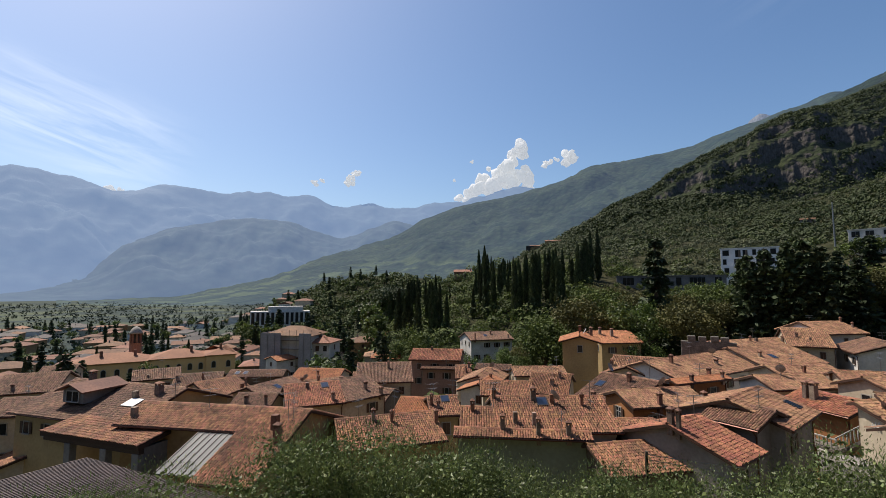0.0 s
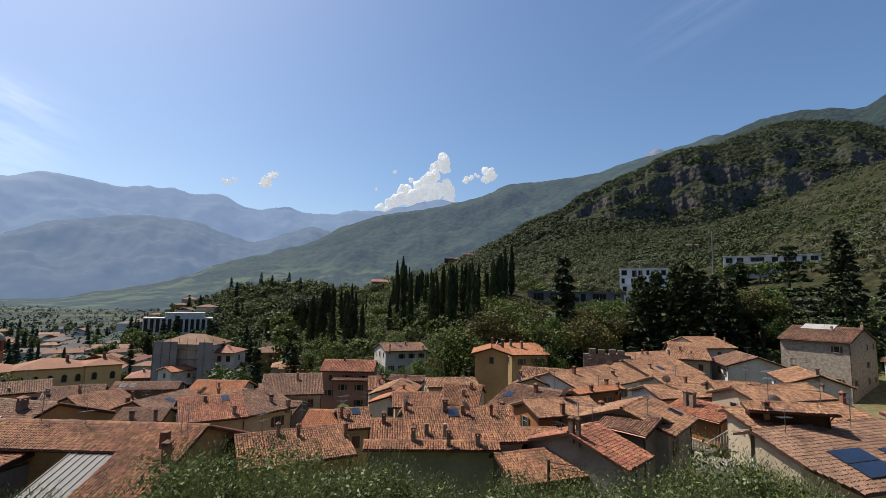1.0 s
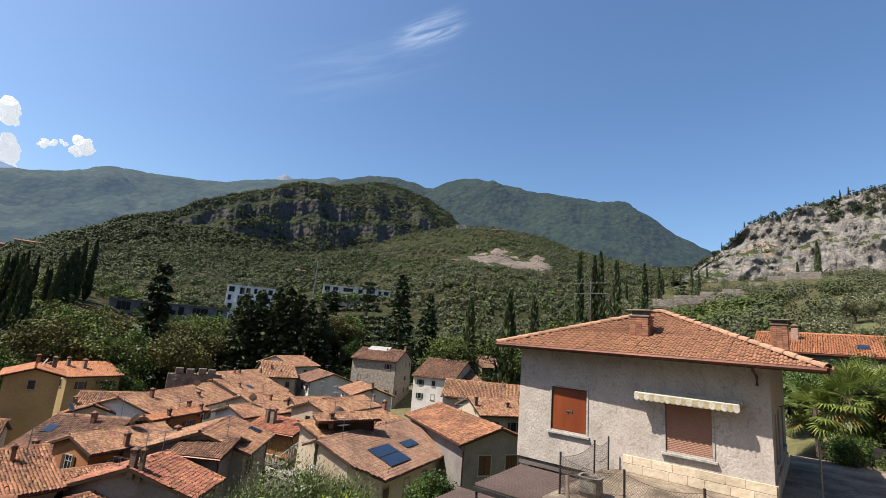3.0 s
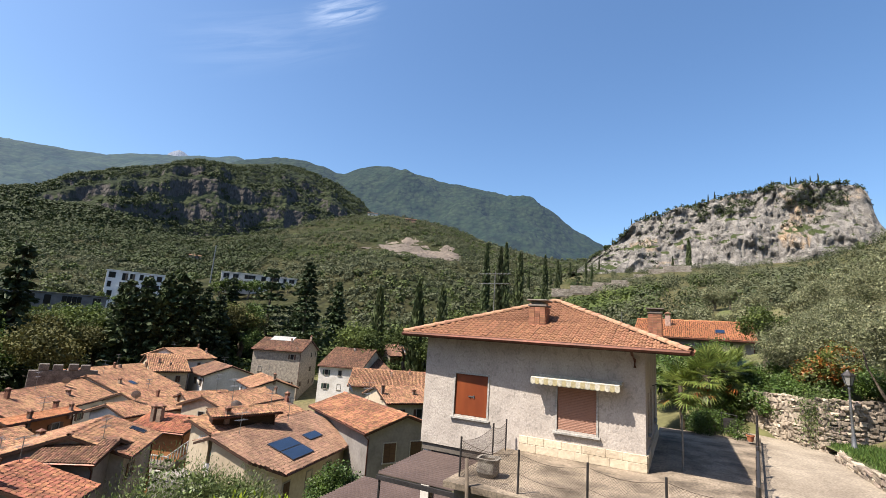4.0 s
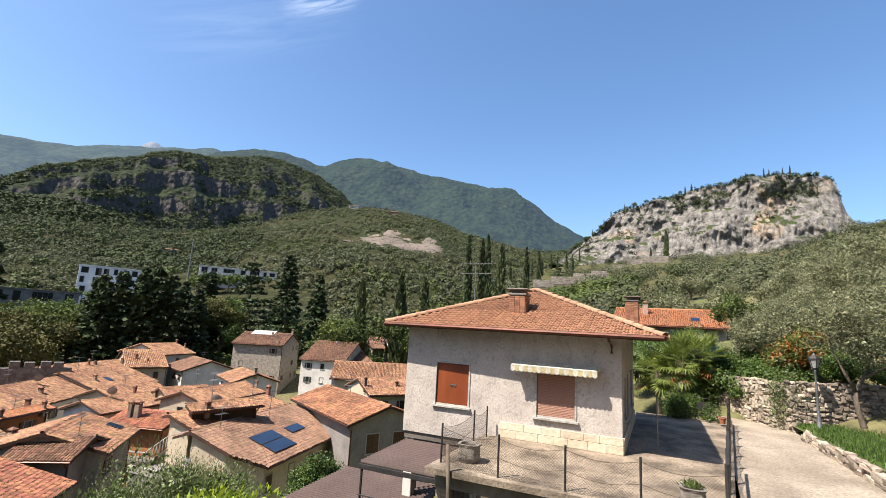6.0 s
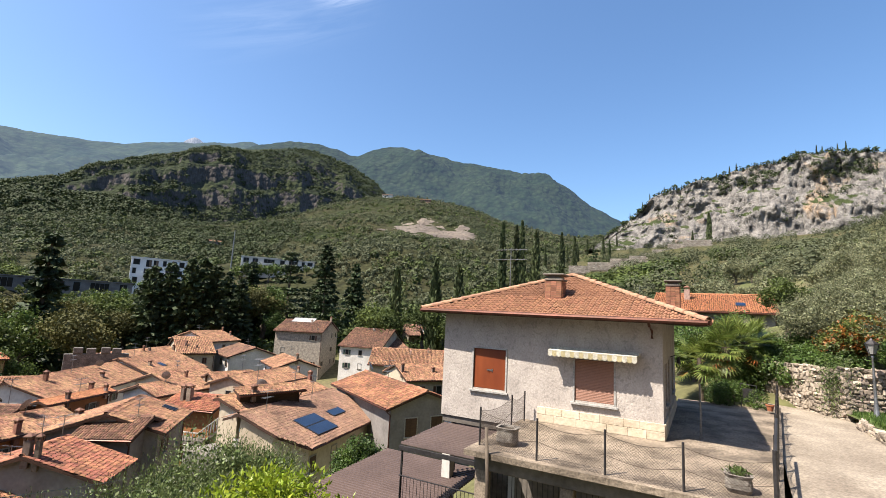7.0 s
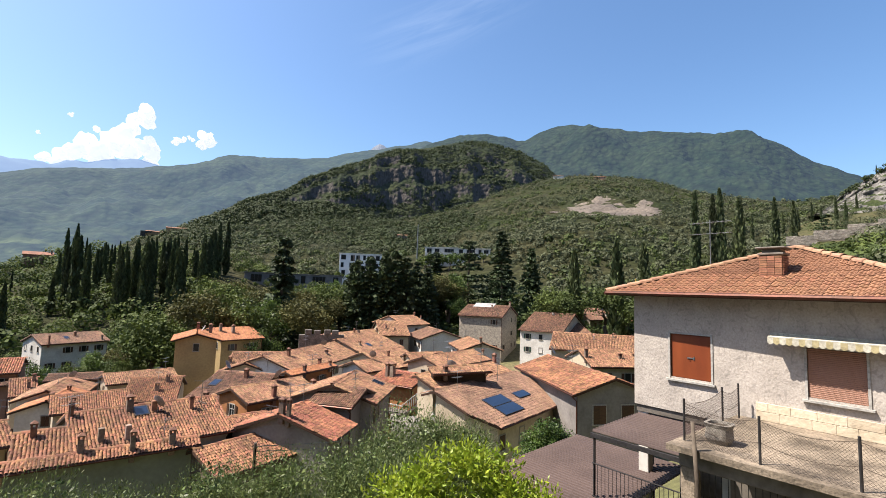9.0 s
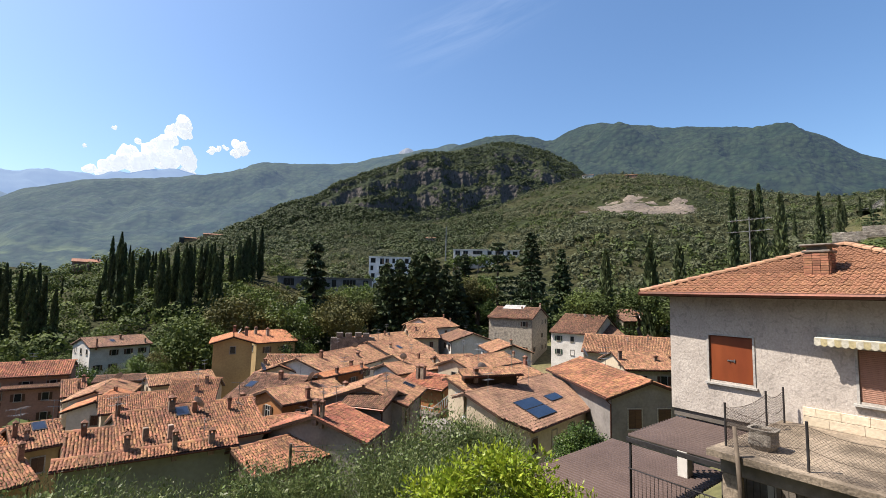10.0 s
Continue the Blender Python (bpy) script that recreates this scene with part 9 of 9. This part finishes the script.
MAT["apartment_shutter"] = mat("brown slatted shutter", (0.24, 0.18, 0.13), (0.19, 0.14, 0.10), scale=3, fine=12, var=0.1, bump=0.2)
MAT["frame_grey"] = mat("grey aluminium window frame", (0.32, 0.33, 0.34), rough=0.45, var=0.05, bump=0)
modern("apartment_block", "white modern apartment block with balconies and brown shutters", 121.0, 184.0, 5.5, -34, 19.5, 12, 10.8, "fresh_white", (
    ((0.06, 0.14, "w"), (0.27, 0.45, "b"), (0.60, 0.68, "w"), (0.78, 0.94, "b")),
    ((0.04, 0.10, "w"), (0.24, 0.34, "b"), (0.42, 0.50, "l"), (0.62, 0.74, "b"), (0.84, 0.92, "w")),
    ((0.04, 0.15, "w"), (0.26, 0.34, "l"), (0.39, 0.46, "l"), (0.56, 0.62, "w"), (0.72, 0.80, "w"), (0.86, 0.95, "w"))))
modern("terraced_block", "grey flat-roofed terraced building on the hillside", 86.0, 178.0, 0.5, -22, 38, 10, 4.6, "grey", (
    ((0.06, 0.17, "b"), (0.24, 0.30, "w"), (0.36, 0.50, "b"), (0.56, 0.61, "w"), (0.68, 0.82, "b"), (0.90, 0.96, "w")),))
modern("terraced_block", "grey flat-roofed terraced building with wide windows", 118.0, 153.0, -1.0, -40, 24, 10, 8.0, "grey", (
    ((0.08, 0.22, "w"), (0.40, 0.52, "w"), (0.72, 0.92, "b")), ((0.05, 0.20, "b"), (0.34, 0.42, "w"), (0.52, 0.62, "w"), (0.66, 0.92, "b"))))
modern("long_hillside_house", "long low pale house on the hillside", 170.0, 168.6, 19.2, -44, 34, 9, 3.6, "white", (
    ((0.03, 0.10, "w"), (0.15, 0.22, "b"), (0.30, 0.44, "b"), (0.52, 0.58, "w"), (0.64, 0.76, "b"), (0.82, 0.86, "w"), (0.90, 0.97, "b")),))
modern("hill_villa", "pale flat-roofed villa under the crag", 320.0, -75.0, 49.0, -103, 20, 8, 3.4, "stonewall", (
    ((0.06, 0.2, "w"), (0.3, 0.42, "b"), (0.52, 0.58, "w"), (0.7, 0.9, "b")),))
for az, r, hw, c in ((62.2, 540, 14, "pink"), (2.2, 226, 9, "pink"), (11.2, 585, 16, "ochre"), (13.2, 590, 20, "ochre"), (57.4, 600, 14, "white"), (38.3, 400, 9, "grey")):
    x, y = polar(az, r)
    zg = surface_z(x, y) - EYE
    old_house(x, y, -az, hw, 4, zg + 4.0, 18, wall=c, tile="tile_brown" if c == "grey" else "tile_orange", tiles=False, chimneys=1, seed=int(r), base_z=zg - 1.0, label="small house standing high on the hillside")
# terraces of the old enclosure wall under the crag
for r_, hh, pts in ((190, 2.2, ((80.2, 5.9), (82.4, 6.3), (84.9, 6.8), (87, 7.2), (88.7, 7.4))), (300, 3.2, ((86.8, 7.2), (88.2, 7.5), (89.4, 7.7), (91, 8.4), (92.5, 8.9), (95.2, 9.1)))):
    for (a0, e0), (a1, e1) in zip(pts, pts[1:]):
        zz = EYE + math.tan(radians(min(e0, e1))) * r_ - 0.4
        stone_wall("enclosure_wall", "old grey stone wall climbing the slope", [polar(a0, r_), polar(a1, r_)], zz, hh + (max(e0, e1) - min(e0, e1)) * r_ * 0.00873, 0, int(a0), depth=0.8, size=(0.5, 1.3), face=-1, stone="old_stone")
# street pole and tower crane
mast = new("tall_pole", Shape().tube([(0, 0, 0), (0, 0, 15)], [0.3, 0.15], 8).mesh("tall_pole", MAT["metal_grey"]))
mast.matrix_basis = pose(*polar(40.2, 200), EYE + 14)
tagged(mast, "tall grey metal pole on the hillside", "pole")
cr_ = base("tower_crane", "small yellow and white folded building crane", "crane", pose(*polar(66.2, 150), surface_z(*polar(66.2, 150))))
MAT["crane"] = mat("yellow crane paint", (0.55, 0.33, 0.04), rough=0.5, bump=0)
part("mast", Shape().tube([(0, 0, 0), (0, 0, 9)], 0.35, 4), MAT["crane"], cr_)
part("jib", Shape().tube([(0, 0, 9), (6, -9, 7.4)], 0.3, 4), MAT["frame_white"], cr_, "white lattice jib")
# merlons of an old wall behind the roofs
MAT["ruin"] = mat("weathered grey masonry", (0.30, 0.275, 0.24), (0.17, 0.155, 0.135), scale=1.6, fine=8, var=0.3, bump=0.8, bump_scale=6, bump_dist=0.05)
old_wall = new("ruined_wall", Shape().box(-3.4, -0.3, -9, 3.4, 0.3, -1.05, cut=0.05).mesh("ruined_wall", MAT["ruin"]))
old_wall.matrix_basis = pose(36.8, 65.85, EYE - 6.25, 0, 0, -28)
tagged(old_wall, "weathered grey masonry wall of the old town", "wall", kind="structure")
for i, (x, y) in enumerate(((35.0, 66.8), (36.2, 66.2), (37.5, 65.4), (38.6, 64.9))):
    mer = new("merlon", Shape().box(-0.5, -0.34, -1.05, 0.5, 0.34, -0.28, cut=0.06).mesh("merlon", MAT["ruin"]))
    mer.matrix_basis = pose(x, y, EYE - 6.25 - 0.1 * (i % 2), 0, 0, -28)
    tagged(mer, "weathered grey stone merlon on the old wall", "merlon", "merlons of the town wall")

# ---- clouds ----
# part of the clouds' sunlit brightness is put in as emission
MAT["cloud"] = mat("cloud", (0.95, 0.95, 0.95), (0.9, 0.9, 0.92), rough=1.0, spec=0, scale=0.004, fine=0.02, var=0.03, bump=0, through_light=0.5, glow=(0.44, 0.46, 0.48))


def cloud(label, blobs, r, seed):
    """A heap of rounded lumps; blobs are (azimuth, elevation, radius in metres)."""
    bm = bmesh.new()
    rng = np.random.default_rng(seed)
    for az, el, rad in blobs:
        x, y = polar(az, r)
        c = Vector((x, y, EYE + r * math.tan(radians(el))))
        for k in range(7):
            o = Vector(rng.normal(size=3)) * rad * 0.5
            bmesh.ops.create_icosphere(bm, subdivisions=3, radius=rad * rng.uniform(0.35, 0.7), matrix=Matrix.Translation(c + o))
    for v in bm.verts:
        p = v.co
        v.co = p + Vector((noise.fractal(p * 0.012, 0.8, 2.2, 5), noise.fractal(p * 0.012 + Vector((9, 0, 0)), 0.8, 2.2, 5), noise.fractal(p * 0.012 + Vector((0, 9, 0)), 0.8, 2.2, 5))) * 26
    me = bpy.data.meshes.new("cloud")
    bm.to_mesh(me)
    bm.free()
    me.materials.append(MAT["cloud"])
    me.polygons.foreach_set("use_smooth", [True] * len(me.polygons))
    return tagged(new("cloud", me), label, "cloud", kind="structure")


cloud("large white heaped cloud above the ridge", [(3.2, 11.2, 90), (4.6, 12.2, 100), (6.0, 12.6, 120), (7.2, 14.2, 110), (8.4, 15.2, 110), (9.2, 16.6, 95), (9.8, 17.2, 60), (8.9, 13.4, 120), (10.3, 14.0, 60), (5.4, 13.4, 70), (10.2, 12.2, 70)], 4760, 1)
cloud("small white cloud", [(15.4, 15.4, 60), (16.0, 15.7, 45), (14.9, 15.1, 40)], 4760, 2)
cloud("small torn white cloud", [(12.4, 15.0, 26), (13.2, 15.2, 26), (13.9, 15.5, 18)], 4760, 3)
cloud("small white cloud", [(-11.6, 13.3, 44), (-11.0, 14.0, 36), (-12.0, 13.0, 30)], 4760, 4)
cloud("small torn white cloud", [(-15.9, 12.9, 26), (-15.0, 13.0, 22), (3.4, 15.7, 15), (1.2, 13.6, 14)], 4760, 5)
cloud("white cloud behind the far range", [(-36.5, 10.0, 40), (-35.6, 9.9, 50)], 4780, 6)


def cirrus(label, az, el, wide, high, lean, seed, strength):
    """A thin high ice cloud: a curved sheet, torn by noise."""
    m = bpy.data.materials.new("cirrus")
    m.use_nodes = True
    n, l = m.node_tree.nodes, m.node_tree.links
    tc, mp, no, rp = n.new("ShaderNodeTexCoord"), n.new("ShaderNodeMapping"), n.new("ShaderNodeTexNoise"), n.new("ShaderNodeMapRange")
    l.new(tc.outputs["UV"], mp.inputs["Vector"])
    mp.inputs["Scale"].default_value, mp.inputs["Location"].default_value = (2.2, 7.0, 1), (seed, 0, 0)
    l.new(mp.outputs["Vector"], no.inputs["Vector"])
    no.inputs["Scale"].default_value, no.inputs["Detail"].default_value, no.inputs["Roughness"].default_value, no.inputs["Distortion"].default_value = 1.0, 8, 0.6, 0.8
    l.new(no.outputs["Fac"], rp.inputs["Value"])
    rp.inputs["From Min"].default_value, rp.inputs["From Max"].default_value, rp.inputs["To Max"].default_value = 0.36, 0.78, strength
    # fade to the rim
    sx = n.new("ShaderNodeSeparateXYZ")
    l.new(tc.outputs["UV"], sx.inputs["Vector"])
    val = rp.outputs["Result"]
    for axis in ("X", "Y"):
        pp, q = n.new("ShaderNodeMath"), n.new("ShaderNodeMapRange")
        pp.operation = "PINGPONG"
        pp.inputs[1].default_value = 0.5
        l.new(sx.outputs[axis], pp.inputs[0])
        q.inputs["From Max"].default_value = 0.4
        q.interpolation_type = "SMOOTHSTEP"
        l.new(pp.outputs["Value"], q.inputs["Value"])
        mu = n.new("ShaderNodeMath")
        mu.operation = "MULTIPLY"
        l.new(val, mu.inputs[0])
        l.new(q.outputs["Result"], mu.inputs[1])
        val = mu.outputs["Value"]
    # the sheet glows by itself: its lit white is emission, not sunlight
    tr, em, mx = n.new("ShaderNodeBsdfTransparent"), n.new("ShaderNodeEmission"), n.new("ShaderNodeMixShader")
    em.inputs["Color"].default_value, em.inputs["Strength"].default_value = (0.93, 0.96, 1.0, 1), 0.95
    l.new(val, mx.inputs["Fac"])
    l.new(tr.outputs["BSDF"], mx.inputs[1])
    l.new(em.outputs["Emission"], mx.inputs[2])
    l.new(mx.outputs["Shader"], n["Material Output"].inputs["Surface"])
    s = Shape()
    for i in range(13):
        for j in range(5):
            a, b = (i / 12 - 0.5) * wide, (j / 4 - 0.5) * high
            x, y = polar(az + a * math.cos(lean) - b * math.sin(lean), 3600)
            s.v.append((x, y, EYE + 3600 * math.tan(radians(el + a * math.sin(lean) * 0.8 + b * math.cos(lean)))))
    s.f = [(i * 5 + j, i * 5 + j + 1, (i + 1) * 5 + j + 1, (i + 1) * 5 + j) for i in range(12) for j in range(4)]
    me = s.mesh("cirrus", m)
    uv = me.uv_layers.new(name="UVMap")
    for lp in me.loops:
        uv.data[lp.index].uv = (lp.vertex_index // 5 / 12, lp.vertex_index % 5 / 4)
    ob = tagged(new("cirrus_cloud", me), label, "cloud", kind="structure")
    return ob


cirrus("thin white cirrus streak", 51, 36.2, 13, 4.2, 0.42, 1.0, 0.25)
cirrus("faint trailing cirrus veil", 43, 31.5, 30, 8.0, 0.42, 2.6, 0.055)
cirrus("faint cirrus veil", -40, 16, 26, 12, -0.3, 4.2, 0.42)

for q in (*cyps, *firs, *far_firs, cedar, *broads, *far_broads, *slope_olives, *far_olives, *olives, *shrubs, *pines, lime, garden_shrub, *protos, *lows):
    bury(q)
